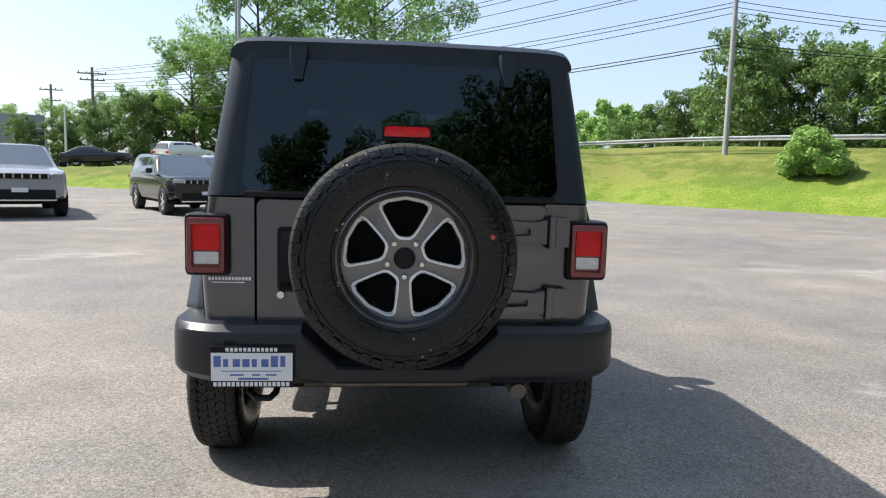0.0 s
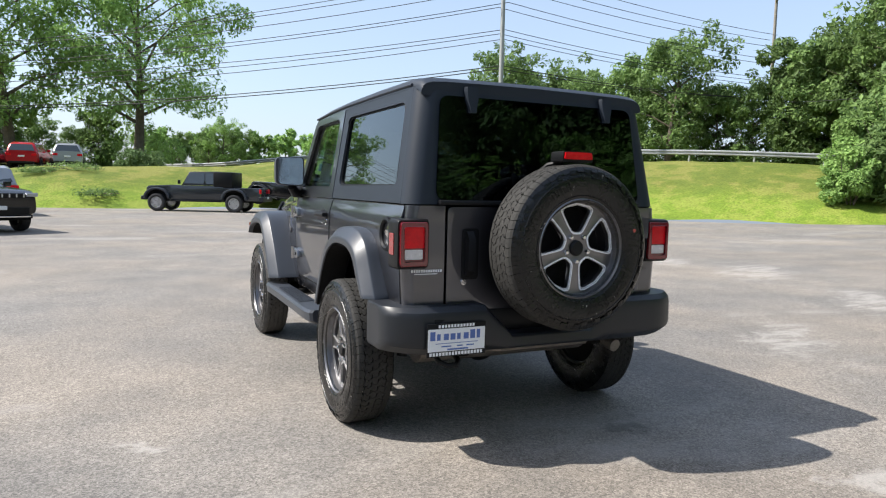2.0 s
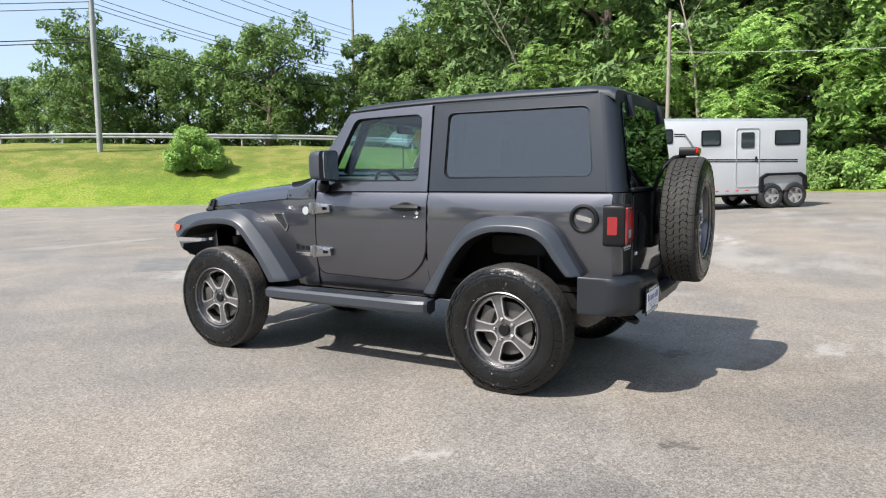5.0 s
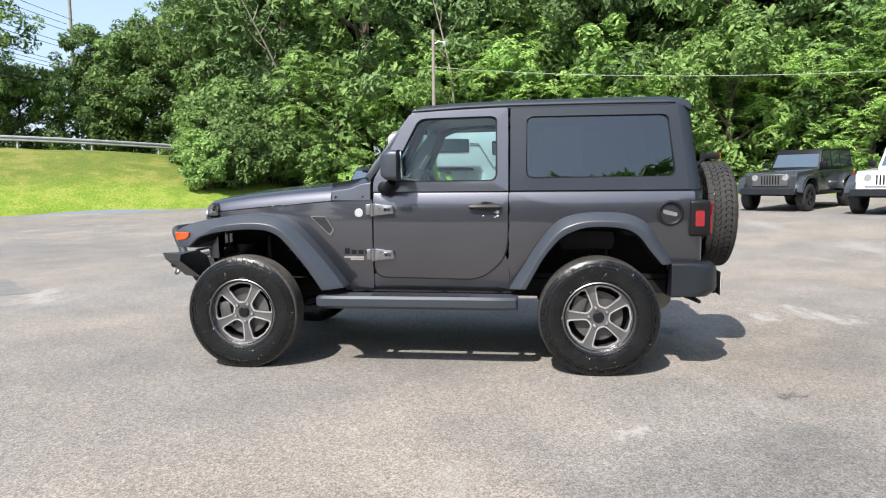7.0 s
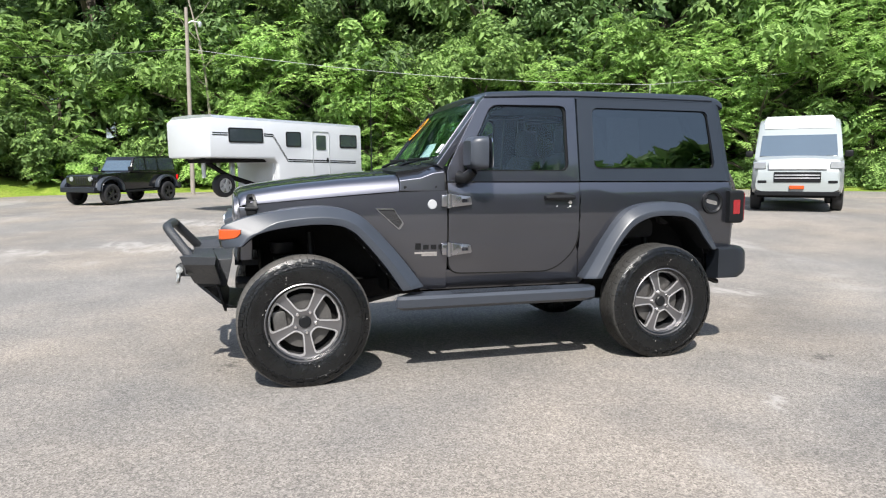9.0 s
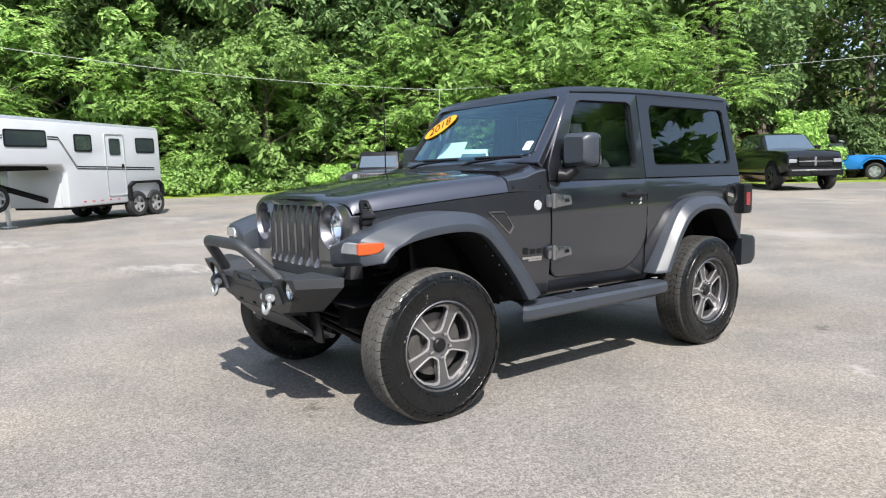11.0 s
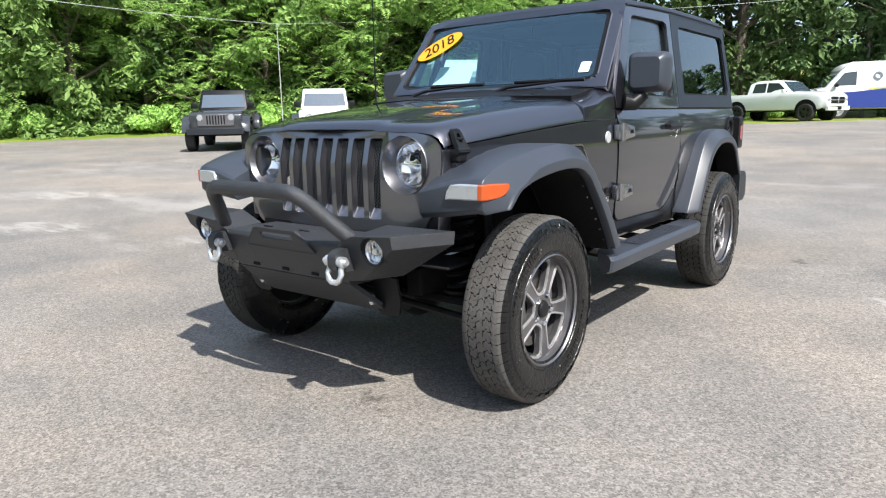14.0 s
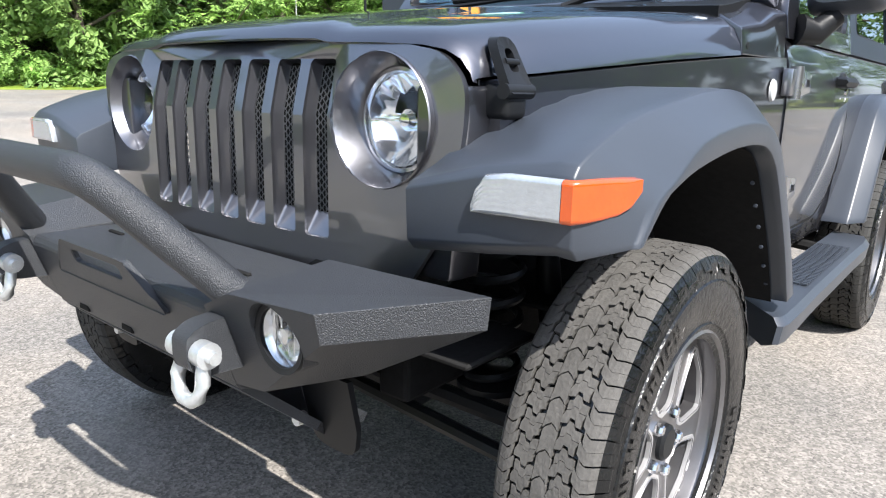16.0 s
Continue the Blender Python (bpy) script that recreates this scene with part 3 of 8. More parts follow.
def frond_cloud(centres, radii, fronds, size, rng):
    """Arching compound leaves: pairs of narrow leaflets along drooping stalks."""
    pick = rng.integers(0, len(centres), fronds)
    d = rng.normal(size=(fronds, 3))
    d[:, 2] = np.abs(d[:, 2]) * 0.9 - 0.25
    d /= np.linalg.norm(d, axis=1)[:, None]
    base = centres[pick] + d * (radii[pick] * (0.72 + 0.25 * rng.random(fronds)))[:, None]
    out_ = d * np.array([1, 1, 0.3]) + rng.normal(size=(fronds, 3)) * np.array([0.3, 0.3, 0.1])
    out_ /= np.linalg.norm(out_, axis=1)[:, None]
    up = np.array([0.0, 0.0, 1.0])
    ln = 0.62 * (0.7 + 0.6 * rng.random(fronds))[:, None]
    side_ = np.cross(out_, up)
    side_ /= np.linalg.norm(side_, axis=1)[:, None] + 1e-6
    quads = []
    for t in np.linspace(0.12, 1.0, 9):
        p = base + out_ * ln * t + up * ln * (0.30 * t - 0.62 * t * t)
        tan_ = out_ + up * (0.30 - 1.24 * t)
        tan_ /= np.linalg.norm(tan_, axis=1)[:, None]
        for sg in (-1, 1):
            way = side_ * sg + tan_ * 0.45 - up * 0.22 + rng.normal(size=(fronds, 3)) * 0.12
            l = size * (0.55 + 0.9 * math.sin(math.pi * min(0.95, t * 0.85 + 0.1)))
            quads.append(np.stack([p, p + way * l * 0.5 + tan_ * l * 0.17, p + way * l, p + way * l * 0.5 - tan_ * l * 0.17], 1))
    v = np.concatenate(quads).reshape(-1, 3)
    return v, np.arange(len(v)).reshape(-1, 4)


def tree(name, m, h, spread, seed, leaf, label, leaves=7000, size=0.26, bare=0.25, clumps=60, group="trees", category="tree", lean=0.0, fronds=0):
    """A tapered trunk with limbs and a crown of many small leaves."""
    rng = np.random.default_rng(seed)
    root = thing(name, m, label, category, group)
    bm = bmesh.new()
    r0 = 0.020 * h + 0.05
    top = Vector((lean * h, 0, h * 0.86))
    pts = [Vector((lean * h * t * t + 0.03 * h * math.sin(3 * t + seed), 0.025 * h * math.sin(2.3 * t + 2 * seed), -0.4 + h * 0.88 * t)) for t in lin(0, 1, 7)]
    tube(bm, pts, [r0 * (1.25 - 1.12 * t) for t in lin(0, 1, 7)], 8)
    part("trunk", bm, BARK, root)
    bm = bmesh.new()
    centres, radii = [], []
    nl = max(6, clumps // 5)
    for i in range(nl):
        t = bare + (0.92 - bare) * (i + 0.5) / nl
        a = 2.4 * i + seed + float(rng.random())
        env = math.sin(math.pi * min(1, max(0.08, (t - bare * 0.6) / (1.05 - bare * 0.6)))) ** 0.6
        ln = float(spread * env * (0.7 + 0.5 * rng.random()))
        k = t / 0.88 * 6
        p = pts[min(5, int(k))].lerp(pts[min(6, int(k) + 1)], k - int(k)) if t < 0.88 else pts[6]
        e = p + Vector((math.cos(a) * ln, math.sin(a) * ln, ln * (0.25 + 0.5 * t)))
        mid = p.lerp(e, 0.5) + Vector((0, 0, 0.08 * ln))
        rr = r0 * (1.0 - 0.8 * t) * 0.55
        tube(bm, [p, mid, e], [rr, rr * 0.6, rr * 0.2], 6)
        for j in range(5):
            s = 0.45 + 0.65 * float(rng.random())
            c = p.lerp(e, s) + Vector(rng.normal(size=3)) * spread * 0.17
            centres.append(c)
            radii.append(spread * (0.15 + 0.13 * rng.random()))
    for j in range(max(2, clumps // 12)):
        centres.append(pts[6] + Vector(rng.normal(size=3)) * spread * 0.25 + Vector((0, 0, 0.05 * h)))
        radii.append(spread * 0.21)
    part("branchwork", bm, BARK, root)["kind"] = "stuff"
    cs, rs = np.array([tuple(c) for c in centres]), np.array(radii)
    v, f = frond_cloud(cs, rs, fronds, size, rng) if fronds else leaf_cloud(cs, rs, leaves, size, rng)
    raw("crown", v.tolist(), f.tolist(), leaf, root)
    return root


def shrub(name, m, w, h, seed, leaf, label, leaves=2600, size=0.17, group="", category="shrub", clumps=26):
    rng = np.random.default_rng(seed)
    root = thing(name, m, label, category, group)
    bm = bmesh.new()
    for i in range(7):
        a = i * 0.9 + seed
        tube(bm, [(0.1 * math.cos(a), 0.1 * math.sin(a), -0.15), (0.2 * w * math.cos(a), 0.2 * w * math.sin(a), 0.4 * h), (0.36 * w * math.cos(a + 0.3), 0.36 * w * math.sin(a + 0.3), 0.75 * h)], [0.03, 0.022, 0.008], 5)
    part("branchwork", bm, BARK, root)["kind"] = "stuff"
    c = np.clip(rng.normal(size=(clumps, 3)) * 0.24, -0.38, 0.38) * np.array([w, w, 0])
    c[:, 2] = h * (0.12 + 0.72 * rng.random(clumps)) * np.clip(1.15 - (np.hypot(c[:, 0], c[:, 1]) / (0.62 * w)) ** 2, 0.25, 1)
    v, f = leaf_cloud(c, w * (0.10 + 0.10 * rng.random(clumps)), leaves, size, rng)
    v[:, 2] = np.maximum(v[:, 2], -0.05)
    raw("foliage", v.tolist(), f.tolist(), leaf, root)
    return root


def at(x, y, rz=0.0, s=1.0, dz=0.0):
    return Matrix.LocRotScale((x, y, ground_z(x, y) + dz), Euler((0, 0, radians(rz))), (s, s, s))


rng0 = random.Random(5)
kinds = [tree("woodland_tree", at(44, 2), 15, 4.4, 3, LEAF_B, "tall dark green woodland tree on the slope", 19000, 0.19, 0.12, 110, "wood behind the lot"),
         tree("woodland_tree", at(44, -8), 17, 4.8, 8, LEAF_D, "tall broad-leaved woodland tree on the slope", 20000, 0.20, 0.14, 120, "wood behind the lot"),
         tree("woodland_tree", at(42, -17), 13.5, 4.6, 14, LEAF_B, "dense woodland tree on the slope", 19000, 0.19, 0.10, 110, "wood behind the lot")]
deep = [tree("woodland_tree", at(58, 2), 16, 4.6, 5, LEAF_B, "dark green tree deep in the wood", 9000, 0.21, 0.10, 110, "wood behind the lot"),
        tree("woodland_tree", at(60, -8), 17, 4.8, 9, LEAF_D, "green tree deep in the wood", 9000, 0.21, 0.12, 110, "wood behind the lot")]


def ray_pt(az, extra):
    a = radians(az)
    r = edge_r(a) + extra
    return math.sin(a) * r, math.cos(a) * r


n = 0
for row, (extra, step, lo, hi) in enumerate(((7.0, 5.5, 68, 157), (14.0, 5.5, 66, 170), (24.0, 6.0, 62, 174))):
    az = lo
    while az < hi:
        x, y = ray_pt(az + rng0.uniform(-1.5, 1.5), extra + rng0.uniform(-1.5, 2.0))
        copy_thing(kinds[n % 3] if row == 0 else deep[n % 2], at(x, y, rng0.uniform(0, 360), rng0.uniform(0.85, 1.2), -0.2))
        n += 1
        az += step * rng0.uniform(0.8, 1.2)
# light green understorey along the edge of the wood
under = [tree("sumac_tree", at(32, -4), 5.6, 2.9, 21, LEAF_C, "bright green spreading sumac at the lot's edge", 0, 0.125, 0.05, 90, "young trees along the edge", fronds=1150),
         tree("sumac_tree", at(31.5, -10), 4.6, 2.6, 22, LEAF_C, "bushy light green sumac at the lot's edge", 0, 0.120, 0.03, 85, "young trees along the edge", fronds=1100),
         tree("sapling", at(33, 2), 6.4, 2.6, 25, LEAF_A, "leafy green sapling at the wood's edge", 17000, 0.13, 0.04, 90, "young trees along the edge")]
az = 72
while az < 150:
    x, y = ray_pt(az, rng0.uniform(3.0, 5.0))
    copy_thing(under[n % 3], at(x, y, rng0.uniform(0, 360), rng0.uniform(1.0, 1.45), -0.2))
    n += 1
    az += 4.6 * rng0.uniform(0.8, 1.25)
brush = [shrub("brush", at(30.2, -2), 3.0, 1.5, 31, LEAF_A, "low tangled green brush at the lot's edge", 7500, 0.082, "brush along the edge"),
         shrub("brush", at(30.0, -6), 2.6, 1.1, 32, LEAF_C, "low bright green weeds at the lot's edge", 7500, 0.072, "brush along the edge")]
az = 74
while az < 150:
    x, y = ray_pt(az, rng0.uniform(2.0, 3.2))
    copy_thing(brush[n % 2], at(x, y, rng0.uniform(0, 360), rng0.uniform(0.8, 1.3)))
    n += 1
    az += 4.2 * rng0.uniform(0.8, 1.2)

# pale bare trunks leaning at the wood's front
for a_, b_, rad in (((36.5, 12.6, 0), (31.2, 15.6, 11.6), 0.12), ((31.5, 3.2, 0), (30.2, 4.8, 10.5), 0.10), ((32.5, -11.8, 0), (29.2, -9.8, 10.2), 0.12), ((33.5, -16.0, 0), (33.0, -14.2, 9.5), 0.09)):
    zb_ = ground_z(a_[0], a_[1])
    snag = thing("bare_tree", at(a_[0], a_[1]), "pale bare leaning tree trunk before the wood", "tree", "bare trunks")
    p0, p1 = Vector((0, 0, -0.3)), Vector((b_[0] - a_[0], b_[1] - a_[1], b_[2] - zb_))
    bm = bmesh.new()
    tube(bm, [p0.lerp(p1, t) + Vector((0.12 * math.sin(5 * t), 0.15 * math.sin(7 * t), 0)) for t in lin(0, 1, 8)], [rad * (1 - 0.75 * t) for t in lin(0, 1, 8)], 7)
    part("trunk", bm, PALEBARK, snag)
    for k in range(7):
        q = p0.lerp(p1, 0.45 + 0.07 * k)
        bm = bmesh.new()
        tube(bm, [q, q + Vector((0.5 * math.cos(2.1 * k), 0.5 * math.sin(2.1 * k), 0.45)), q + Vector((1.0 * math.cos(2.1 * k), 1.1 * math.sin(2.1 * k), 1.2))], [0.028, 0.018, 0.006], 5)
        part("branch", bm, PALEBARK, snag)

# trees beyond the guard rail, and the big old trees further left
belt = [tree("roadside_tree", at(30, 50, 0, 0.84), 11, 4.0, 41, LEAF_D, "vine-covered dark green roadside tree", 13000, 0.20, 0.04, 130, "trees along the road"),
        tree("roadside_tree", at(40, 40, 0, 0.80), 13, 4.2, 42, LEAF_D, "tall green roadside tree", 13000, 0.20, 0.10, 120, "trees along the road"),
        tree("roadside_tree", at(46, 32), 10, 3.6, 43, LEAF_D, "rounded green roadside tree", 12000, 0.195, 0.06, 120, "trees along the road")]
# azimuth, distance, size
for i, (a, d, s) in enumerate(((21, 92, 0.6), (23.5, 88, 0.7), (26, 78, 0.75), (28.5, 74, 0.80), (31, 70, 0.82), (33.5, 66, 0.9), (36, 66, 1.05), (38.5, 62, 0.8), (41, 62, 0.95), (43.5, 60, 0.8), (46, 60, 0.68), (48.5, 58, 0.68),
                               (51, 57, 0.72), (54, 56, 0.78), (57, 55, 0.9), (60, 53, 1.05), (62.5, 50, 1.15), (65, 48, 1.25), (64, 62, 1.25))):
    x, y = math.sin(radians(a)) * d, math.cos(radians(a)) * d
    copy_thing(belt[i % 3], at(x, y, 40 * i, s, -0.3))
old = [tree("cottonwood", at(-0.8, 60), 17.0, 8.2, 51, LEAF_A, "tall old cottonwood with open light green crown", 34000, 0.165, 0.20, 95, "old trees by the street", lean=0.05),
       tree("maple", at(-10.0, 60), 17, 5.4, 52, LEAF_A, "big green maple beside the street", 17000, 0.18, 0.16, 85, "old trees by the street")]
for i, (x, y, s, k) in enumerate(((-14.0, 66, 0.74, 1), (-17, 62, 0.64, 1), (-22, 64, 0.42, 1), (-27, 68, 0.40, 1), (-33, 74, 0.40, 1), (-40, 76, 0.38, 1), (-48, 80, 0.38, 1), (9, 78, 0.36, 1))):
    copy_thing(old[k], at(x, y, 80 * i + 20, s, -0.3))
# leafy trees that close the view along the street
for i, (a, d, s) in enumerate(((-27, 66, 0.42), (-24.5, 68, 0.45), (-22, 66, 0.55), (-19.5, 64, 0.62), (-17, 66, 0.60), (-14.5, 68, 0.62), (-12, 70, 0.58), (-9.5, 70, 0.55), (-7, 72, 0.55), (-4.5, 84, 0.5), (-3.0, 64, 0.5), (-1.5, 90, 0.5), (1.0, 90, 0.5), (3.2, 88, 0.5), (5.5, 80, 0.5), (7.5, 82, 0.5))):
    copy_thing(belt[(i + 1) % 3], at(math.sin(radians(a)) * d, math.cos(radians(a)) * d, 55 * i, s, -0.3))
# wood all round behind the camera
far = tree("far_tree", at(-60, 10), 11, 4.6, 71, LEAF_A, "green tree on the far side of the lot", 3000, 0.55, 0.05, 60, "trees across the lot")
for i in range(25):
    a = radians(-38 - i * 6.2)
    r = edge_r(a) + 8 + (i * 37 % 11)
    size_ = 0.62 if i < 6 else 1.0 if i < 8 else (1.3 + 0.283 * (r - 1.0) - ground_z(math.sin(a) * r, math.cos(a) * r)) / 11.5 if i < 18 else (0.66, 0.62, 0.66, 0.72, 0.85, 1.0, 1.1)[i - 18]
    copy_thing(far if i < 18 else kinds[i % 3], at(math.sin(a) * r, math.cos(a) * r, 50 * i, size_, -0.3))
    if 7 < i < 18:
        copy_thing(far, at(math.sin(a + 0.054) * (r + 5), math.cos(a + 0.054) * (r + 5), 30 * i, size_ * 1.06, -0.3))
for i, (a, d, s) in enumerate(((10, 150, 0.8), (12, 160, 0.9), (14.5, 150, 0.85), (16.5, 140, 0.8), (18.5, 130, 0.85), (20, 120, 0.9), (8, 150, 0.8), (5, 140, 0.8), (2, 150, 0.85), (22, 125, 0.9), (24.5, 130, 0.8), (27, 120, 0.8))):
    x, y = math.sin(radians(a)) * d, math.cos(radians(a)) * d
    copy_thing(far, at(x, y, 70 * i, s, -0.3))
shrub("bush", at(21.1, 27.9), 3.0, 2.4, 61, LEAF_C, "rounded green bush on the grass bank", 13000, 0.085, "", "bush", 46)
thicket = [shrub("shrub", at(28.2, 16.4), 2.4, 3.0, 62, LEAF_A, "upright light green shrub where the wood meets the grass", 12000, 0.10, "shrubs by the wood", "shrub", 44),
           shrub("shrub", at(29.8, 15.3), 3.6, 3.6, 64, LEAF_D, "tangled green shrub at the foot of the wood", 13000, 0.11, "shrubs by the wood", "shrub", 52)]
# x, y, turn, size and which kind
for i, (x, y, rz_, sc, k) in enumerate(((29.9, 17.7, 40, 1.0, 0), (32.4, 19.0, 80, 1.2, 0), (31.6, 16.4, 100, 1.25, 1), (31.8, 14.4, 150, 1.15, 1), (32.6, 12.0, 200, 1.1, 1), (35.0, 18.0, 20, 1.6, 1), (34.5, 14.5, 70, 1.5, 1), (32.4, 9.4, 30, 0.9, 0), (38.4, 19.6, 10, 1.6, 1))):
    copy_thing(thicket[k], at(x, y, rz_, sc, -0.1))
copy_thing(thicket[0], at(12.7, -41.0, 15, 1.2))
shrub("shrub", at(11.5, -28.2), 3.4, 3.7, 66, LEAF_C, "rounded light green shrub behind the parked trucks", 12000, 0.11, "shrubs behind the trucks", "shrub", 50)
shrub("shrub", at(12.6, -36.8), 3.8, 4.6, 67, LEAF_B, "dark green vine-covered shrub behind the parked trucks", 12000, 0.12, "shrubs behind the trucks", "shrub", 50)
for x, y, sc in ((8.0, -40.5, 0.9), (10.4, -43.0, 1.1), (7.2, -45.5, 1.0), (13.5, -44.5, 1.2), (5.0, -43.0, 0.8)):
    copy_thing(brush[1], at(x, y, 37 * x, sc))
for x, y, sc in ((-4.1, 39.0, 1.0), (-2.7, 34.0, 0.8), (-5.6, 38.2, 0.7)):
    shrub("weed_patch", at(x, y), 3.0 * sc, 0.10, int(70 + 3 * sc), LEAF_D, "low dry weeds on the grass bank", 1500, 0.06, "weeds on the bank", "weeds", 30)
shrub("shrub", at(-0.6, 47), 3.2, 1.35, 63, LEAF_B, "low clipped dark green shrub on the bank", 4500, 0.10, "", "shrub", 40)

# ---- guard rail, poles and wires ----
RAIL = [(2, 69), (9, 60), (16.5, 50), (24.5, 38.5), (28.5, 32.5), (33, 26.5), (37, 22), (44, 15)]
ZINC = mat("weathered_zinc", (0.36, 0.37, 0.37), 0.5, 0.4, 0.2, 2, 40, 0.2, 0.003)
POLEW = mat("weathered_pole_wood", (0.24, 0.215, 0.18), 0.9, 0, 0.3, 2, 25, 0.5, 0.01)
POLEG = mat("grey_metal_pole", (0.33, 0.34, 0.33), 0.55, 0.2, 0.15, 2, 30, 0.1, 0.003)
PALEWIRE = mat("pale_sheathed_cable", (0.40, 0.41, 0.40), 0.6)
WIRE = mat("black_cable", (0.02, 0.02, 0.022), 0.7)
rail = thing("guard_rail", Matrix(), "grey galvanised steel guard rail along the road", "guard rail")


def along(poly, step):
    out_, carry = [], 0.0
    for a, b in zip(poly, poly[1:]):
        a, b = Vector(a), Vector(b)
        ln = (b - a).length
        s = carry
        while s < ln:
            out_.append(a.lerp(b, s / ln))
            s += step
        carry = s - ln
    return out_


pts = along(RAIL, 1.9)
rz = [ground_z(p.x, p.y) for p in pts]
rz = [sum(rz[max(0, i - 3):i + 4]) / len(rz[max(0, i - 3):i + 4]) for i in range(len(rz))]
bm = bmesh.new()
rings = []
for i, p in enumerate(pts):
    d = (pts[min(i + 1, len(pts) - 1)] - pts[max(0, i - 1)]).normalized()
    nrm = Vector((-d.y, d.x)) * -1
    prof = [(0, 0.46), (0.07, 0.50), (0.07, 0.55), (0, 0.60), (0, 0.63), (0.07, 0.67), (0.07, 0.73), (0, 0.78), (-0.01, 0.78), (-0.01, 0.46)]
    rings.append([(p.x - nrm.x * q * -1, p.y - nrm.y * q * -1, rz[i] + z) for q, z in prof])
loft(bm, rings)
part("beam", bm, ZINC, rail, smooth=0)
bm = bmesh.new()
box(bm, (-0.05, 0.02, -0.5), (0.05, 0.13, 0.76))
post = part("post", bm, ZINC, rail, smooth=0)
post.location = (pts[0].x, pts[0].y, rz[0])
for p, z in list(zip(pts, rz))[2::2]:
    q = new("post", post.data)
    q.parent = rail
    q.location = (p.x, p.y, z)


def street_pole(x, y, h, r, material, label, arms=(), name="utility_pole"):
    root = thing(name, at(x, y), label, "utility pole")
    bm = bmesh.new()
    tube(bm, [(0, 0, -0.5), (0, 0, h * 0.5), (0, 0, h)], [r, r * 0.9, r * 0.75], 12)
    part("pole", bm, material, root)
    for z, ln, rzz in arms:
        bm = bmesh.new()
        box(bm, (-ln / 2, -0.05, z - 0.06), (ln / 2, 0.05, z + 0.06), 0.01)
        arm = part("crossarm", bm, POLEW, root)
        arm.rotation_euler = (0, 0, radians(rzz))
        bm = bmesh.new()
        for k in (-0.45, -0.2, 0.2, 0.45):
            revolve(bm, [(0.0, 0.0), (0.04, 0.0), (0.05, 0.06), (0.03, 0.1), (0.045, 0.14), (0.0, 0.18)], 8, "z", (ln * k, 0, z + 0.06))
        ins = part("insulator", bm, BLACK, root)
        ins.rotation_euler = (0, 0, radians(rzz))
    return root


def wire(a, b, sag, r=0.019, name="power_line", label="black overhead power cable", material=None):
    a, b = Vector(a), Vector(b)
    bm = bmesh.new()
    tube(bm, [a.lerp(b, t) + Vector((0, 0, -4 * sag * t * (1 - t))) for t in lin(0, 1, 17)], r, 6)
    return tagged(part(name, bm, material or WIRE, None, smooth=0), label, "cable", "overhead lines")


PX, PY = 20.1, 34.5
street_pole(PX, PY, 14.5, 0.16, POLEG, "tall grey utility pole on the grass bank")
street_pole(46.5, 36, 14.3, 0.15, POLEW, "distant wooden utility pole above the trees", ((13.6, 2.2, 40),))
street_pole(3.0, -44, 8.6, 0.14, POLEW, "weathered wooden utility pole behind the vans", ((8.0, 2.0, 30),))
light_pole = street_pole(27.5, 4.6, 8.1, 0.10, POLEW, "weathered wooden pole with a lamp by the trees")
bm = bmesh.new()
tube(bm, [(0, 0, 7.4), (0, -0.25, 7.55), (0, -0.5, 7.5)], 0.025, 6)
revolve(bm, [(0, 0), (0.09, 0.0), (0.11, -0.1), (0.06, -0.22), (0, -0.24)], 10, "z", (0, -0.55, 7.52))
part("lamp_head", bm, GALV, light_pole)
street_pole(-9.2, 44.5, 13.5, 0.13, POLEG, "slim pale metal pole beside the street")
street_pole(-11.2, 53.8, 15.5, 0.11, POLEG, "weathered grey utility pole beside the street", ((14.6, 2.4, 0),))
street_pole(-27, 66, 9.4, 0.17, POLEW, "wooden utility pole with crossarms by the street", ((8.8, 2.6, 10), (8.2, 2.2, 10)))
street_pole(-37, 80, 9.2, 0.17, POLEW, "distant wooden utility pole with crossarms", ((8.6, 2.4, 10), (7.4, 2.0, 10)))
street_pole(-24.5, 54, 4.8, 0.09, WHITE, "slim white post beside the street", (), "sign_post")
# large roadside sign: grey slab with a dark panel between two white posts
sign = thing("roadside_sign", at(-31.5, 62.0, 22), "large grey roadside sign slab with dark panel and white posts", "sign")
bm = bmesh.new()
box(bm, (-1.9, 0.15, -0.3), (1.7, 0.55, 4.6), 0.03)
part("slab", bm, mat("grey_violet_cladding", (0.30, 0.29, 0.33), 0.6, 0.1, 0.1, 1, 20, 0.1, 0.004), sign)
for x in (-0.75, 1.75):
    bm = bmesh.new()
    tube(bm, [(x, 0.0, -0.3), (x, 0.0, 4.1 if x > 0 else 3.0)], 0.10, 10)
    part("post", bm, WHITE, sign)
bm = bmesh.new()
box(bm, (-0.6, 0.06, 1.9), (1.6, 0.15, 3.1), 0.02)
panel_ = part("panel", bm, mat("dark_green_panel", (0.05, 0.08, 0.07), 0.4), sign)
bm = bmesh.new()
box(bm, (-1.9, 0.10, 3.35), (1.7, 0.15, 3.47))
part("lettering_bar", bm, WHITE, sign, smooth=0)
bm = bmesh.new()
box(bm, (-0.3, 0.04, 2.25), (1.3, 0.06, 2.45))
part("lettering_bar", bm, WHITE, panel_, smooth=0)
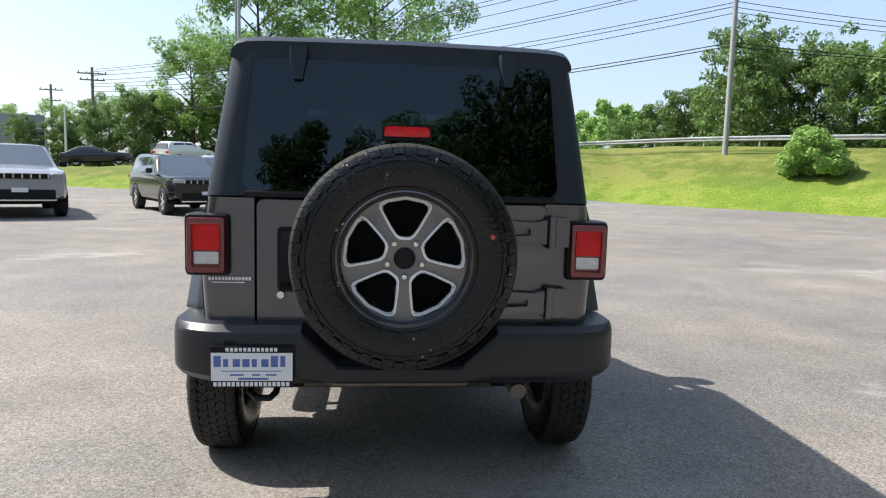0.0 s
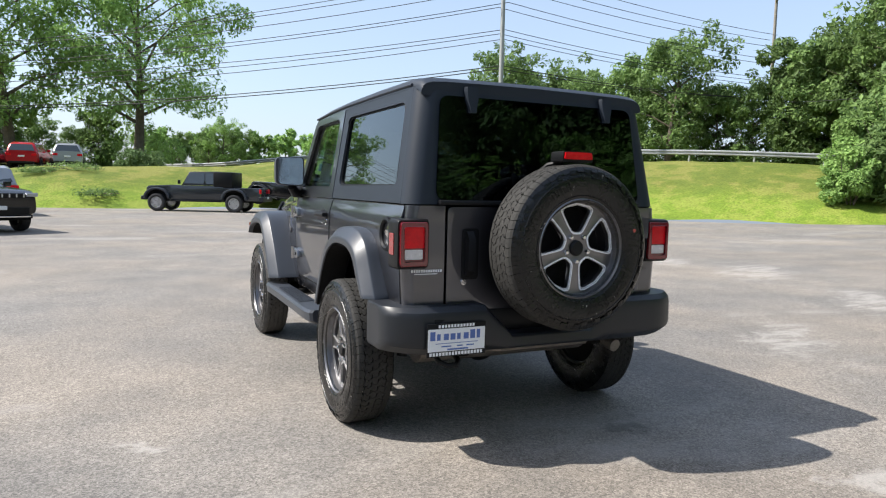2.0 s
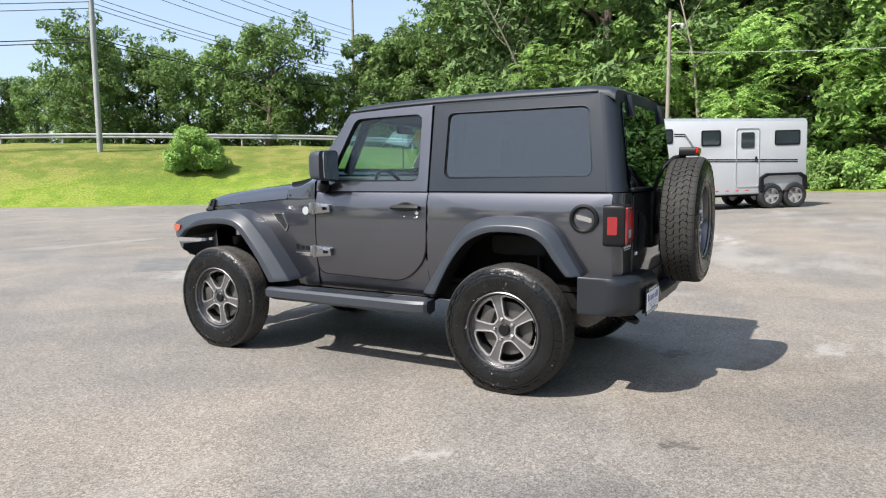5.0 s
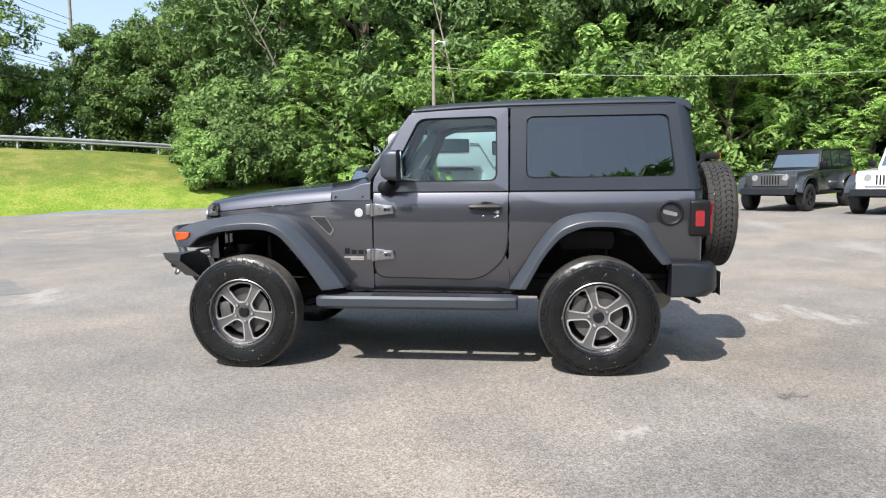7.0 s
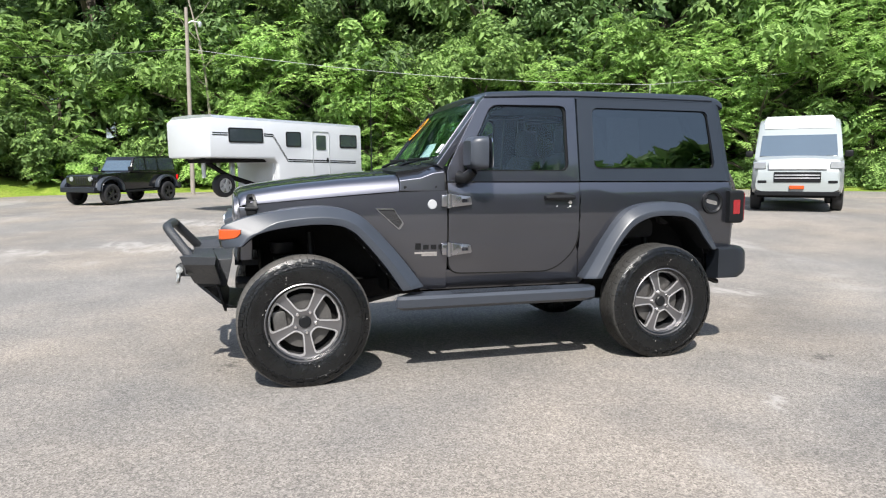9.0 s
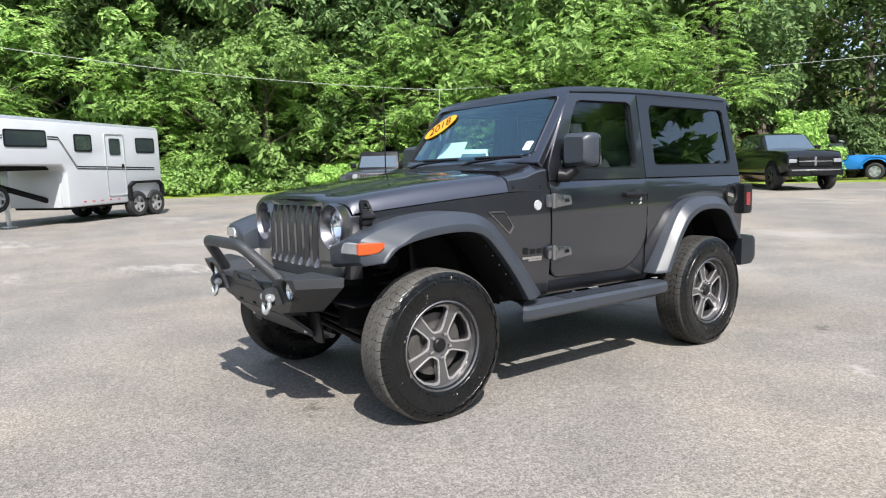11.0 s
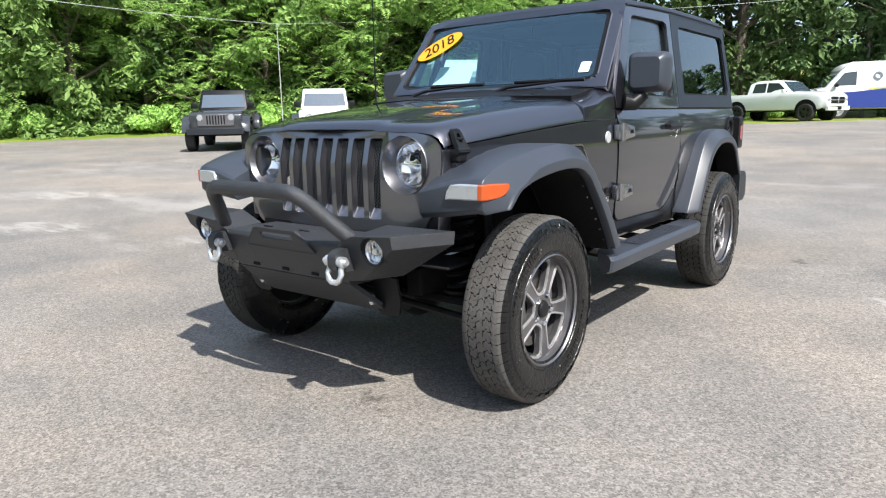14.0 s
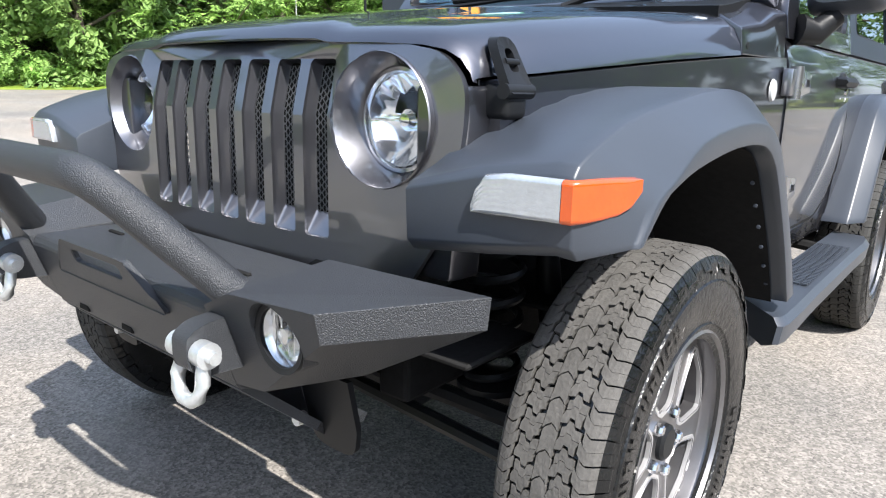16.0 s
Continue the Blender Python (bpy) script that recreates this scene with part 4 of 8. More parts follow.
# height at the tall pole, at the street pole, at the pole above the trees, and how far aside
for za, zl, zr, off in ((15.2, 10.2, 14.4, 0.35), (14.6, 9.9, 13.9, -0.45), (14.0, 9.6, 13.4, 0.1), (13.1, 9.2, 12.4, 0.4), (12.7, 8.8, 12.0, -0.3), (11.4, 8.6, 10.9, 0.15), (11.1, 8.1, 10.6, -0.15), (10.8, 7.6, 10.3, 0.1)):
    wire((PX + off, PY, za), (-27 + off, 66, zl), 1.2, 0.022)
    wire((PX + off, PY, za), (46.5 + off, 36, zr), 0.35)
for off in (0.0, 0.18):
    wire((PX, PY + off, 9.15 - off), (-27, 66, 6.6 - off), 1.2, 0.03, "telephone_cable", "thick black telephone cable")
    wire((PX, PY + off, 9.15 - off), (46.5, 36, 9.3), 0.4, 0.025, "telephone_cable", "thick black telephone cable")
wire((27.5, 4.6, ground_z(27.5, 4.6) + 6.35), (21.7, -14.9, 5.25), 0.35, 0.010, "service_cable", "pale service cable along the trees", PALEWIRE)
wire((21.7, -14.9, 5.25), (3.0, -44.0, 8.0), 0.3, 0.010, "service_cable", "pale service cable along the trees", PALEWIRE)
street_pole(21.7, -14.9, 5.28 - ground_z(21.7, -14.9), 0.020, PALEWIRE, "slim pale pole carrying the service cable")
wire((27.5, 4.6, ground_z(27.5, 4.6) + 6.35), (46, 36, 9.0), 0.8, 0.02, "service_cable", "dark service cable strung to the trees")

# ---- the two-door off-roader ----
car = thing("off_road_suv", pose(0.008, 0, 0, 0, 0, -0.4), "dark grey metallic two-door off-road car with hardtop and rear spare wheel", "car")


def half_w(y, z):
    """Half the body's width at a place."""
    w = 0.774 - 0.20 * (z - 0.97) ** 2 if z <= 1.225 else 0.757 - 0.150 * (z - 1.225) - 0.02 * max(0, z - 1.6)
    if 1.170 < z <= 1.225:
        w -= 0.30 * (z - 1.170)
    if y > 1.5:
        w -= 0.105 * (y - 1.5)
    return w


def side_plate(outer, holes, side, thick=0.045, off=0.0, bev=0.008):
    bm = bmesh.new()
    plate(bm, outer, holes, lambda u, v, w: (w, u, v), thick)
    zs = [v for _, v in outer]
    z = math.ceil(min(zs) / 0.055) * 0.055
    while z < min(max(zs), 1.215) and thick > 0.03:
        bmesh.ops.bisect_plane(bm, geom=bm.verts[:] + bm.edges[:] + bm.faces[:], plane_co=(0, 0, z), plane_no=(0, 0, 1))
        z += 0.055
    for v in bm.verts:
        v.co.x = side * (half_w(v.co.y, v.co.z) + off - v.co.x)
    if bev:
        bevel(bm, bev, 2, 50)
    return bm


DOOR = rounded([(1.525, 1.222), (1.525, 0.635), (0.78, 0.622), (0.605, 0.78), (0.597, 1.222)], [0.0, 0.09, 0.10, 0.16, 0.0], 6)
QUARTER = rounded([(0.587, 1.222), (-0.615, 1.222), (-0.625, 0.70), (-0.46, 0.70)], 0.0) + [(-0.40, 0.82), (-0.30, 0.95), (-0.14, 1.02), (0.13, 1.02), (0.27, 0.95), (0.40, 0.76), (0.50, 0.585), (0.575, 0.53), (0.587, 0.60)] \
    + [(0.595, 0.78)]
COWL = [(1.535, 0.535), (1.535, 1.172), (1.84, 1.161), (2.30, 1.125), (2.76, 1.083), (2.76, 0.985), (2.40, 1.0), (2.10, 0.97), (1.95, 0.86), (1.74, 0.535)]
for side in (-1, 1):
    part("cowl_panel", side_plate(COWL, [], side), PAINT, car)
    part("quarter_panel", side_plate(QUARTER, [], side), PAINT, car)
    part("sill", side_plate([(1.70, 0.525), (1.70, 0.64), (1.45, 0.66), (0.86, 0.66), (0.63, 0.83), (0.55, 0.64), (0.575, 0.525)], [], side, 0.045, -0.007), PAINT, car)
    # cowl top corner between bonnet and windscreen
    bm = bmesh.new()
    loft(bm, [[(side * (half_w(y, 1.16) - 0.002), y, 1.166), (side * (half_w(y, 1.16) - 0.012), y, z - 0.035), (side * (half_w(y, 1.16) - 0.07), y, z), (side * 0.40, y, z + 0.035), (side * 0.40, y, 1.15)]
              for y, z in ((1.545, 1.325), (1.62, 1.315), (1.70, 1.285), (1.834, 1.268))])
    bevel(bm, 0.006)
    part("cowl_corner", bm, PAINT, car)
    # door: skin, frame, pane, handle, hinges, mirror
    door = part("door", side_plate(DOOR, [], side, 0.05, 0.003, 0.010), PAINT, car)
    # dark strip laid round the door, standing in for its shaded gap
    bm = bmesh.new()
    edge = []
    for i, p in enumerate(DOOR):
        q, r = Vector(DOOR[max(0, i - 1)]), Vector(DOOR[min(len(DOOR) - 1, i + 1)])
        t = (r - q).normalized()
        edge.append((Vector(p), Vector((t.y, -t.x))))
    mid_ = Vector((1.06, 0.95))
    rings = []
    for d, o in ((-0.004, -0.004), (-0.003, 0.0035), (0.006, 0.0035), (0.007, -0.004)):
        rings.append([(side * (half_w(p.x, p.y) + o), p.x + n_.x * d * (1 if n_.dot(p - mid_) > 0 else -1), p.y + n_.y * d * (1 if n_.dot(p - mid_) > 0 else -1)) for p, n_ in edge])
    loft(bm, rings, closed=False)
    part("door_seal", bm, UNDER, door)
    fr_out = rounded([(1.528, 1.226), (1.528, 1.305), (1.275, 1.768), (0.60, 1.792), (0.597, 1.226)], [0.0, 0.03, 0.05, 0.02, 0.0], 4)
    fr_in = rounded([(1.43, 1.292), (1.215, 1.728), (0.672, 1.735), (0.672, 1.292)], [0.05, 0.06, 0.05, 0.05], 5)
    part("window_frame", side_plate(fr_out, [fr_in], side, 0.045, 0.003, 0.010), PAINT, door)
    seal_in = [((u - 1.0) * 0.965 + 1.0, (v - 1.515) * 0.955 + 1.515) for u, v in fr_in]
    part("window_seal", side_plate(fr_in, [seal_in], side, 0.02, -0.012, 0), BLACK, door)
    pane = part("window_pane", side_plate(seal_in, [], side, 0.005, -0.020, 0), CLEAR, door)
    pane.visible_shadow = False
    # handle
    bm = bmesh.new()
    w = half_w(0.75, 1.12)
    loft(bm, [[(side * (w + o), y, 1.12 + a * h) for o, a in ((0.004, -1), (0.035, -0.8), (0.042, 0), (0.035, 0.8), (0.004, 1))] for y, h in ((0.86, 0.010), (0.84, 0.019), (0.75, 0.021), (0.67, 0.021), (0.645, 0.012))])
    part("door_handle", bm, BLACK, door)
    bm = bmesh.new()
    revolve(bm, [(0, 0.008), (0.05, 0.008), (0.058, 0.0)], 20, "x", (0, 0, 0))
    for v in bm.verts:
        v.co = Vector((side * (w + 0.002 + v.co.x * 0.5), 0.75 + v.co.y * 1.3, 1.125 + v.co.z * 0.55))
    part("handle_cup", bm, BLACK, door)
    bm = bmesh.new()
    revolve(bm, [(0, 0.006), (0.012, 0.006), (0.014, 0)], 14, "x")
    for v in bm.verts:
        v.co = Vector((side * (w + 0.003 + v.co.x), 0.668 + v.co.y, 1.085 + v.co.z))
    part("lock", bm, CHROME, door)
    for z in (1.105, 0.795):
        w2 = half_w(1.45, z)
        bm = bmesh.new()
        hp = rounded([(1.515, z - 0.042), (1.515, z + 0.042), (1.47, z + 0.036), (1.385, z + 0.026), (1.375, z - 0.026), (1.47, z - 0.036)], 0.008, 2)
        plate(bm, hp, [rounded([(1.445, z - 0.012), (1.445, z + 0.012), (1.40, z + 0.010), (1.40, z - 0.010)], 0.004, 2)], lambda u, v, q: (side * (w2 + 0.030 - q), u, v), 0.03)
        bevel(bm, 0.005, 2)
        tube(bm, [(side * (w2 + 0.022), 1.528, z - 0.045), (side * (w2 + 0.022), 1.528, z + 0.045)], 0.017, 10)
        box(bm, *sorted([(side * (w2 - 0.005), 1.53, z - 0.038), (side * (w2 + 0.024), 1.575, z + 0.038)], key=lambda q: q[0]), 0.006) if side > 0 else box(bm, (side * (w2 + 0.024), 1.53, z - 0.038), (side * (w2 - 0.005), 1.575, z + 0.038), 0.006)
        part("hinge", bm, HINGE, door)
    # mirror
    bm = bmesh.new()
    rings = []
    for y, s in ((1.425, 0.72), (1.40, 0.93), (1.35, 1.0), (1.315, 0.98)):
        rings.append([(side * (0.862 + u * 0.105 * s), y + 0.01 * abs(u), 1.405 + v * 0.108 * s) for u, v in rounded([(-1, -1), (1, -0.92), (1, 0.92), (-1, 1)], 0.35, 4)])
    loft(bm, rings)
    part("mirror", bm, FLARE, door, "dark grey wing mirror housing")
    bm = bmesh.new()
    tube(bm, [(side * 0.76, 1.455, 1.255), (side * 0.80, 1.42, 1.248), (side * 0.84, 1.38, 1.295)], [0.045, 0.038, 0.03], 10)
    part("mirror_arm", bm, BLACK, door)
    bm = bmesh.new()
    plate(bm, [(u * 0.090, v * 0.1) for u, v in rounded([(-1, -1), (1, -0.92), (1, 0.92), (-1, 1)], 0.3, 4)], [], lambda u, v, q: (side * (0.862 + u), 1.302 - 0.10 * u + 0.04 * v + q, 1.405 + v), 0.004)
    part("mirror_glass", bm, MIRRORED, door)
    # wheel-well lining
    for yc, ya, yb in ((0.0, -0.46, 0.52), (2.46, 1.92, 2.82)):
        bm = bmesh.new()
        n = 14
        ring_a, ring_b = [], []
        for k in range(n + 1):
            a = math.pi * k / n if yc < 1 else 0.95 + (math.pi - 0.95) * k / n
            y, z = (ya + yb) / 2 + (yb - ya) / 2 * math.cos(a), 0.52 + 0.475 * math.sin(a) ** 0.75
            ring_a.append((side * 0.735, y, z))
            ring_b.append((side * (0.50 if yc < 1 else 0.39), y, z))
        loft(bm, [ring_a, ring_b], closed=False)
        bm.faces.new([bm.verts.new(p) for p in ring_b])
        part("wheel_well", bm, UNDER, car)

# body corners at the back, tailgate and rear frame
for side in (-1, 1):
    bm = bmesh.new()
    rings = []
    for z in (0.66, 0.72, 0.95, 1.222):
        w = half_w(-0.6, z)
        arc = [(side * (w - 0.055 + 0.055 * math.cos(a)), -0.618 - 0.06 * math.sin(a), z) for a in lin(0, math.pi / 2, 7)]
        rings.append([(side * (w - 0.045), -0.61, z)] + arc + [(side * 0.563, -0.682, z), (side * 0.563, -0.64, z)])
    loft(bm, rings)
    part("rear_corner", bm, PAINT, car)
    bm = bmesh.new()
    rings = []
    for z in (1.228, 1.30, 1.5, 1.72, 1.80):
        w = half_w(-0.6, z)
        yb = -0.672 + 0.075 * (z - 1.228) / 0.57
        ri = 0.085
        arc = [(side * (w - ri + ri * math.cos(a)), yb + ri - ri * math.sin(a), z) for a in lin(0, math.pi / 2, 8)]
        rings.append([(side * (w - 0.05), yb + ri, z)] + arc + [(side * (0.625 - 0.08 * (z - 1.228)), yb, z), (side * (0.625 - 0.08 * (z - 1.228)), yb + 0.05, z)])
    loft(bm, rings)
    part("hardtop_corner", bm, TOP, car)
    # quarter window panel of the hardtop
    qo = [(0.585, 1.228), (0.585, 1.80), (-0.515, 1.80), (-0.587, 1.228)]
    qi = rounded([(0.478, 1.312), (0.478, 1.728), (-0.455, 1.728), (-0.50, 1.312)], 0.05, 5)
    hard = part("hardtop_side", side_plate(qo, [qi], side, 0.045, 0.002, 0.008), TOP, car)
    qs = [((u + 0.0) * 0.985, (v - 1.52) * 0.965 + 1.52) for u, v in qi]
    part("window_seal", side_plate(qi, [qs], side, 0.02, -0.006, 0), BLACK, hard)
    pane = part("window_pane", side_plate(qs, [], side, 0.005, -0.012, 0), QTINT, hard)
    # belt gap
    part("belt_moulding", side_plate([(1.52, 1.2215), (1.52, 1.2285), (-0.60, 1.2285), (-0.60, 1.2215)], [], side, 0.03, -0.010, 0), BLACK, car)
    # drip rail
    bm = bmesh.new()
    tube(bm, [(side * (half_w(y, z) + 0.006), y, z) for y, z in ((1.26, 1.776), (0.9, 1.797), (0.58, 1.805), (0.0, 1.808), (-0.5, 1.806))], 0.007, 6)
    part("drip_rail", bm, TOP, car)

# roof
bm = bmesh.new()
rings = []
for y, zt in ((1.245, 1.792), (1.20, 1.818), (1.0, 1.832), (0.585, 1.846), (0.0, 1.852), (-0.45, 1.850), (-0.56, 1.838), (-0.60, 1.815)):
    w = 0.672 if y > -0.5 else 0.665
    xs = [(1.0, -0.062), (0.998, -0.044), (0.985, -0.025), (0.96, -0.011), (0.91, -0.002), (0.80, 0.003), (0.5, 0.007), (0.0, 0.010)]
    topl = [(-w * x, y, zt + dz) for x, dz in xs] + [(w * x, y, zt + dz) for x, dz in reversed(xs[:-1])]
    rings.append(topl + [(w * 0.97, y, zt - 0.070), (-w * 0.97, y, zt - 0.070)])
loft(bm, rings)
roof = part("roof", bm, TOP, car, "grey textured hardtop roof", 50)
for x0 in (-0.40, 0.0, 0.40):
    bm = bmesh.new()
    loft(bm, [[(x0 - 0.09, y, 1.852 - 0.0), (x0 - 0.07, y, 1.861), (x0 + 0.07, y, 1.861), (x0 + 0.09, y, 1.852)] for y in (0.45, 0.40, -0.35, -0.40)])
    part("roof_rib", bm, TOP, roof)
# rear glass frame
bm = bmesh.new()
yo = lambda v: -0.672 + 0.075 * (v - 1.228) / 0.57
plate(bm, [(-0.628, 1.228), (0.628, 1.228), (0.582, 1.80), (-0.582, 1.80)], [rounded([(-0.600, 1.262), (0.600, 1.262), (0.560, 1.742), (-0.560, 1.742)], 0.05, 5)], lambda u, v, w: (u, yo(v) + w, v), 0.04)
bevel(bm, 0.006, 1, 50)
part("rear_frame", bm, TOP, car)
bm = bmesh.new()
plate(bm, rounded([(-0.612, 1.250), (0.612, 1.250), (0.572, 1.752), (-0.572, 1.752)], 0.05, 5), [], lambda u, v, w: (u, yo(v) - 0.012 + w, v), 0.006)
part("rear_window", bm, TINT, car, "dark tinted rear window glass")
bm = bmesh.new()
box(bm, (-0.60, -0.706, 1.226), (0.60, -0.66, 1.250), 0.008)
part("rear_window_sill", bm, BLACK, car)
for x in (-0.405, 0.405):
    bm = bmesh.new()
    loft(bm, [[(x + u * w, yo(z) - d, z) for u, d in ((-1, 0.012), (-0.8, 0.035), (0.8, 0.035), (1, 0.012))] for z, w in ((1.80, 0.036), (1.775, 0.038), (1.735, 0.034), (1.70, 0.022), (1.675, 0.020))])
    part("glass_hinge", bm, TOP, car, smooth=25)
# tailgate
bm = bmesh.new()
plate(bm, rounded([(-0.553, 0.625), (0.575, 0.625), (0.575, 1.218), (-0.553, 1.218)], 0.03, 4), [], lambda u, v, w: (u, -0.690 + w, v), 0.05)
bevel(bm, 0.008, 2, 50)
gate = part("tailgate", bm, PAINT, car)
bm = bmesh.new()
box(bm, (-0.52, -0.694, 0.70), (0.54, -0.688, 0.705))
box(bm, (-0.765, -0.683, 0.655), (0.765, -0.62, 0.663))
part("tailgate_crease", bm, BLACK, gate)
bm = bmesh.new()
box(bm, (-0.76, -0.678, 0.64), (0.76, -0.60, 0.69), 0.01)
part("rear_valance", bm, BLACK, car)
# black cover added to darken the recess between bumper and tailgate
bm = bmesh.new()
box(bm, (-0.42, -0.702, 0.60), (0.42, -0.694, 0.712), 0.004)
part("recess_panel", bm, BLACK, car)
bm = bmesh.new()
plate(bm, rounded([(-0.475, 0.865), (-0.385, 0.865), (-0.385, 1.115), (-0.475, 1.115)], 0.02, 4), [], lambda u, v, w: (u, -0.696 + w, v), 0.01)
part("handle_recess", bm, BLACK, gate)
bm = bmesh.new()
loft(bm, [[(-0.44 + u, -0.700 - d, z) for u, d in ((-0.02, 0), (-0.018, dd), (0.018, dd), (0.02, 0))] for z, dd in ((0.885, 0.012), (0.91, 0.035), (1.06, 0.04), (1.10, 0.012))])
part("handle", bm, BLACK, gate)
bm = bmesh.new()
revolve(bm, [(0, -0.008), (0.014, -0.008), (0.017, 0)], 16, "y", (-0.463, -0.690, 0.852))
part("lock", bm, CHROME, gate)
for z in (1.115, 0.835):
    bm = bmesh.new()
    plate(bm, rounded([(0.30, z - 0.05), (0.52, z - 0.038), (0.60, z - 0.058), (0.655, z - 0.058), (0.655, z + 0.058), (0.60, z + 0.058), (0.52, z + 0.038), (0.30, z + 0.05)], 0.01, 3), [rounded([(0.40, z - 0.018), (0.50, z - 0.014), (0.50, z + 0.014), (0.40, z + 0.018)], 0.008, 2)],
          lambda u, v, w: (u, -0.722 + w, v), 0.032)
    bevel(bm, 0.007, 2)
    tube(bm, [(0.583, -0.716, z - 0.062), (0.583, -0.716, z + 0.062)], 0.020, 10)
    part("gate_hinge", bm, PAINT, gate)

# tail lights
for side in (-1, 1):
    bm = bmesh.new()
    rings = []
    for y, s in ((-0.585, 0.97), (-0.60, 1.0), (-0.690, 1.0), (-0.706, 0.95)):
        rings.append([(side * (0.735 + u * 0.083 * s), y, 1.042 + v * 0.118 * s) for u, v in rounded([(-1, -1), (1, -1), (1, 1), (-1, 1)], 0.2, 3)])
    loft(bm, rings)
    lamp = part("tail_light", bm, BLACK, car)
    bm = bmesh.new()
    plate(bm, [(side * (0.735 + u * 0.070), 1.042 + v * 0.104) for u, v in rounded([(-1, -1), (1, -1), (1, 1), (-1, 1)], 0.18, 3)],
          [[(side * (0.735 + u * 0.052), 1.042 + v * 0.082) for u, v in rounded([(-1, -1), (1, -1), (1, 1), (-1, 1)], 0.15, 3)]], lambda u, v, w: (u, -0.722 + w, v), 0.02)
    bevel(bm, 0.004, 1, 50)
    part("lens_surround", bm, mat("dark_red_lens", (0.15, 0.004, 0.009), 0.12, 0, 0.1, coat=1.0) if side < 0 else bpy.data.materials["dark_red_lens"], lamp)
    bm = bmesh.new()
    plate(bm, [(side * (0.735 + u * 0.052), 1.062 + v * 0.062) for u, v in ((-1, -0.62), (1, -0.62), (1, 1), (-1, 1))], [], lambda u, v, w: (u, -0.712 + w, v), 0.01)
    part("red_lens", bm, REDLENS, lamp)
    bm = bmesh.new()
    plate(bm, [(side * (0.735 + u * 0.052), 0.992 + v * 0.031) for u, v in ((-1, -1), (1, -1), (1, 1), (-1, 1))], [], lambda u, v, w: (u, -0.7105 + w, v), 0.01)
    part("lower_lens", bm, bpy.data.materials["dark_red_lens"], lamp)
    bm = bmesh.new()
    plate(bm, rounded([(side * (0.735 + u * 0.045), 0.994 + v * 0.023) for u, v in ((-1, -1), (1, -1), (1, 1), (-1, 1))], 0.006, 3), [], lambda u, v, w: (u, -0.7135 + w, v), 0.01)
    part("reverse_lens", bm, mat("frosted_lens", (0.60, 0.57, 0.57), 0.25, 0, 0.12, 40, 160, 0.2, 0.002, coat=1.0) if side < 0 else bpy.data.materials["frosted_lens"], lamp)
    bm = bmesh.new()
    plate(bm, rounded([(-0.668, 0.990), (-0.612, 0.990), (-0.612, 1.092), (-0.668, 1.092)], 0.008, 2), [], lambda u, v, w: (side * (0.821 - w), u, v), 0.008)
    part("side_reflector", bm, mat("dark_red_lens", (0.22, 0.006, 0.010), 0.12, 0, 0.15, 30, 140, 0.2, 0.002, coat=1.0) if side < 0 else bpy.data.materials["dark_red_lens"], lamp)

# rear bumper
bm = bmesh.new()
rings = []
for x in [-0.874, -0.868, -0.850, -0.825, -0.79, -0.74, -0.70, -0.66, -0.60, -0.50, -0.375, -0.36, -0.25, -0.235, 0.235, 0.25, 0.36, 0.375, 0.50, 0.60, 0.66, 0.70, 0.74, 0.79, 0.825, 0.850, 0.868, 0.874]:
    ax = abs(x)
    e = min(1.0, max(0.0, (ax - 0.66) / 0.214))
    yb = -0.800 + 0.012 * max(0.0, (ax - 0.4) / 0.4) + 0.15 * (1 - math.sqrt(max(0.0, 1 - e * e)))
    yf = -0.62 if ax < 0.74 else -0.46
    dip = min(1.0, max(0.0, (0.375 - ax) / 0.14))
    zt = 0.748 - 0.145 * dip
    zb = 0.516 + 0.02 * e
    in_ = 0.012 if ax > 0.87 else 0.0
    hgt = zt - zb
    prof = [(yf, zb + in_), (yb + 0.06 + in_, zb + in_), (yb + 0.010 + in_, zb + 0.16 * hgt), (yb + in_, zb + 0.30 * hgt), (yb + 0.004 + in_, zb + 0.78 * hgt), (yb + 0.012 + in_, zb + 0.90 * hgt), (yb + 0.040 + in_, zt - in_), (yf, zt - in_)]
    rings.append([(x, y, z) for y, z in prof])
loft(bm, rings)
rear_bumper = part("rear_bumper", bm, BUMPER, car, "black plastic rear bumper", 30)
bm = bmesh.new()
tube(bm, [(-0.30, -0.62, 0.50), (-0.26, -0.715, 0.512), (0.26, -0.715, 0.512), (0.30, -0.62, 0.50)], 0.016, 8)
part("skid_bar", bm, mat("dull_exhaust_steel", (0.22, 0.20, 0.18), 0.5, 0.8, 0.3, 10, 80), rear_bumper)
bm = bmesh.new()
tube(bm, [(-0.58, -0.60, 0.50), (-0.58, -0.69, 0.465), (-0.55, -0.715, 0.45), (-0.50, -0.715, 0.45), (-0.48, -0.69, 0.465), (-0.48, -0.60, 0.50)], 0.014, 8)
part("tow_hook", bm, BLACK, rear_bumper)
bm = bmesh.new()
box(bm, (-0.66, -0.79, 0.525), (-0.40, -0.775, 0.70), 0.01)
part("plate_mount", bm, BLACK, rear_bumper)

# dealer plate
bm = bmesh.new()
box(bm, (-0.703, -0.812, 0.523), (-0.397, -0.806, 0.680), 0.002)
dealer = part("dealer_plate", bm, BLACK, car, "white and black dealer plate with blue lettering")


bm = bmesh.new()
box(bm, (-0.698, -0.8145, 0.549), (-0.402, -0.8115, 0.655))
part("plate_face", bm, PLW, dealer, smooth=0)


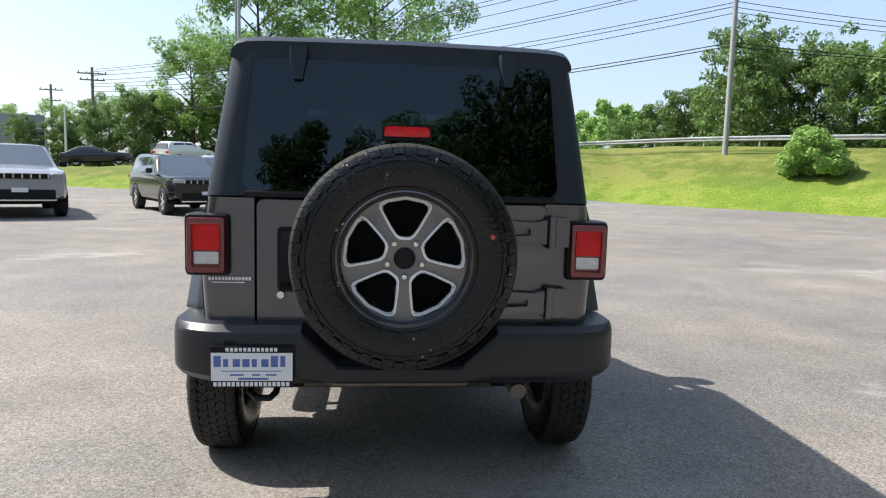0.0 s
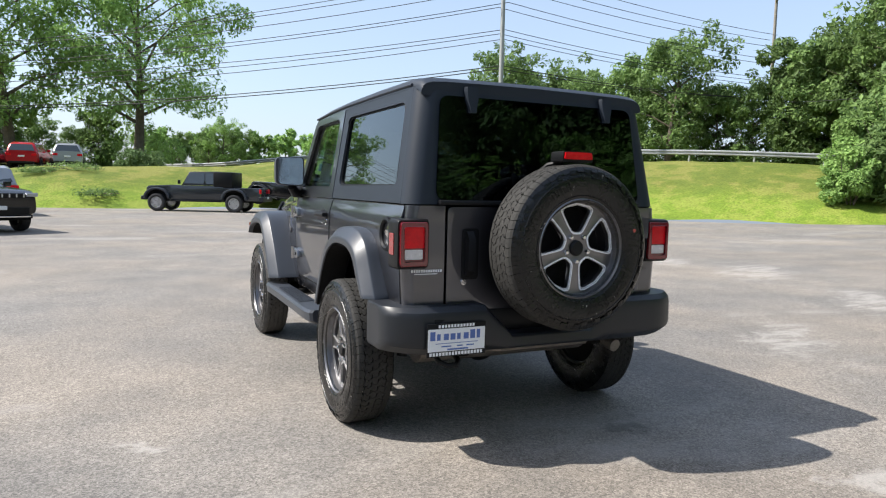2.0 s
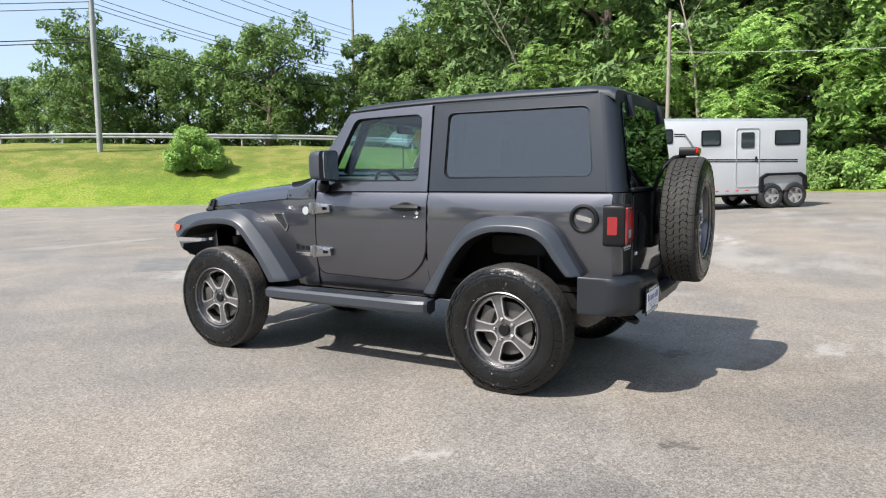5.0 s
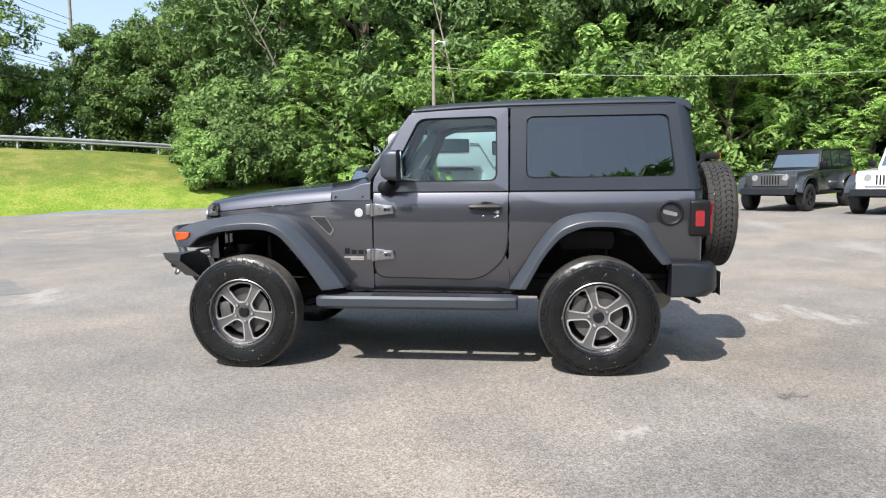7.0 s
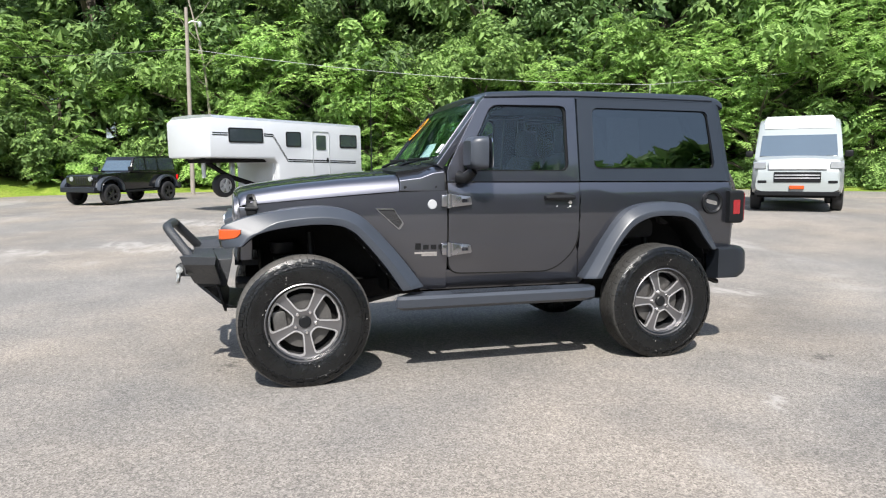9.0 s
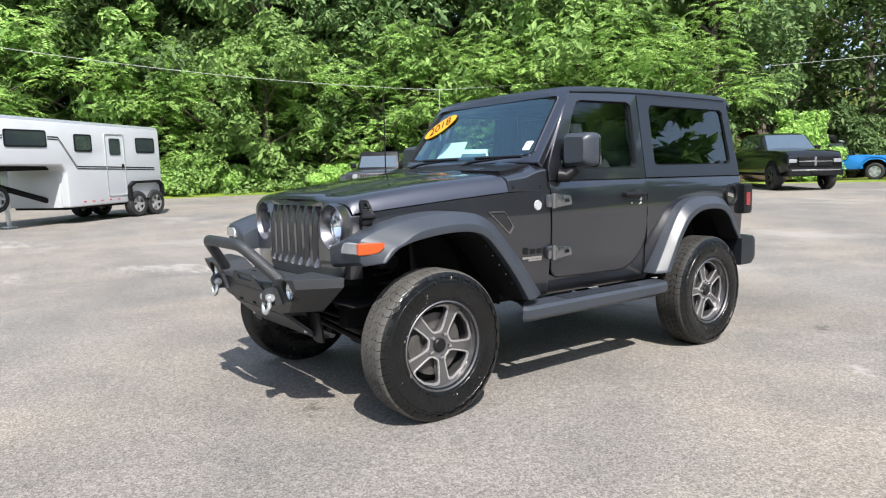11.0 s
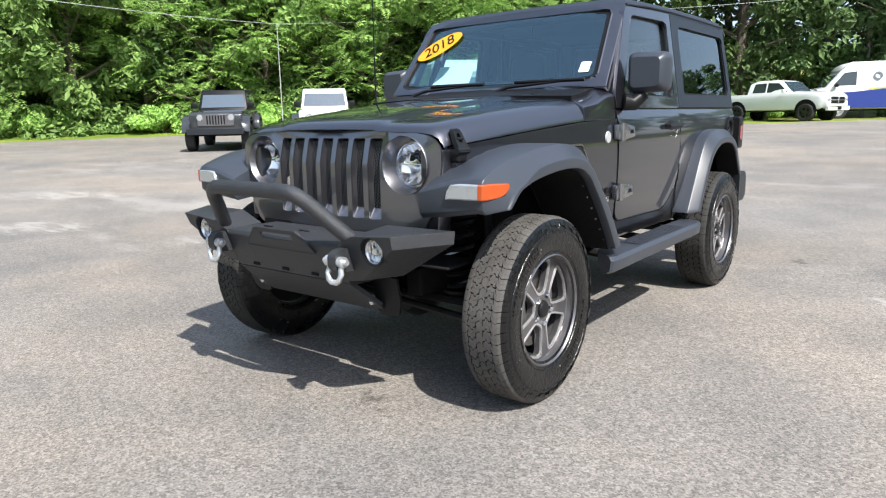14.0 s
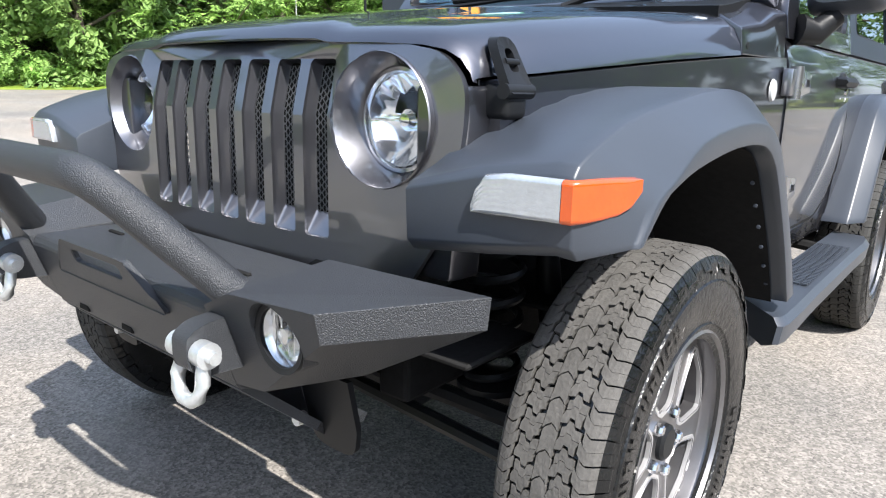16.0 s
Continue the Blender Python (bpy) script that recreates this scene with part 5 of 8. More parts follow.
def words(text, size, m, material, parent, name="lettering", squash=1.0, shear=0.0):
    """Flat built-in lettering turned into a mesh; m places its middle."""
    cu = bpy.data.curves.new(name, "FONT")
    cu.body, cu.size, cu.align_x, cu.align_y, cu.extrude, cu.shear = text, size, "CENTER", "CENTER", 0.0008, shear
    tmp = bpy.data.objects.new(name, cu)
    me = bpy.data.meshes.new_from_object(tmp)
    bpy.data.objects.remove(tmp)
    me.transform(Matrix.Diagonal((squash, 1, 1, 1)))
    me.materials.clear()
    me.materials.append(material)
    ob = new(name, me)
    ob.parent = parent
    ob.matrix_local = m
    return ob


def bars(rows, put, material, parent, name="lettering_bar"):
    """Plain bars in place of lettering: (u0, u1, v0, v1)."""
    bm = bmesh.new()
    for u0, u1, v0, v1 in rows:
        bm.faces.new([bm.verts.new(put(u, v)) for u, v in ((u0, v0), (u1, v0), (u1, v1), (u0, v1))])
    return part(name, bm, material, parent, smooth=0)


bars([(-0.688 + 0.0345 * k, -0.688 + 0.0345 * k + 0.026 - 0.008 * (k % 3 == 1), 0.602, 0.632 + 0.012 * (k in (0, 6, 7))) for k in range(8)], lambda u, v: (u, -0.8155, v), PLB, dealer)
bars([(-0.66, -0.44, 0.585, 0.588), (-0.63, -0.58, 0.569, 0.575), (-0.55, -0.52, 0.569, 0.575), (-0.50, -0.46, 0.569, 0.575), (-0.60, -0.49, 0.553, 0.561)], lambda u, v: (u, -0.8155, v), PLB, dealer)
bars([(-0.645 + 0.016 * k, -0.645 + 0.016 * k + 0.011, 0.660, 0.674) for k in range(12)], lambda u, v: (u, -0.8130, v), PLW, dealer)
bars([(-0.69 + 0.0165 * k, -0.69 + 0.0165 * k + 0.012, 0.528, 0.544) for k in range(17)], lambda u, v: (u, -0.8130, v), PLW, dealer)
bars([(-0.735 + 0.0125 * k, -0.735 + 0.0125 * k + 0.009, 0.905, 0.918) for k in range(13)] + [(-0.72, -0.60, 0.895, 0.899)], lambda u, v: (u, -0.6845, v), PLW, car, "dealer_lettering")

# spare wheel carrier and third brake light
bm = bmesh.new()
tube(bm, [(0, -0.68, 1.04), (0, -0.84, 1.04)], 0.11, 16)
box(bm, (-0.16, -0.72, 0.86), (0.16, -0.68, 1.22), 0.01)
tube(bm, [(-0.12, -0.70, 1.20), (-0.125, -0.735, 1.30), (-0.115, -0.77, 1.38), (-0.08, -0.82, 1.430), (-0.04, -0.88, 1.445)], 0.013, 8)
carrier = part("spare_carrier", bm, BLACK, car)
bm = bmesh.new()
loft(bm, [[(u * 0.088, -0.90 - d, 1.468 + v * 0.026) for u, v in rounded([(-1, -1), (1, -1), (0.94, 1), (-0.94, 1)], 0.25, 3)] for d in (-0.05, 0.04, 0.05)])
part("brake_light_housing", bm, BLACK, carrier)
bm = bmesh.new()
loft(bm, [[(u * 0.080, -0.945 - d, 1.472 + v * 0.017) for u, v in rounded([(-1, -1), (1, -1), (0.94, 1), (-0.94, 1)], 0.25, 3)] for d in (0.0, 0.012)])
part("brake_light", bm, REDLENS, carrier)

# fuel filler
bm = bmesh.new()
revolve(bm, [(0.085, -0.004), (0.085, 0.014), (0.072, 0.018), (0.062, 0.010), (0.058, -0.03), (0.0, -0.03)], 32, "x")
for v in bm.verts:
    v.co = Vector((-(half_w(-0.46, 1.075) + v.co.x), -0.462 + v.co.y, 1.075 + v.co.z))
filler = part("fuel_filler", bm, BLACK, car)
bm = bmesh.new()
revolve(bm, [(0.0, -0.016), (0.044, -0.016), (0.050, -0.022), (0.050, -0.03)], 28, "x")
for v in bm.verts:
    v.co = Vector((-(half_w(-0.46, 1.075) + v.co.x), -0.462 + v.co.y, 1.075 + v.co.z))
part("fuel_cap", bm, FLARE, filler, smooth=50)
bm = bmesh.new()
loft(bm, [[(-(half_w(-0.46, 1.075) - 0.02 + d), -0.462 + 0.045 * u, 1.075 + 0.014 * v + 0.01 * u) for u, v in rounded([(-1, -1), (1, -1), (1, 1), (-1, 1)], 0.4, 3)] for d in (0.0, 0.022)])
part("fuel_cap_grip", bm, CHROME, filler)


BADGE = mat("pale_badge", (0.42, 0.43, 0.44), 0.4, 0.2, 0.06)
# fender flares
def front_y(x):
    """The flare's front in plan: nearly straight, then chamfered round the corner."""
    return 2.925 - 0.03 * max(0.0, x - 0.60) - 2.9 * max(0.0, x - 0.866)


def curve(poly, n=4):
    """A smooth line through the given places."""
    out_ = []
    for i in range(len(poly) - 1):
        p0, p1, p2, p3 = [Vector(poly[max(0, min(len(poly) - 1, i + d))]) for d in (-1, 0, 1, 2)]
        for k in range(n):
            t = k / n
            out_.append(tuple(0.5 * (2 * p1 + (p2 - p0) * t + (2 * p0 - 5 * p1 + 4 * p2 - p3) * t * t + (3 * p1 - p0 - 3 * p2 + p3) * t ** 3)))
    return out_ + [tuple(poly[-1])]


def flare(outer, inner, side, xs, front):
    """A flat top out to a crease, a slanting outer face, an upright lip; xs: root, crease, end of the slant, lip."""
    bm = bmesh.new()
    rings = []
    x0, xc, xs_, xl = xs
    for (yo_, zo), (yi, zi) in zip(outer, inner):
        at_ = lambda t: (yo_ + (yi - yo_) * t, zo + (zi - zo) * t)
        dip = lambda x: -0.03 * max(0.0, x - 0.60) + 0.006 if front and yo_ > 2.89 else 0.0
        low = 0.05 * smoothstep(2.5, 2.88, yo_) * smoothstep(0.93, 0.97, zo) if front else 0.0
        chin = 0.030 if front and zo < 0.88 and yo_ > 2.5 else 0.0
        ring = [(x0, yo_ + dip(x0), zo - low - chin), (0.5 * (x0 + xc), yo_ + dip(0.72), zo - 0.25 * low - 0.5 * chin), (xc - 0.03, yo_ + dip(xc), zo), (xc, yo_ + dip(xc), zo - 0.002)]
        t1 = 0.50 + (0.30 * smoothstep(2.6, 2.86, yo_) if front else 0.0)
        ring += [(xs_, *at_(t1)), (xl, *at_(t1 + 0.08)), (xl, *at_(0.98)), (xl - 0.016, *at_(1.0)), (x0, at_(1.0)[0], at_(1.0)[1] - chin)]
        rings.append([(side * x, y, z) for x, y, z in ring])
    loft(bm, rings)
    bmesh.ops.recalc_face_normals(bm, faces=bm.faces)
    bevel(bm, 0.005, 2, 24)
    return part("fender_flare", bm, FLARE, car, smooth=32)


FO = [(2.895, 0.848), (2.912, 0.866), (2.917, 0.962), (2.905, 0.978)] + curve([(2.875, 0.992), (2.72, 1.040), (2.42, 1.078), (2.24, 1.072), (2.12, 1.03), (2.02, 0.945), (1.86, 0.765), (1.715, 0.575)])
FI = [(2.800, 0.860), (2.790, 0.868), (2.752, 0.900), (2.735, 0.913)] + curve([(2.715, 0.925), (2.61, 0.953), (2.42, 0.975), (2.26, 0.97), (2.17, 0.935), (2.10, 0.87), (1.97, 0.715), (1.865, 0.56)])
RO = curve([(0.590, 0.572), (0.500, 0.715), (0.41, 0.86), (0.31, 0.99), (0.22, 1.05), (0.10, 1.078), (-0.06, 1.084), (-0.20, 1.068), (-0.305, 1.012), (-0.380, 0.90), (-0.472, 0.748)])
RI = curve([(0.475, 0.575), (0.42, 0.68), (0.35, 0.80), (0.26, 0.905), (0.18, 0.955), (0.08, 0.985), (-0.06, 0.988), (-0.17, 0.972), (-0.25, 0.925), (-0.315, 0.84), (-0.395, 0.745)])
for side in (-1, 1):
    ff = flare(FO, FI, side, (0.58, 0.866, 0.911, 0.920), True)
    rf = flare(RO, RI, side, (0.74, 0.838, 0.882, 0.890), False)
    # black lining inside each arch
    for owner, line, yc, x0 in ((ff, FI, 2.36, 0.60), (rf, RI, 0.02, 0.74)):
        bm = bmesh.new()
        loft(bm, [[(side * x, y + (yc - y) * 0.012, z - 0.004 - 0.010 * max(0.0, z - 0.8)) for y, z in line] for x in (x0, 0.86, 0.884)], closed=False)
        part("arch_lining", bm, UNDER, owner)
    # front corner lamp on the flare: clear in front, amber round the corner
    def lamp_strip(xs_, material, name, rib):
        bm = bmesh.new()
        rings = []
        for x, k0, k1 in xs_:
            y = front_y(x)
            dy = (front_y(x + 0.001) - front_y(x - 0.001)) / 0.002
            n_ = Vector((-dy, 1.0)).normalized()
            rings.append([(side * (x + n_.x * o), y + n_.y * o, z) for o, z in [(-0.012, k0), (0.003, k0 + 0.001)] + [(0.007 + (rib if i % 2 else -rib), k0 + (k1 - k0) * (i + 1) / 14) for i in range(13)] + [(0.003, k1 - 0.001), (-0.012, k1)]])
        loft(bm, rings)
        part(name, bm, material, ff, smooth=60)
    lamp_strip([(0.712, 0.898, 0.910), (0.720, 0.897, 0.938), (0.734, 0.897, 0.955), (0.77, 0.898, 0.959), (0.80, 0.898, 0.959), (0.83, 0.899, 0.959), (0.845, 0.899, 0.959), (0.853, 0.899, 0.959)], CLEARLENS, "running_light", 0.0009)
    lamp_strip([(0.854, 0.899, 0.959), (0.8655, 0.899, 0.959), (0.872, 0.899, 0.959), (0.882, 0.901, 0.959), (0.892, 0.905, 0.958), (0.899, 0.914, 0.957), (0.905, 0.936, 0.956)], AMBER, "turn_signal", 0.0002)
    # air vent behind the front flare
    bm = bmesh.new()
    vp = rounded([(1.995, 1.060), (1.878, 1.060), (1.812, 0.962), (1.842, 0.920)], 0.012, 3)
    vi = [((u - 1.88) * 0.84 + 1.88, (v - 1.0) * 0.84 + 1.0) for u, v in vp]
    plate(bm, vp, [vi], lambda u, v, w: (side * (half_w(u, v) + 0.008 - w), u, v), 0.012)
    vent = part("air_vent", bm, HINGE, car)
    bm = bmesh.new()
    plate(bm, vi, [], lambda u, v, w: (side * (half_w(u, v) + 0.003 - w), u, v), 0.006)
    part("vent_mesh", bm, mat("pitted_black_plastic", (0.006, 0.006, 0.007), 0.6, 0, 0.7, 60, 90, 1.0, 0.006) if side < 0 else bpy.data.materials["pitted_black_plastic"], vent)
    # round badge and small bolts
    bm = bmesh.new()
    revolve(bm, [(0, 0.006), (0.028, 0.006), (0.031, 0)], 24, "x", (0, 0, 0))
    for v in bm.verts:
        v.co = Vector((side * (half_w(1.63, 1.08) + v.co.x), 1.63 + v.co.y, 1.082 + v.co.z))
    part("round_badge", bm, BADGE, car)
    for y in (1.60, 1.80):
        bm = bmesh.new()
        revolve(bm, [(0, 0.006), (0.010, 0.005), (0.011, 0)], 12, "x")
        for v in bm.verts:
            v.co = Vector((side * (half_w(y, 1.19) - 0.001 + v.co.x), y + v.co.y, 1.19 + v.co.z))
        part("bolt", bm, BLACK, car)
    # emblem: plain shapes
    pz = 0.812
    bars([(1.74 - 0.05 * k, 1.74 - 0.05 * k - 0.036, pz - 0.018, pz + (0.022 if k == 0 else 0.012)) for k in range(4)], lambda u, v: (side * (half_w(u, v) + 0.004), u, v), BLACK, car, "emblem")
    bars([(1.745, 1.60, 0.765, 0.779), (1.70, 1.60, 0.752, 0.763)], lambda u, v: (side * (half_w(u, v) + 0.004), u, v), CHROME, car, "model_badge")

# bonnet
bm = bmesh.new()
rings = []
for y, ze, crown in ((1.838, 1.166, 0.118), (1.95, 1.158, 0.117), (2.2, 1.138, 0.116), (2.45, 1.116, 0.112), (2.62, 1.100, 0.104), (2.70, 1.093, 0.096), (2.745, 1.090, 0.090), (2.775, 1.087, 0.083), (2.790, 1.085, 0.074), (2.799, 1.082, 0.066), (2.802, 1.079, 0.0645), (2.792, 1.077, 0.0635)):
    w = half_w(y, 1.16) - 0.004
    xs = ((1.0, 0.0), (0.992, 0.22), (0.965, 0.55), (0.92, 0.78), (0.85, 0.90), (0.70, 0.97), (0.56, 1.0), (0.50, 1.02), (0.45, 1.12), (0.30, 1.16), (0.0, 1.18))
    sh = smoothstep(2.6, 2.81, y)
    left = [(-w * x * (1 - 0.02 * sh), y + 0.040 * (1 - x ** 4) * smoothstep(2.5, 2.8, y), ze + crown * dz) for x, dz in xs]
    right = [(-x, yy, z) for x, yy, z in reversed(left[:-1])]
    rings.append(left + right)
loft(bm, rings, closed=False)
part("bonnet", bm, PAINT, car, "grey metallic bonnet with raised centre", 30)
bm = bmesh.new()
loft(bm, [[(x, y, z) for x, y, z in r] for r in ([(-0.70, 1.55, 1.10), (0.70, 1.55, 1.10), (0.70, 1.55, 1.14), (-0.70, 1.55, 1.14)], [(-0.60, 2.74, 1.02), (0.60, 2.74, 1.02), (0.60, 2.74, 1.06), (-0.60, 2.74, 1.06)])])
part("engine_bay_cover", bm, UNDER, car)
# cowl grille under the windscreen, wipers
bm = bmesh.new()
loft(bm, [[(-0.66, y, z), (-0.3, y + 0.02, z + 0.012), (0.0, y + 0.03, z + 0.016), (0.3, y + 0.02, z + 0.012), (0.66, y, z), (0.66, y, z - 0.06), (-0.66, y, z - 0.06)] for y, z in ((1.56, 1.335), (1.66, 1.318), (1.75, 1.300), (1.842, 1.288))])
part("cowl_panel_top", bm, BLACK, car)
for x0, x1 in ((-0.12, -0.60), (0.46, 0.02)):
    bm = bmesh.new()
    tube(bm, [(x0, 1.70, 1.325), (x0 - 0.06, 1.66, 1.35), (x1 + 0.1, 1.635, 1.37)], [0.012, 0.010, 0.006], 6)
    tube(bm, [(x0 - 0.10, 1.652, 1.374), (x1 - 0.02, 1.624, 1.374)], 0.010, 8)
    part("wiper", bm, BLACK, car)
for side in (-1, 1):
    # bonnet latch: a base with a pivot pin and a thick strap with a slot
    bm = bmesh.new()
    box(bm, (side * 0.632 - 0.026, 2.706, 1.020), (side * 0.632 + 0.026, 2.768, 1.078), 0.012, 3)
    latch = part("bonnet_latch", bm, BLACK, car, "black rubber bonnet latch")
    bm = bmesh.new()
    tube(bm, [(side * 0.654, 2.698, 1.066), (side * 0.654, 2.776, 1.066)], 0.013, 14)
    part("pivot_pin", bm, BLACK, latch, smooth=50)
    bm = bmesh.new()
    plate(bm, rounded([(2.704, 1.062), (2.770, 1.062), (2.768, 1.105), (2.762, 1.152), (2.712, 1.152), (2.706, 1.105)], [0.006, 0.006, 0.03, 0.022, 0.022, 0.03], 5), [rounded([(2.724, 1.096), (2.750, 1.096), (2.748, 1.134), (2.726, 1.134)], 0.010, 4)],
          lambda u, v, w: (side * (0.668 - 0.50 * (v - 1.062) - w), u, v), 0.018)
    bevel(bm, 0.005, 2, 50)
    part("latch_strap", bm, BLACK, latch)
    bm = bmesh.new()
    tube(bm, [(side * 0.640, 2.718, 1.112), (side * 0.640, 2.756, 1.112)], 0.006, 10)
    part("latch_bar", bm, BLACK, latch)

# windscreen
def ws(u, v, w):
    """Windscreen plane: u across, v 0 at the base to 1 at the header."""
    return (u, 1.588 - 0.352 * v + 0.05 * (1 - (u / 0.7) ** 2) * 1.0 - w * 0.79, 1.345 + 0.452 * v - w * 0.61)


bm = bmesh.new()
wo = [(-0.725, -0.02), (0.725, -0.02), (0.672, 1.0), (-0.672, 1.0)]
wi = rounded([(-0.660, 0.075), (0.660, 0.075), (0.612, 0.90), (-0.612, 0.90)], 0.05, 5)
sub = lambda poly, n=8: [tuple(Vector(a).lerp(Vector(b), k / n)) for a, b in zip(poly, poly[1:] + poly[:1]) for k in range(n)]
plate(bm, sub(wo), [wi], ws, 0.05)
bevel(bm, 0.008, 2, 50)
screen = part("windscreen_frame", bm, PAINT, car)
bm = bmesh.new()
nx = 14
rows = [[ws((-0.664 + 0.048 * v) + (1.328 - 0.096 * v) * i / nx, 0.07 + 0.835 * v, 0.008) for i in range(nx + 1)] for v in (0, 0.5, 1)]
loft(bm, rows, closed=False)
pane = part("windscreen", bm, SCREENG, screen)
pane.visible_shadow = False
bm = bmesh.new()
plate(bm, [(u * 1.005, 0.075 + (v - 0.075)) for u, v in wi], [[(u * 0.955, (v - 0.48) * 0.93 + 0.485) for u, v in wi]], lambda u, v, w: ws(u, v, 0.006 + w), 0.004)
part("black_border", bm, BLACK, screen)
a0, a1, a2 = Vector(ws(0.49, 0.63, 0.0)), Vector(ws(0.39, 0.63, 0.0)), Vector(ws(0.49, 0.73, 0.0))
ex = (a1 - a0).normalized()
ey = (a2 - a0).normalized()
ez = ex.cross(ey)
if ez.y < 0:
    ez = -ez
ca, sa = math.cos(radians(31)), math.sin(radians(31))
bm = bmesh.new()
plate(bm, [(0.172 * math.cos(a), 0.068 * math.sin(a)) for a in lin(0, 2 * math.pi, 33)[:-1]], [], lambda u, v, w: a0 + ex * (u * ca - v * sa) + ey * (u * sa + v * ca) + ez * (0.004 - w), 0.001)
sticker = part("year_sticker", bm, mat("orange_sticker", (0.85, 0.36, 0.01), 0.5, 0, 0.03), screen, "oval orange sticker with black year 2018")
mm = Matrix((ex * ca + ey * sa, ey * ca - ex * sa, ez)).transposed().to_4x4()
mm.translation = a0 + ez * 0.006
words("2018", 0.115, mm, BLACK, sticker)
bm = bmesh.new()
plate(bm, rounded([(-0.600, 0.16), (-0.545, 0.16), (-0.545, 0.28), (-0.600, 0.28)], 0.008, 2), [], lambda u, v, w: ws(u, v, 0.002 + w), 0.001)
part("inspection_sticker", bm, PLW, screen)
bm = bmesh.new()
revolve(bm, [(0.0, 0.0), (0.006, 0.0), (0.004, 0.5), (0.0025, 0.82), (0, 0.82)], 8, "z", (0.73, 1.74, 1.16))
part("aerial", bm, BLACK, car)

# grille with seven slots and round headlights
def gy(u, v=0.0):
    """The grille's front: bowed across, leaning back above a crease between the lamps."""
    return 2.856 - 0.10 * u * u - 0.24 * max(0.0, v - 1.012) * (1 - smoothstep(0.315, 0.345, abs(u)))


def slot_line(c, w, z0, z1, r):
    """A slot's outline with places along its sides where the crease bends it."""
    pl = rounded([(c - w, z0), (c + w, z0), (c + w, z1), (c - w, z1)], r, 4)
    out_ = []
    for a, b in zip(pl, pl[1:] + pl[:1]):
        out_.append(a)
        if abs(a[1] - b[1]) > 0.1:
            out_ += [(a[0], z) for z in sorted((0.90, 1.012), reverse=a[1] > b[1])]
    return out_


bm = bmesh.new()
go = rounded([(-0.50, 0.715), (0.50, 0.715), (0.592, 0.86), (0.612, 1.02), (0.610, 1.082), (0.565, 1.126), (0.42, 1.150), (-0.42, 1.150), (-0.565, 1.126), (-0.610, 1.082), (-0.612, 1.02), (-0.592, 0.86)], [0.04, 0.04, 0.05, 0.03, 0.03, 0.03, 0.10, 0.10, 0.03, 0.03, 0.03, 0.05], 5)
slots = []
for k in range(7):
    c = (k - 3) * 0.0935
    slots.append(slot_line(c, 0.0330, 0.782, 1.116, 0.011))
heads = [[(sx * 0.437 + 0.117 * math.cos(a), 1.010 + 0.117 * math.sin(a)) for a in lin(0, 2 * math.pi, 33)[:-1]] for sx in (-1, 1)]
plate(bm, sub(go, 2), slots + heads, lambda u, v, w: (u, -w, v), 0.012)
for zc in (0.90, 1.012, 1.07):
    bmesh.ops.bisect_plane(bm, geom=bm.verts[:] + bm.edges[:] + bm.faces[:], plane_co=(0, 0, zc), plane_no=(0, 0, 1))
for v in bm.verts:
    v.co.y += gy(v.co.x, v.co.z) - 0.014 * max(0, (v.co.z - 1.09) / 0.06) ** 2
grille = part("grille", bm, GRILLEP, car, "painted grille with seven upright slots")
for k in range(7):
    c = (k - 3) * 0.0935
    # slot throat and mesh insert
    bm = bmesh.new()
    rim = slot_line(c, 0.0325, 0.7825, 1.1155, 0.011)
    deep = slot_line(c, 0.0285, 0.826, 1.108, 0.009)
    loft(bm, [[(u, gy(u, v) - 0.006, v) for u, v in rim], [(u, gy(u, v) - 0.030, v) for u, v in deep]], cap=False)
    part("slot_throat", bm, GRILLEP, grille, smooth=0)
    bm = bmesh.new()
    s = 0.0088
    for col in range(-3, 4):
        x0 = c + col * s
        z = 0.826
        i = 0
        while z < 1.102:
            zig = s * 0.28 if i % 2 == 0 else -s * 0.28
            zig2 = -zig
            sgn = 1 if col % 2 == 0 else -1
            xa, xb = x0 + zig * sgn, x0 + zig2 * sgn
            y = gy(c, z) - 0.026
            for (p, q, w) in (((xa, z), (xb, z + 0.0075), 0.0019),):
                bm.faces.new([bm.verts.new(t) for t in ((p[0] - w, y, p[1]), (p[0] + w, y, p[1]), (q[0] + w, y, q[1]), (q[0] - w, y, q[1]))])
            if i % 2 == 0 and col < 3:
                xx0, xx1 = sorted((xa, x0 + s - zig * sgn))
                if sgn > 0:
                    bm.faces.new([bm.verts.new(t) for t in ((xx0, y, z - 0.0018), (xx1, y, z - 0.0018), (xx1, y, z + 0.0018), (xx0, y, z + 0.0018))])
            elif col < 3 and sgn < 0:
                xx0, xx1 = sorted((xa, x0 + s + zig * sgn))
                bm.faces.new([bm.verts.new(t) for t in ((xx0, y, z - 0.0018), (xx1, y, z - 0.0018), (xx1, y, z + 0.0018), (xx0, y, z + 0.0018))])
            z += 0.0075
            i += 1
    part("slot_mesh", bm, MESHG, grille, smooth=0)
bm = bmesh.new()
box(bm, (-0.33, 2.69, 0.78), (0.33, 2.735, 1.11))
part("radiator", bm, UNDER, car, smooth=0)
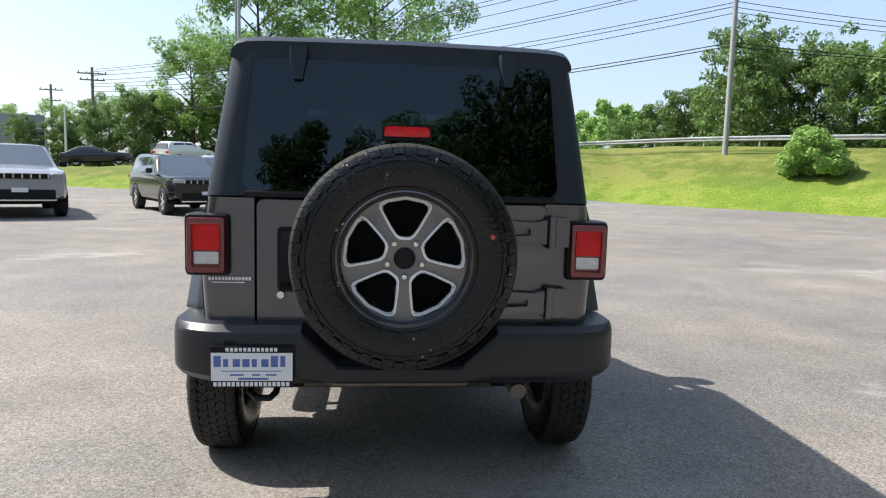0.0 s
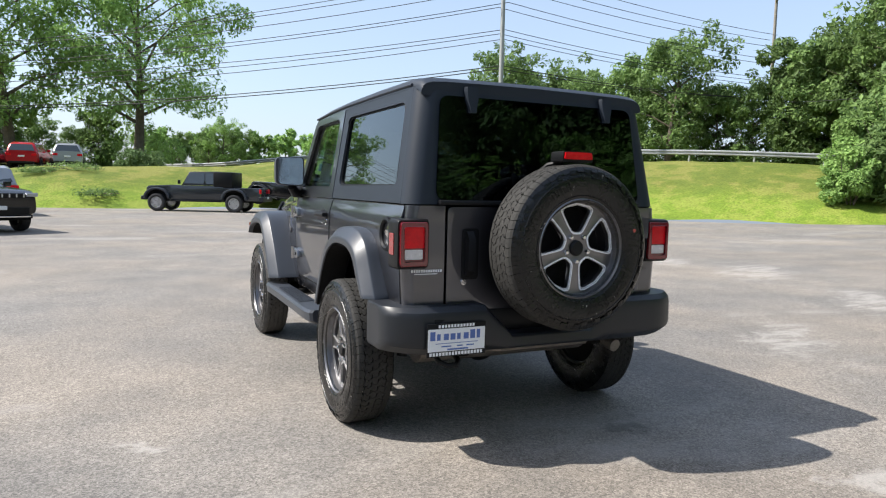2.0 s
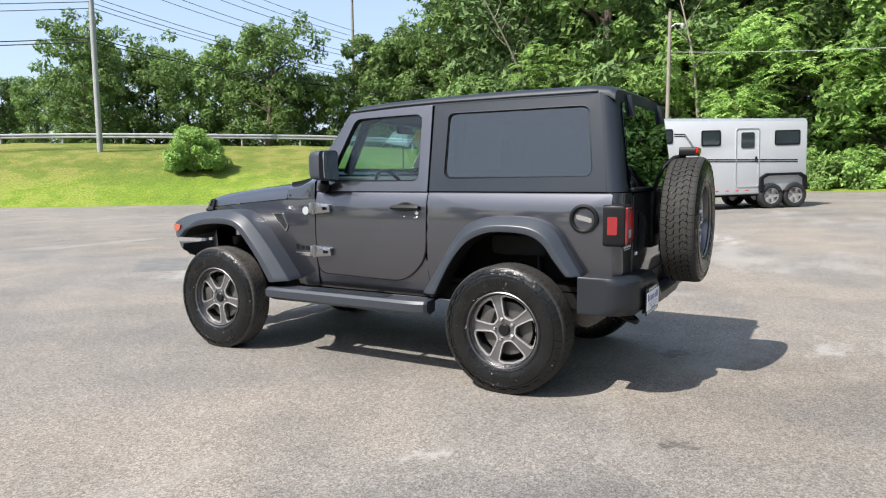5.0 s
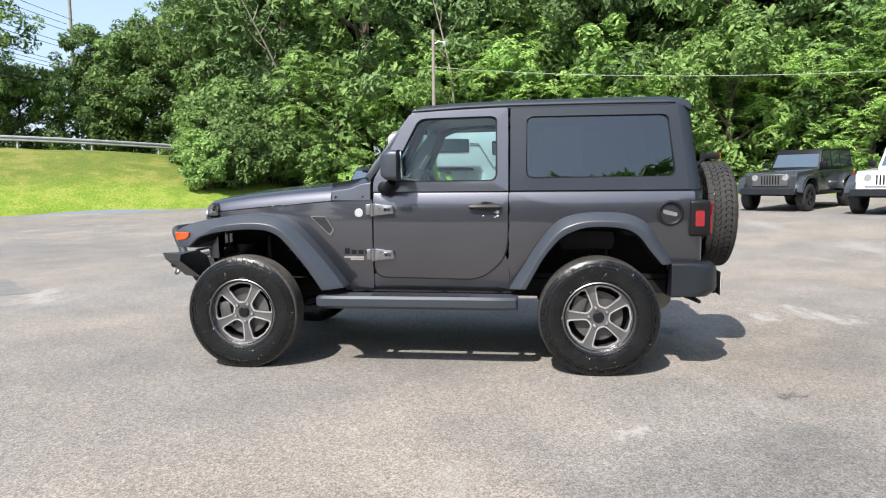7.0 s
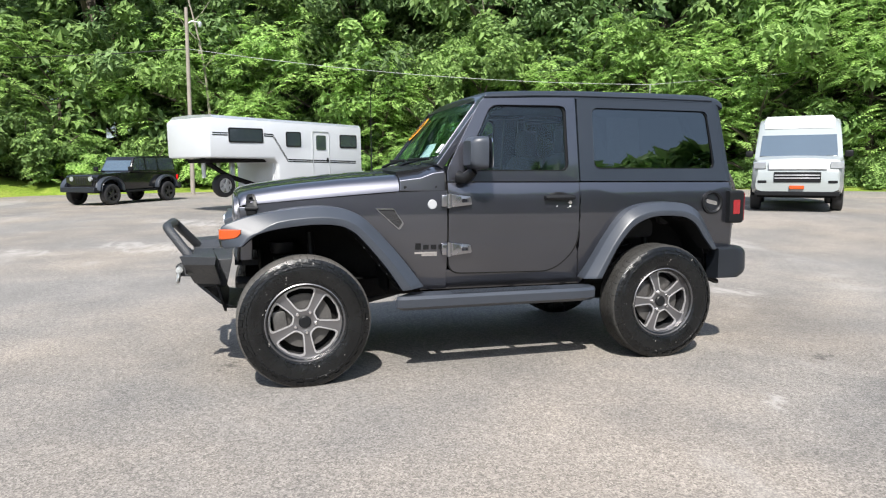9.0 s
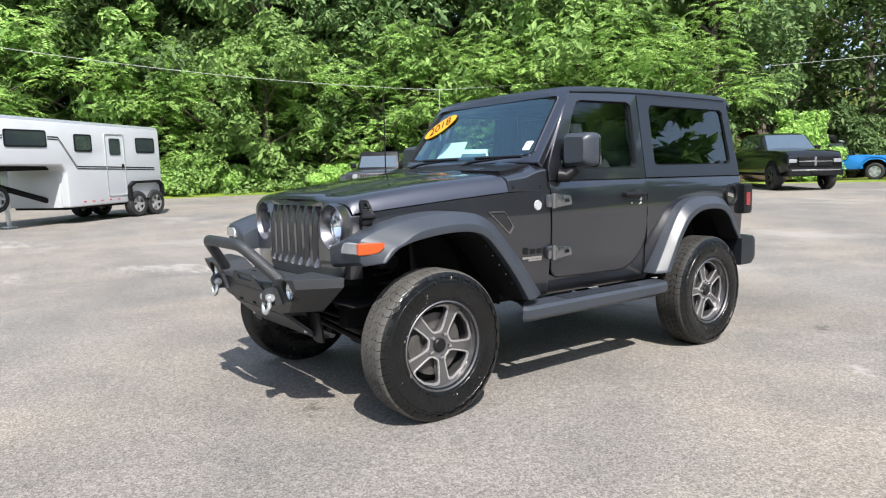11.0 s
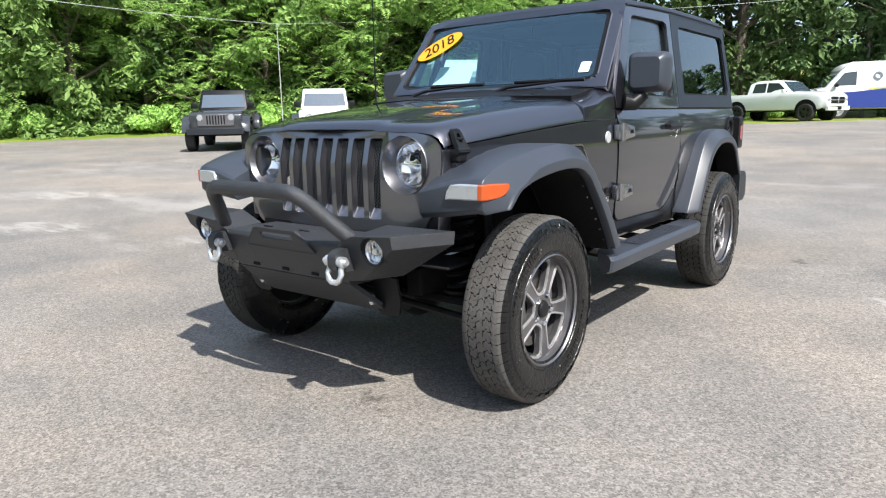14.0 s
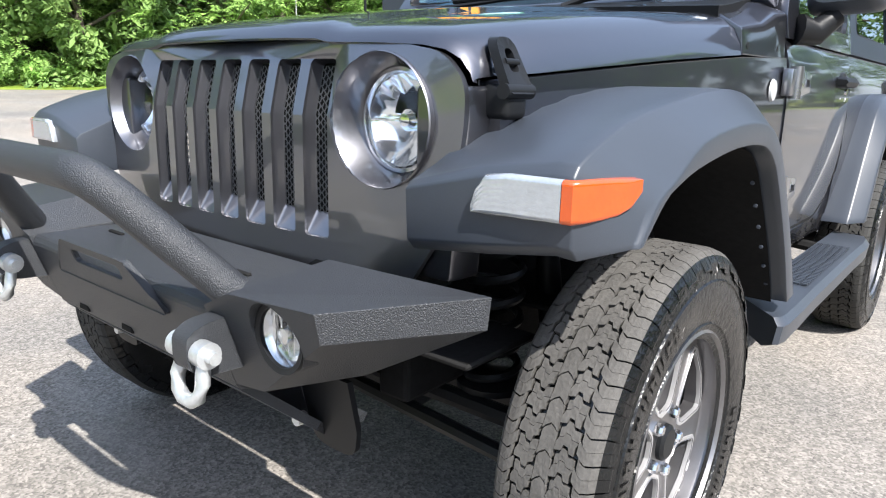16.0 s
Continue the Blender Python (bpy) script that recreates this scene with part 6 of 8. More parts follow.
for sx in (-1, 1):
    c = (sx * 0.437, gy(0.437), 1.010)
    bm = bmesh.new()
    revolve(bm, [(0.1185, -0.012), (0.1190, -0.001), (0.1170, 0.0015), (0.1140, -0.004), (0.0945, -0.052), (0.0945, -0.100)], 48, "y", c)
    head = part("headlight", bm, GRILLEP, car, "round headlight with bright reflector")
    # everything inside the bowl sits deeper and a little smaller
    cd = (c[0], c[1] - 0.012, c[2])
    bm = bmesh.new()
    revolve(bm, [(0.0, -0.106), (0.020, -0.104), (0.036, -0.098), (0.050, -0.089), (0.062, -0.078), (0.073, -0.064), (0.083, -0.048)], 64, "y", cd)
    for v in bm.verts:
        fold = 0.0045 * math.cos((v.co.x - cd[0]) * 2 * math.pi / 0.026) if v.co.z > cd[2] else 0.002 * math.cos((v.co.x - cd[0]) * 2 * math.pi / 0.05)
        v.co.y += fold - 0.05 * (v.co.z - cd[2])
    revolve(bm, [(0.0, -0.052), (0.012, -0.054), (0.020, -0.064), (0.020, -0.10)], 24, "y", cd)
    box(bm, (cd[0] - 0.080, cd[1] - 0.080, cd[2] - 0.003), (cd[0] + 0.080, cd[1] - 0.056, cd[2] + 0.003), 0.002, 1)
    part("reflector", bm, MIRRORED, head)
    bm = bmesh.new()
    revolve(bm, [(0.0, -0.026), (0.04, -0.029), (0.066, -0.036), (0.084, -0.048)], 48, "y", cd)
    ln = part("lens", bm, glass("headlight_glass", (0.93, 0.95, 0.96), 0.04) if sx < 0 else bpy.data.materials["headlight_glass"], head)
    ln.visible_shadow = False
    bm = bmesh.new()
    revolve(bm, [(0.0820, -0.058), (0.0945, -0.052), (0.0935, -0.040), (0.0865, -0.038), (0.0820, -0.046)], 48, "y", cd, closed=True)
    part("bezel", bm, CHROME, head)
    # inner wing between grille and flare
    bm = bmesh.new()
    loft(bm, [[(sx * (xe - 0.012), y, 0.74), (sx * xe, y, 0.88), (sx * (xe + 0.016), y, 1.02), (sx * (xe + 0.012), y, 1.075), (sx * 0.50, y, 1.075), (sx * 0.50, y, 0.74)] for y, xe in ((2.735, 0.604), (2.77, 0.601), (2.812, 0.595))])
    bevel(bm, 0.01, 2, 50)
    part("inner_wing", bm, PAINT, car)
bm = bmesh.new()
loft(bm, [[(x, y, z) for x, y, z in ((-w, yy, 0.70), (w, yy, 0.70), (w, yy, 0.735), (-w, yy, 0.735))] for yy, w in ((2.70, 0.5), (2.80, 0.5), (2.845, 0.46))])
part("lower_valance", bm, BLACK, car)

# steel winch bumper
def fy(z):
    """The leaning front plane of the bumper."""
    return 3.09 + 0.34 * (z - 0.589)


bm = bmesh.new()
loft(bm, [[(x, y, z) for y, z in ((2.86, 0.728), (3.05, 0.730), (fy(0.722) - 0.012, 0.730), (fy(0.712), 0.712), (fy(0.566), 0.566), (3.055, 0.552), (2.90, 0.548))] for x in (-0.352, 0.0, 0.352)])
bevel(bm, 0.004, 1, 16)
front_bumper = part("front_bumper", bm, STEEL, car, "black textured steel winch bumper", 22)
for sx in (-1, 1):
    # angular wing with a round hole for the fog light
    bm = bmesh.new()
    T1, T2, T4, T5 = (0.640, 3.157, 0.785), (0.768, 2.945, 0.788), (0.455, 2.968, 0.790), (0.438, 3.150, 0.768)
    B1, B2, U, N_, I_, IU, IRU, IRL = (0.632, fy(0.735), 0.735), (0.770, 2.955, 0.742), (0.500, 2.93, 0.585), (0.434, 3.09, 0.589), (0.350, 3.085, 0.575), (0.350, fy(0.728), 0.728), (0.350, 2.95, 0.735), (0.350, 2.93, 0.575)
    hole = [(0.528 + 0.056 * math.cos(a), 0.716 + 0.056 * math.sin(a)) for a in lin(0, 2 * math.pi, 29)[:-1]]
    tmp = bmesh.new()
    for loop in ([(T5[0], T5[2]), (T1[0], T1[2]), (B1[0], B1[2]), (N_[0], N_[2]), (I_[0], I_[2]), (IU[0], IU[2])], hole):
        vs = [tmp.verts.new((u, v, 0)) for u, v in loop]
        for i in range(len(vs)):
            tmp.edges.new((vs[i - 1], vs[i]))
    bmesh.ops.triangle_fill(tmp, use_beauty=True, use_dissolve=False, edges=tmp.edges)
    for f in tmp.faces:
        bm.faces.new([bm.verts.new((sx * v.co.x, fy(v.co.y), v.co.y)) for v in f.verts])
    tmp.free()
    for f in ((T5, T1, T2, T4), (T1, B1, B2, T2), (B1, N_, U, B2), (IU, T5, T4, IRU), (N_, I_, IRL, U), (T4, T2, B2, U, IRL, IRU), (I_, IU, IRU, IRL)):
        bm.faces.new([bm.verts.new((sx * x, fy(z) if (x, y, z) in (T5, T1, B1, N_, I_, IU) else y, z)) for x, y, z in f])
    ring = [[(sx * u, fy(v) - d, v) for u, v in hole] for d in (0.0, 0.06)]
    loft(bm, ring, cap=False)
    bmesh.ops.remove_doubles(bm, verts=bm.verts, dist=1e-4)
    bmesh.ops.recalc_face_normals(bm, faces=bm.faces)
    bevel(bm, 0.004, 2, 24)
    part("bumper_wing", bm, STEEL, front_bumper, smooth=22)
# raised winch plate with a slot
bm = bmesh.new()
plate(bm, rounded([(-0.215, 0.675), (0.215, 0.675), (0.195, 0.700), (0.138, 0.752), (0.124, 0.762), (-0.124, 0.762), (-0.138, 0.752), (-0.195, 0.700)], 0.008, 2), [rounded([(-0.098, 0.718), (0.098, 0.718), (0.098, 0.744), (-0.098, 0.744)], 0.012, 4)], lambda u, v, w: (u, fy(v) + 0.010 - w, v), 0.012)
bevel(bm, 0.003, 1, 50)
part("winch_plate", bm, STEEL, front_bumper)
# hoop
bm = bmesh.new()
hp = []
fa, ba, bb, fb = Vector((-0.398, 3.110, 0.750)), Vector((-0.262, 3.256, 0.934)), Vector((0.262, 3.256, 0.934)), Vector((0.398, 3.110, 0.750))
for a, b, cc in ((fa, ba, bb), (ba, bb, fb)):
    s0, s1 = b + (a - b).normalized() * 0.06, b + (cc - b).normalized() * 0.06
    hp += ([a] if not hp else []) + [(1 - t) ** 2 * s0 + 2 * t * (1 - t) * b + t * t * s1 for t in (0, 0.25, 0.5, 0.75, 1)]
hp.append(fb)
tube(bm, hp, 0.030, 18)
part("hoop", bm, STEEL, front_bumper, smooth=60)
for sx in (-1, 1):
    # fog light deep in its hole
    c = (sx * 0.528, fy(0.716) - 0.012, 0.716)
    bm = bmesh.new()
    revolve(bm, [(0.053, 0.004), (0.046, 0.0), (0.040, -0.012), (0.0, -0.030)], 28, "y", c)
    for k in range(-2, 3):
        box(bm, (c[0] + 0.014 * k - 0.001, c[1] - 0.022, c[2] - 0.034 + 0.005 * abs(k)), (c[0] + 0.014 * k + 0.001, c[1] - 0.010, c[2] + 0.034 - 0.005 * abs(k)))
    revolve(bm, [(0.0, 0.002), (0.012, 0.0), (0.015, -0.016)], 16, "y", c)
    fog = part("fog_light", bm, CHROME, front_bumper)
    bm = bmesh.new()
    revolve(bm, [(0.055, -0.02), (0.055, 0.008), (0.046, 0.006), (0.045, -0.02)], 28, "y", c, closed=True)
    part("fog_bezel", bm, BLACK, fog)
    bm = bmesh.new()
    revolve(bm, [(0.0, 0.006), (0.03, 0.004), (0.048, 0.0)], 28, "y", c)
    part("fog_lens", bm, bpy.data.materials["headlight_glass"], fog)
    # shackle tab with rubber pad, shackle and pin
    xc = sx * 0.382
    bm = bmesh.new()
    tab = rounded([(3.09, 0.628), (3.170, 0.632), (3.200, 0.650), (3.200, 0.700), (3.175, 0.715), (3.10, 0.722)], [0, 0.02, 0.025, 0.025, 0.02, 0], 4)
    plate(bm, tab, [], lambda u, v, w: (xc + 0.020 - w, u, v), 0.040)
    bevel(bm, 0.005, 2, 50)
    part("shackle_tab", bm, STEEL, front_bumper)
    bm = bmesh.new()
    tube(bm, [(xc - 0.029, 3.178, 0.672), (xc - 0.030, 3.181, 0.648), (xc - 0.035, 3.186, 0.628), (xc - 0.028, 3.190, 0.606), (xc - 0.012, 3.192, 0.596), (xc + 0.012, 3.192, 0.596), (xc + 0.028, 3.190, 0.606), (xc + 0.035, 3.186, 0.628), (xc + 0.030, 3.181, 0.648), (xc + 0.029, 3.178, 0.672)], 0.0115, 12)
    for d in (-1, 1):
        tube(bm, [(xc + d * 0.021, 3.178, 0.674), (xc + d * 0.045, 3.178, 0.674)], 0.021, 16)
    tube(bm, [(xc - 0.062, 3.178, 0.674), (xc + 0.062, 3.178, 0.674)], 0.010, 12)
    part("shackle", bm, GALV, front_bumper, "bright galvanised bow shackle", 60)
    # mounting leg below, with a bolt
    bm = bmesh.new()
    plate(bm, rounded([(0.345, 0.575), (0.345, 0.400), (0.455, 0.400), (0.480, 0.470), (0.485, 0.575)], [0.0, 0.035, 0.04, 0.01, 0.0], 5), [], lambda u, v, w: (sx * u, 2.93 + 0.25 * (v - 0.46) - w, v), 0.012)
    part("bumper_leg", bm, BLACK, front_bumper)
    bm = bmesh.new()
    revolve(bm, [(0, 0.022), (0.011, 0.022), (0.013, 0.0)], 12, "y", (sx * 0.352, 2.945, 0.462))
    part("bolt", bm, GALV, front_bumper)
for x in (-0.16, 0.023, 0.217):
    bm = bmesh.new()
    box(bm, (x - 0.022, fy(0.582) - 0.01, 0.574), (x + 0.022, fy(0.582) + 0.0035, 0.590), 0.003, 1)
    part("bumper_slot", bm, UNDER, front_bumper)
for x in (-0.24, 0.0, 0.24):
    bm = bmesh.new()
    box(bm, (x - 0.03, 2.99, 0.727), (x + 0.03, 3.00, 0.7345), 0.002, 1)
    part("top_slot", bm, UNDER, front_bumper)
bm = bmesh.new()
loft(bm, [[(-w, y, z), (w, y, z), (w, y - 0.01, z + 0.015), (-w, y - 0.01, z + 0.015)] for y, z, w in ((3.075, 0.558, 0.348), (2.945, 0.445, 0.385), (2.905, 0.412, 0.375), (2.80, 0.400, 0.36))])
part("skid_plate", bm, STEEL, front_bumper, smooth=20)

# side steps
for side in (-1, 1):
    bm = bmesh.new()
    rings = []
    for y, k in ((1.905, 0.80), (1.895, 0.93), (1.86, 1.0), (1.70, 1.0), (1.55, 0.97), (1.2, 0.97), (0.85, 0.97), (0.70, 1.0), (0.60, 0.95), (0.545, 0.80), (0.53, 0.6)):
        xo = 0.838 + 0.095 * k
        zt = 0.528
        lag = 0.13 * smoothstep(1.55, 1.90, y)
        rings.append([(side * 0.786, y - lag, zt), (side * (xo - 0.015), y - lag * 0.1, zt - 0.004), (side * xo, y, zt - 0.022), (side * (xo - 0.006), y, zt - 0.072), (side * (xo - 0.04), y - lag * 0.3, zt - 0.095), (side * 0.786, y - lag, zt - 0.08)])
    loft(bm, rings)
    step = part("side_step", bm, FLARE, car, "grey side step with ribbed tread", 30)
    bm = bmesh.new()
    for k in range(34):
        for j in range(5):
            x, y = 0.802 + 0.022 * j, 0.86 + 0.02 * k
            box(bm, (side * x - 0.009, y - 0.006, 0.528), (side * x + 0.009, y + 0.006, 0.5325))
    part("tread_texture", bm, FLARE, step, smooth=0)["kind"] = "stuff"
    for y in (1.62, 1.05, 0.66):
        bm = bmesh.new()
        tube(bm, [(side * 0.45, y, 0.50), (side * 0.80, y, 0.470)], 0.022, 8)
        part("step_bracket", bm, UNDER, step)

# underbody: frame rails, axles, silencer, springs
under = bmesh.new()
box(under, (-0.70, -0.60, 0.53), (0.70, 1.90, 0.62))
for sx in (-1, 1):
    box(under, (sx * 0.42 - 0.04, -0.62, 0.46), (sx * 0.42 + 0.04, 2.78, 0.58), 0.01)
box(under, (-0.36, 1.9, 0.58), (0.36, 2.68, 0.95))
part("chassis", under, UNDER, car, smooth=0)
for y, dx in ((0.0, 0.0), (2.46, -0.18)):
    bm = bmesh.new()
    tube(bm, [(-0.68, y, 0.39), (0.68, y, 0.39)], 0.045, 12)
    revolve(bm, [(0, -0.13), (0.08, -0.11), (0.125, -0.04), (0.125, 0.04), (0.08, 0.12), (0, 0.14)], 20, "y", (dx, y, 0.39))
    axle = part("axle", bm, BLACK, car)
    for sx in (-1, 1):
        bm = bmesh.new()
        tube(bm, [(sx * 0.50 + 0.055 * math.cos(a), y + 0.09 + 0.055 * math.sin(a), 0.46 + a * 0.0085) for a in lin(0, 2 * math.pi * 6, 108)], 0.010, 6)
        part("coil_spring", bm, BLACK, axle)
        bm = bmesh.new()
        tube(bm, [(sx * 0.55, y - 0.12, 0.36), (sx * 0.52, y - 0.10, 0.62), (sx * 0.50, y - 0.08, 0.90)], [0.03, 0.03, 0.02], 10)
        part("damper", bm, BLACK, axle)
bm = bmesh.new()
tube(bm, [(-0.60, -0.42, 0.50), (0.42, -0.42, 0.50)], 0.10, 14)
tube(bm, [(0.36, -0.42, 0.50), (0.44, -0.46, 0.50), (0.47, -0.58, 0.49), (0.48, -0.70, 0.465)], 0.035, 12)
part("silencer", bm, bpy.data.materials["dull_exhaust_steel"], car)
for sx in (-1, 1):
    bm = bmesh.new()
    revolve(bm, [(0.0, 0.0), (0.075, 0.0), (0.078, 0.015), (0.060, 0.022), (0.0, 0.03)], 16, "z", (sx * 0.50, 2.55, 0.440))
    part("spring_perch", bm, BLACK, car)
    bm = bmesh.new()
    revolve(bm, [(0.0, 0.0), (0.070, 0.0), (0.080, 0.020), (0.080, 0.07), (0.0, 0.08)], 16, "z", (sx * 0.50, 2.55, 0.775))
    part("spring_tower", bm, BLACK, car)
    bm = bmesh.new()
    box(bm, (sx * 0.66 - 0.035, 2.39, 0.30), (sx * 0.66 + 0.035, 2.53, 0.50), 0.02)
    tube(bm, [(sx * 0.64, 2.46, 0.33), (sx * 0.60, 2.62, 0.41)], 0.022, 8)
    part("steering_knuckle", bm, BLACK, car)
    bm = bmesh.new()
    tube(bm, [(sx * 0.40, 1.75, 0.48), (sx * 0.46, 2.42, 0.34)], 0.026, 8)
    part("control_arm", bm, BLACK, car)
    # added plates before and behind the spring that keep sun off the ground
    for ya, yb in ((2.625, 2.84), (2.06, 2.47)):
        bm = bmesh.new()
        box(bm, (sx * 0.50 - 0.15, ya, 0.605), (sx * 0.50 + 0.11, yb, 0.617), 0.004, 1)
        part("splash_panel", bm, UNDER, car)
bm = bmesh.new()
tube(bm, [(-0.62, 2.62, 0.42), (0.62, 2.62, 0.42)], 0.022, 8)
tube(bm, [(-0.62, 2.66, 0.36), (0.45, 2.70, 0.46)], 0.018, 8)
part("steering_rod", bm, BLACK, car)

# ---- wheels ----
TR = 0.398
bm = bmesh.new()
revolve(bm, [(0.218, 0.098), (0.235, 0.110), (0.262, 0.119), (0.300, 0.126), (0.330, 0.125), (0.356, 0.118), (0.374, 0.107), (0.383, 0.093), (0.3885, 0.05), (0.3885, -0.05), (0.383, -0.093), (0.374, -0.107), (0.356, -0.118), (0.330, -0.125), (0.300, -0.126),
             (0.262, -0.119), (0.235, -0.110), (0.218, -0.098)], 72, "x")
wheel = part("wheel", bm, RUBBER, car, "all-terrain tyre on a five-spoke alloy rim")
# tread blocks: a centre rib of shields, two rows of hooked blocks and two shoulders
tv, tf, sv, sf = [], [], [], []


def block(grid, base_r, tv, tf):
    """A raised block from a grid of (x, angle, radius) with walls down to base_r."""
    nc, nr = len(grid), len(grid[0])
    n0 = len(tv)
    for col in grid:
        for x, a, r in col:
            tv.append((x, r * math.cos(a), r * math.sin(a)))
    for c in range(nc - 1):
        for r in range(nr - 1):
            i = n0 + c * nr + r
            tf.append([i, i + 1, i + nr + 1, i + nr])
    rim_ = [(c, 0) for c in range(nc)] + [(nc - 1, r) for r in range(1, nr)] + [(c, nr - 1) for c in range(nc - 2, -1, -1)] + [(0, r) for r in range(nr - 2, 0, -1)]
    lows = []
    for c, r in rim_:
        x, a, q = grid[c][r]
        lows.append(len(tv))
        b = min(base_r, q - 0.003)
        tv.append((x, b * math.cos(a), b * math.sin(a)))
    m = len(rim_)
    for k in range(m):
        (c0, r0), (c1, r1) = rim_[k], rim_[(k + 1) % m]
        tf.append([n0 + c0 * nr + r0, n0 + c1 * nr + r1, lows[(k + 1) % m], lows[k]])


NB = 58
PITCH = 2 * math.pi / NB
tread_rng = random.Random(4)
# left edge, right edge, zigzag of the edges, start within the pitch, the shape of the cross cuts, where a sipe parts the block
SHIELD_END = ((0.0, 0.0), (0.18, 0.12), (0.5, 0.24), (0.82, 0.10), (1.0, -0.04))
HOOK_END = ((0.0, 0.0), (0.30, 0.03), (0.40, 0.24), (0.64, 0.28), (0.74, 0.06), (1.0, 0.0))
ROWS = ((-0.0610, -0.0200, 0.0028, 0.35, HOOK_END, 0.52), (-0.0160, 0.0160, 0.0008, 0.0, SHIELD_END, None), (0.0200, 0.0610, 0.0028, 0.6, tuple((1 - u, -d) for u, d in reversed(HOOK_END)), 0.48))
for k in range(NB):
    for x0, x1, zig, sh, ends_, sipe in ROWS:
        a = PITCH * (k + sh)
        gap = 0.93 if sipe is None else 0.87
        for f0, f1 in ((0.0, gap),) if sipe is None else ((0.0, sipe - 0.012), (sipe + 0.012, gap)):
            grid = []
            for u, d in ends_:
                col = []
                for f in (f0, (f0 + f1) / 2, f1):
                    w = zig * (1 if f < 0.45 else -1) if u in (0.0, 1.0) else 0.0
                    col.append((x0 + (x1 - x0) * u + w, a + PITCH * (f + d * (1 if f in (0.0, gap) else 0.7)), TR + tread_rng.uniform(-0.0004, 0.0003)))
                grid.append(col)
            block(grid, 0.388, tv, tf)
    for s in (-1, 1):
        a = PITCH * (k + (0.8 if s > 0 else 0.2))
        lo = 0.356 if k % 2 == 0 else 0.364
        for f0, f1 in ((0.0, 0.47), (0.485, 0.93)):
            grid = []
            for x, r, d in ((0.0650, TR, 0.30), (0.074, TR, 0.10), (0.083, TR - 0.001, -0.02), (0.097, TR - 0.0045, 0.05), (0.108, TR - 0.013, 0.12), (0.1175, TR - 0.026, 0.14), (0.1225, lo, 0.14)):
                w = 0.005 * (1 if f0 > 0.3 else -0.2) if x < 0.07 else 0.0
                col = [(s * (x + w), a + PITCH * (f + d), r) for f in (f0, f1)]
                grid.append(col if s > 0 else col[::-1])
            block(grid[:5], 0.391, tv, tf)
            block(grid[4:], 0.391, sv, sf)
raw("tread", tv, tf, TREAD, wheel, kind="stuff")
raw("shoulder_texture", sv, sf, RUBBER, wheel, kind="stuff")
# sidewall rings and unreadable raised lettering as bars
bm = bmesh.new()
for rr, xx in ((0.252, -0.1165), (0.338, -0.1235)):
    revolve(bm, [(rr - 0.003, xx + 0.002), (rr, xx - 0.003), (rr + 0.003, xx + 0.002)], 64, "x")
part("sidewall_ring", bm, RUBBER, wheel)
bm = bmesh.new()
for base, num in ((0.3, 9), (math.pi + 0.2, 11)):
    for k in range(num):
        a = base + k * 0.115
        for r0, r1, d0, d1 in ((0.283, 0.322, 0.0, 0.022), (0.283, 0.322, 0.05, 0.072), (0.313, 0.322, 0.0, 0.072) if k % 2 else (0.283, 0.292, 0.0, 0.072)):
            q = [bm.verts.new((-(0.1235 + (r - 0.283) * 0.06) - 0.0035, r * math.cos(a + d), r * math.sin(a + d))) for r, d in ((r0, d0), (r0, d1), (r1, d1), (r1, d0))]
            bm.faces.new(q)
part("sidewall_lettering", bm, RUBBER, wheel, smooth=0)["kind"] = "stuff"
# rim: barrel, face with five windows, machined edges
bm = bmesh.new()
revolve(bm, [(0.236, -0.104), (0.240, -0.110), (0.233, -0.115), (0.228, -0.106), (0.224, -0.085), (0.221, -0.050)], 60, "x")
rim = part("rim", bm, RIM, wheel)
bm = bmesh.new()
revolve(bm, [(0.2215, -0.050), (0.209, -0.02), (0.207, 0.09), (0.228, 0.10)], 60, "x")
# darker than the rim face: the shade inside the wheel is put into this colour
part("barrel", bm, mat("shadowed_rim_barrel", (0.05, 0.05, 0.052), 0.5, 0.6, 0.2, 8, 60), rim)
windows = []
FX = -0.058
for k in range(5):
    a = 2 * math.pi * k / 5 + math.pi / 2 + math.pi / 5 * 0
    # window between two spokes: wide at the rim, narrow at the hub
    half = [(0.076, 0.23), (0.088, 0.35), (0.120, 0.415), (0.160, 0.440), (0.188, 0.450), (0.200, 0.42), (0.2055, 0.32)]
    pl = [(0.073, 0.0)] + half + [(0.2075, 0.0)] + [(r, -d) for r, d in reversed(half)]
    windows.append([(r * math.cos(a + d), r * math.sin(a + d)) for r, d in pl])
circle = lambda r, n: [(r * math.cos(2 * math.pi * i / n), r * math.sin(2 * math.pi * i / n)) for i in range(n)]
dish = lambda u, v: 0.022 * (1 - min(1, math.hypot(u, v) / 0.20)) ** 1.0
bm = bmesh.new()
plate(bm, circle(0.2225, 60), windows, lambda u, v, w: (FX + dish(u, v) * -0.3 + w * 0.9, u, v), 0.035)
bevel(bm, 0.006, 2, 50)
part("spokes", bm, RIM, rim)
bm = bmesh.new()
for wdw in windows:
    c = Vector((sum(p[0] for p in wdw) / len(wdw), sum(p[1] for p in wdw) / len(wdw)))
    outer = [tuple(c + (Vector(p) - c) * 1.12) for p in wdw]
    inner = [tuple(c + (Vector(p) - c) * 0.97) for p in wdw]
    plate(bm, outer, [inner], lambda u, v, w: (FX + dish(u, v) * -0.3 - 0.004 + w, u, v), 0.010)
part("machined_edges", bm, MACHINED, rim, "bright machined spoke edges", 30)
bm = bmesh.new()
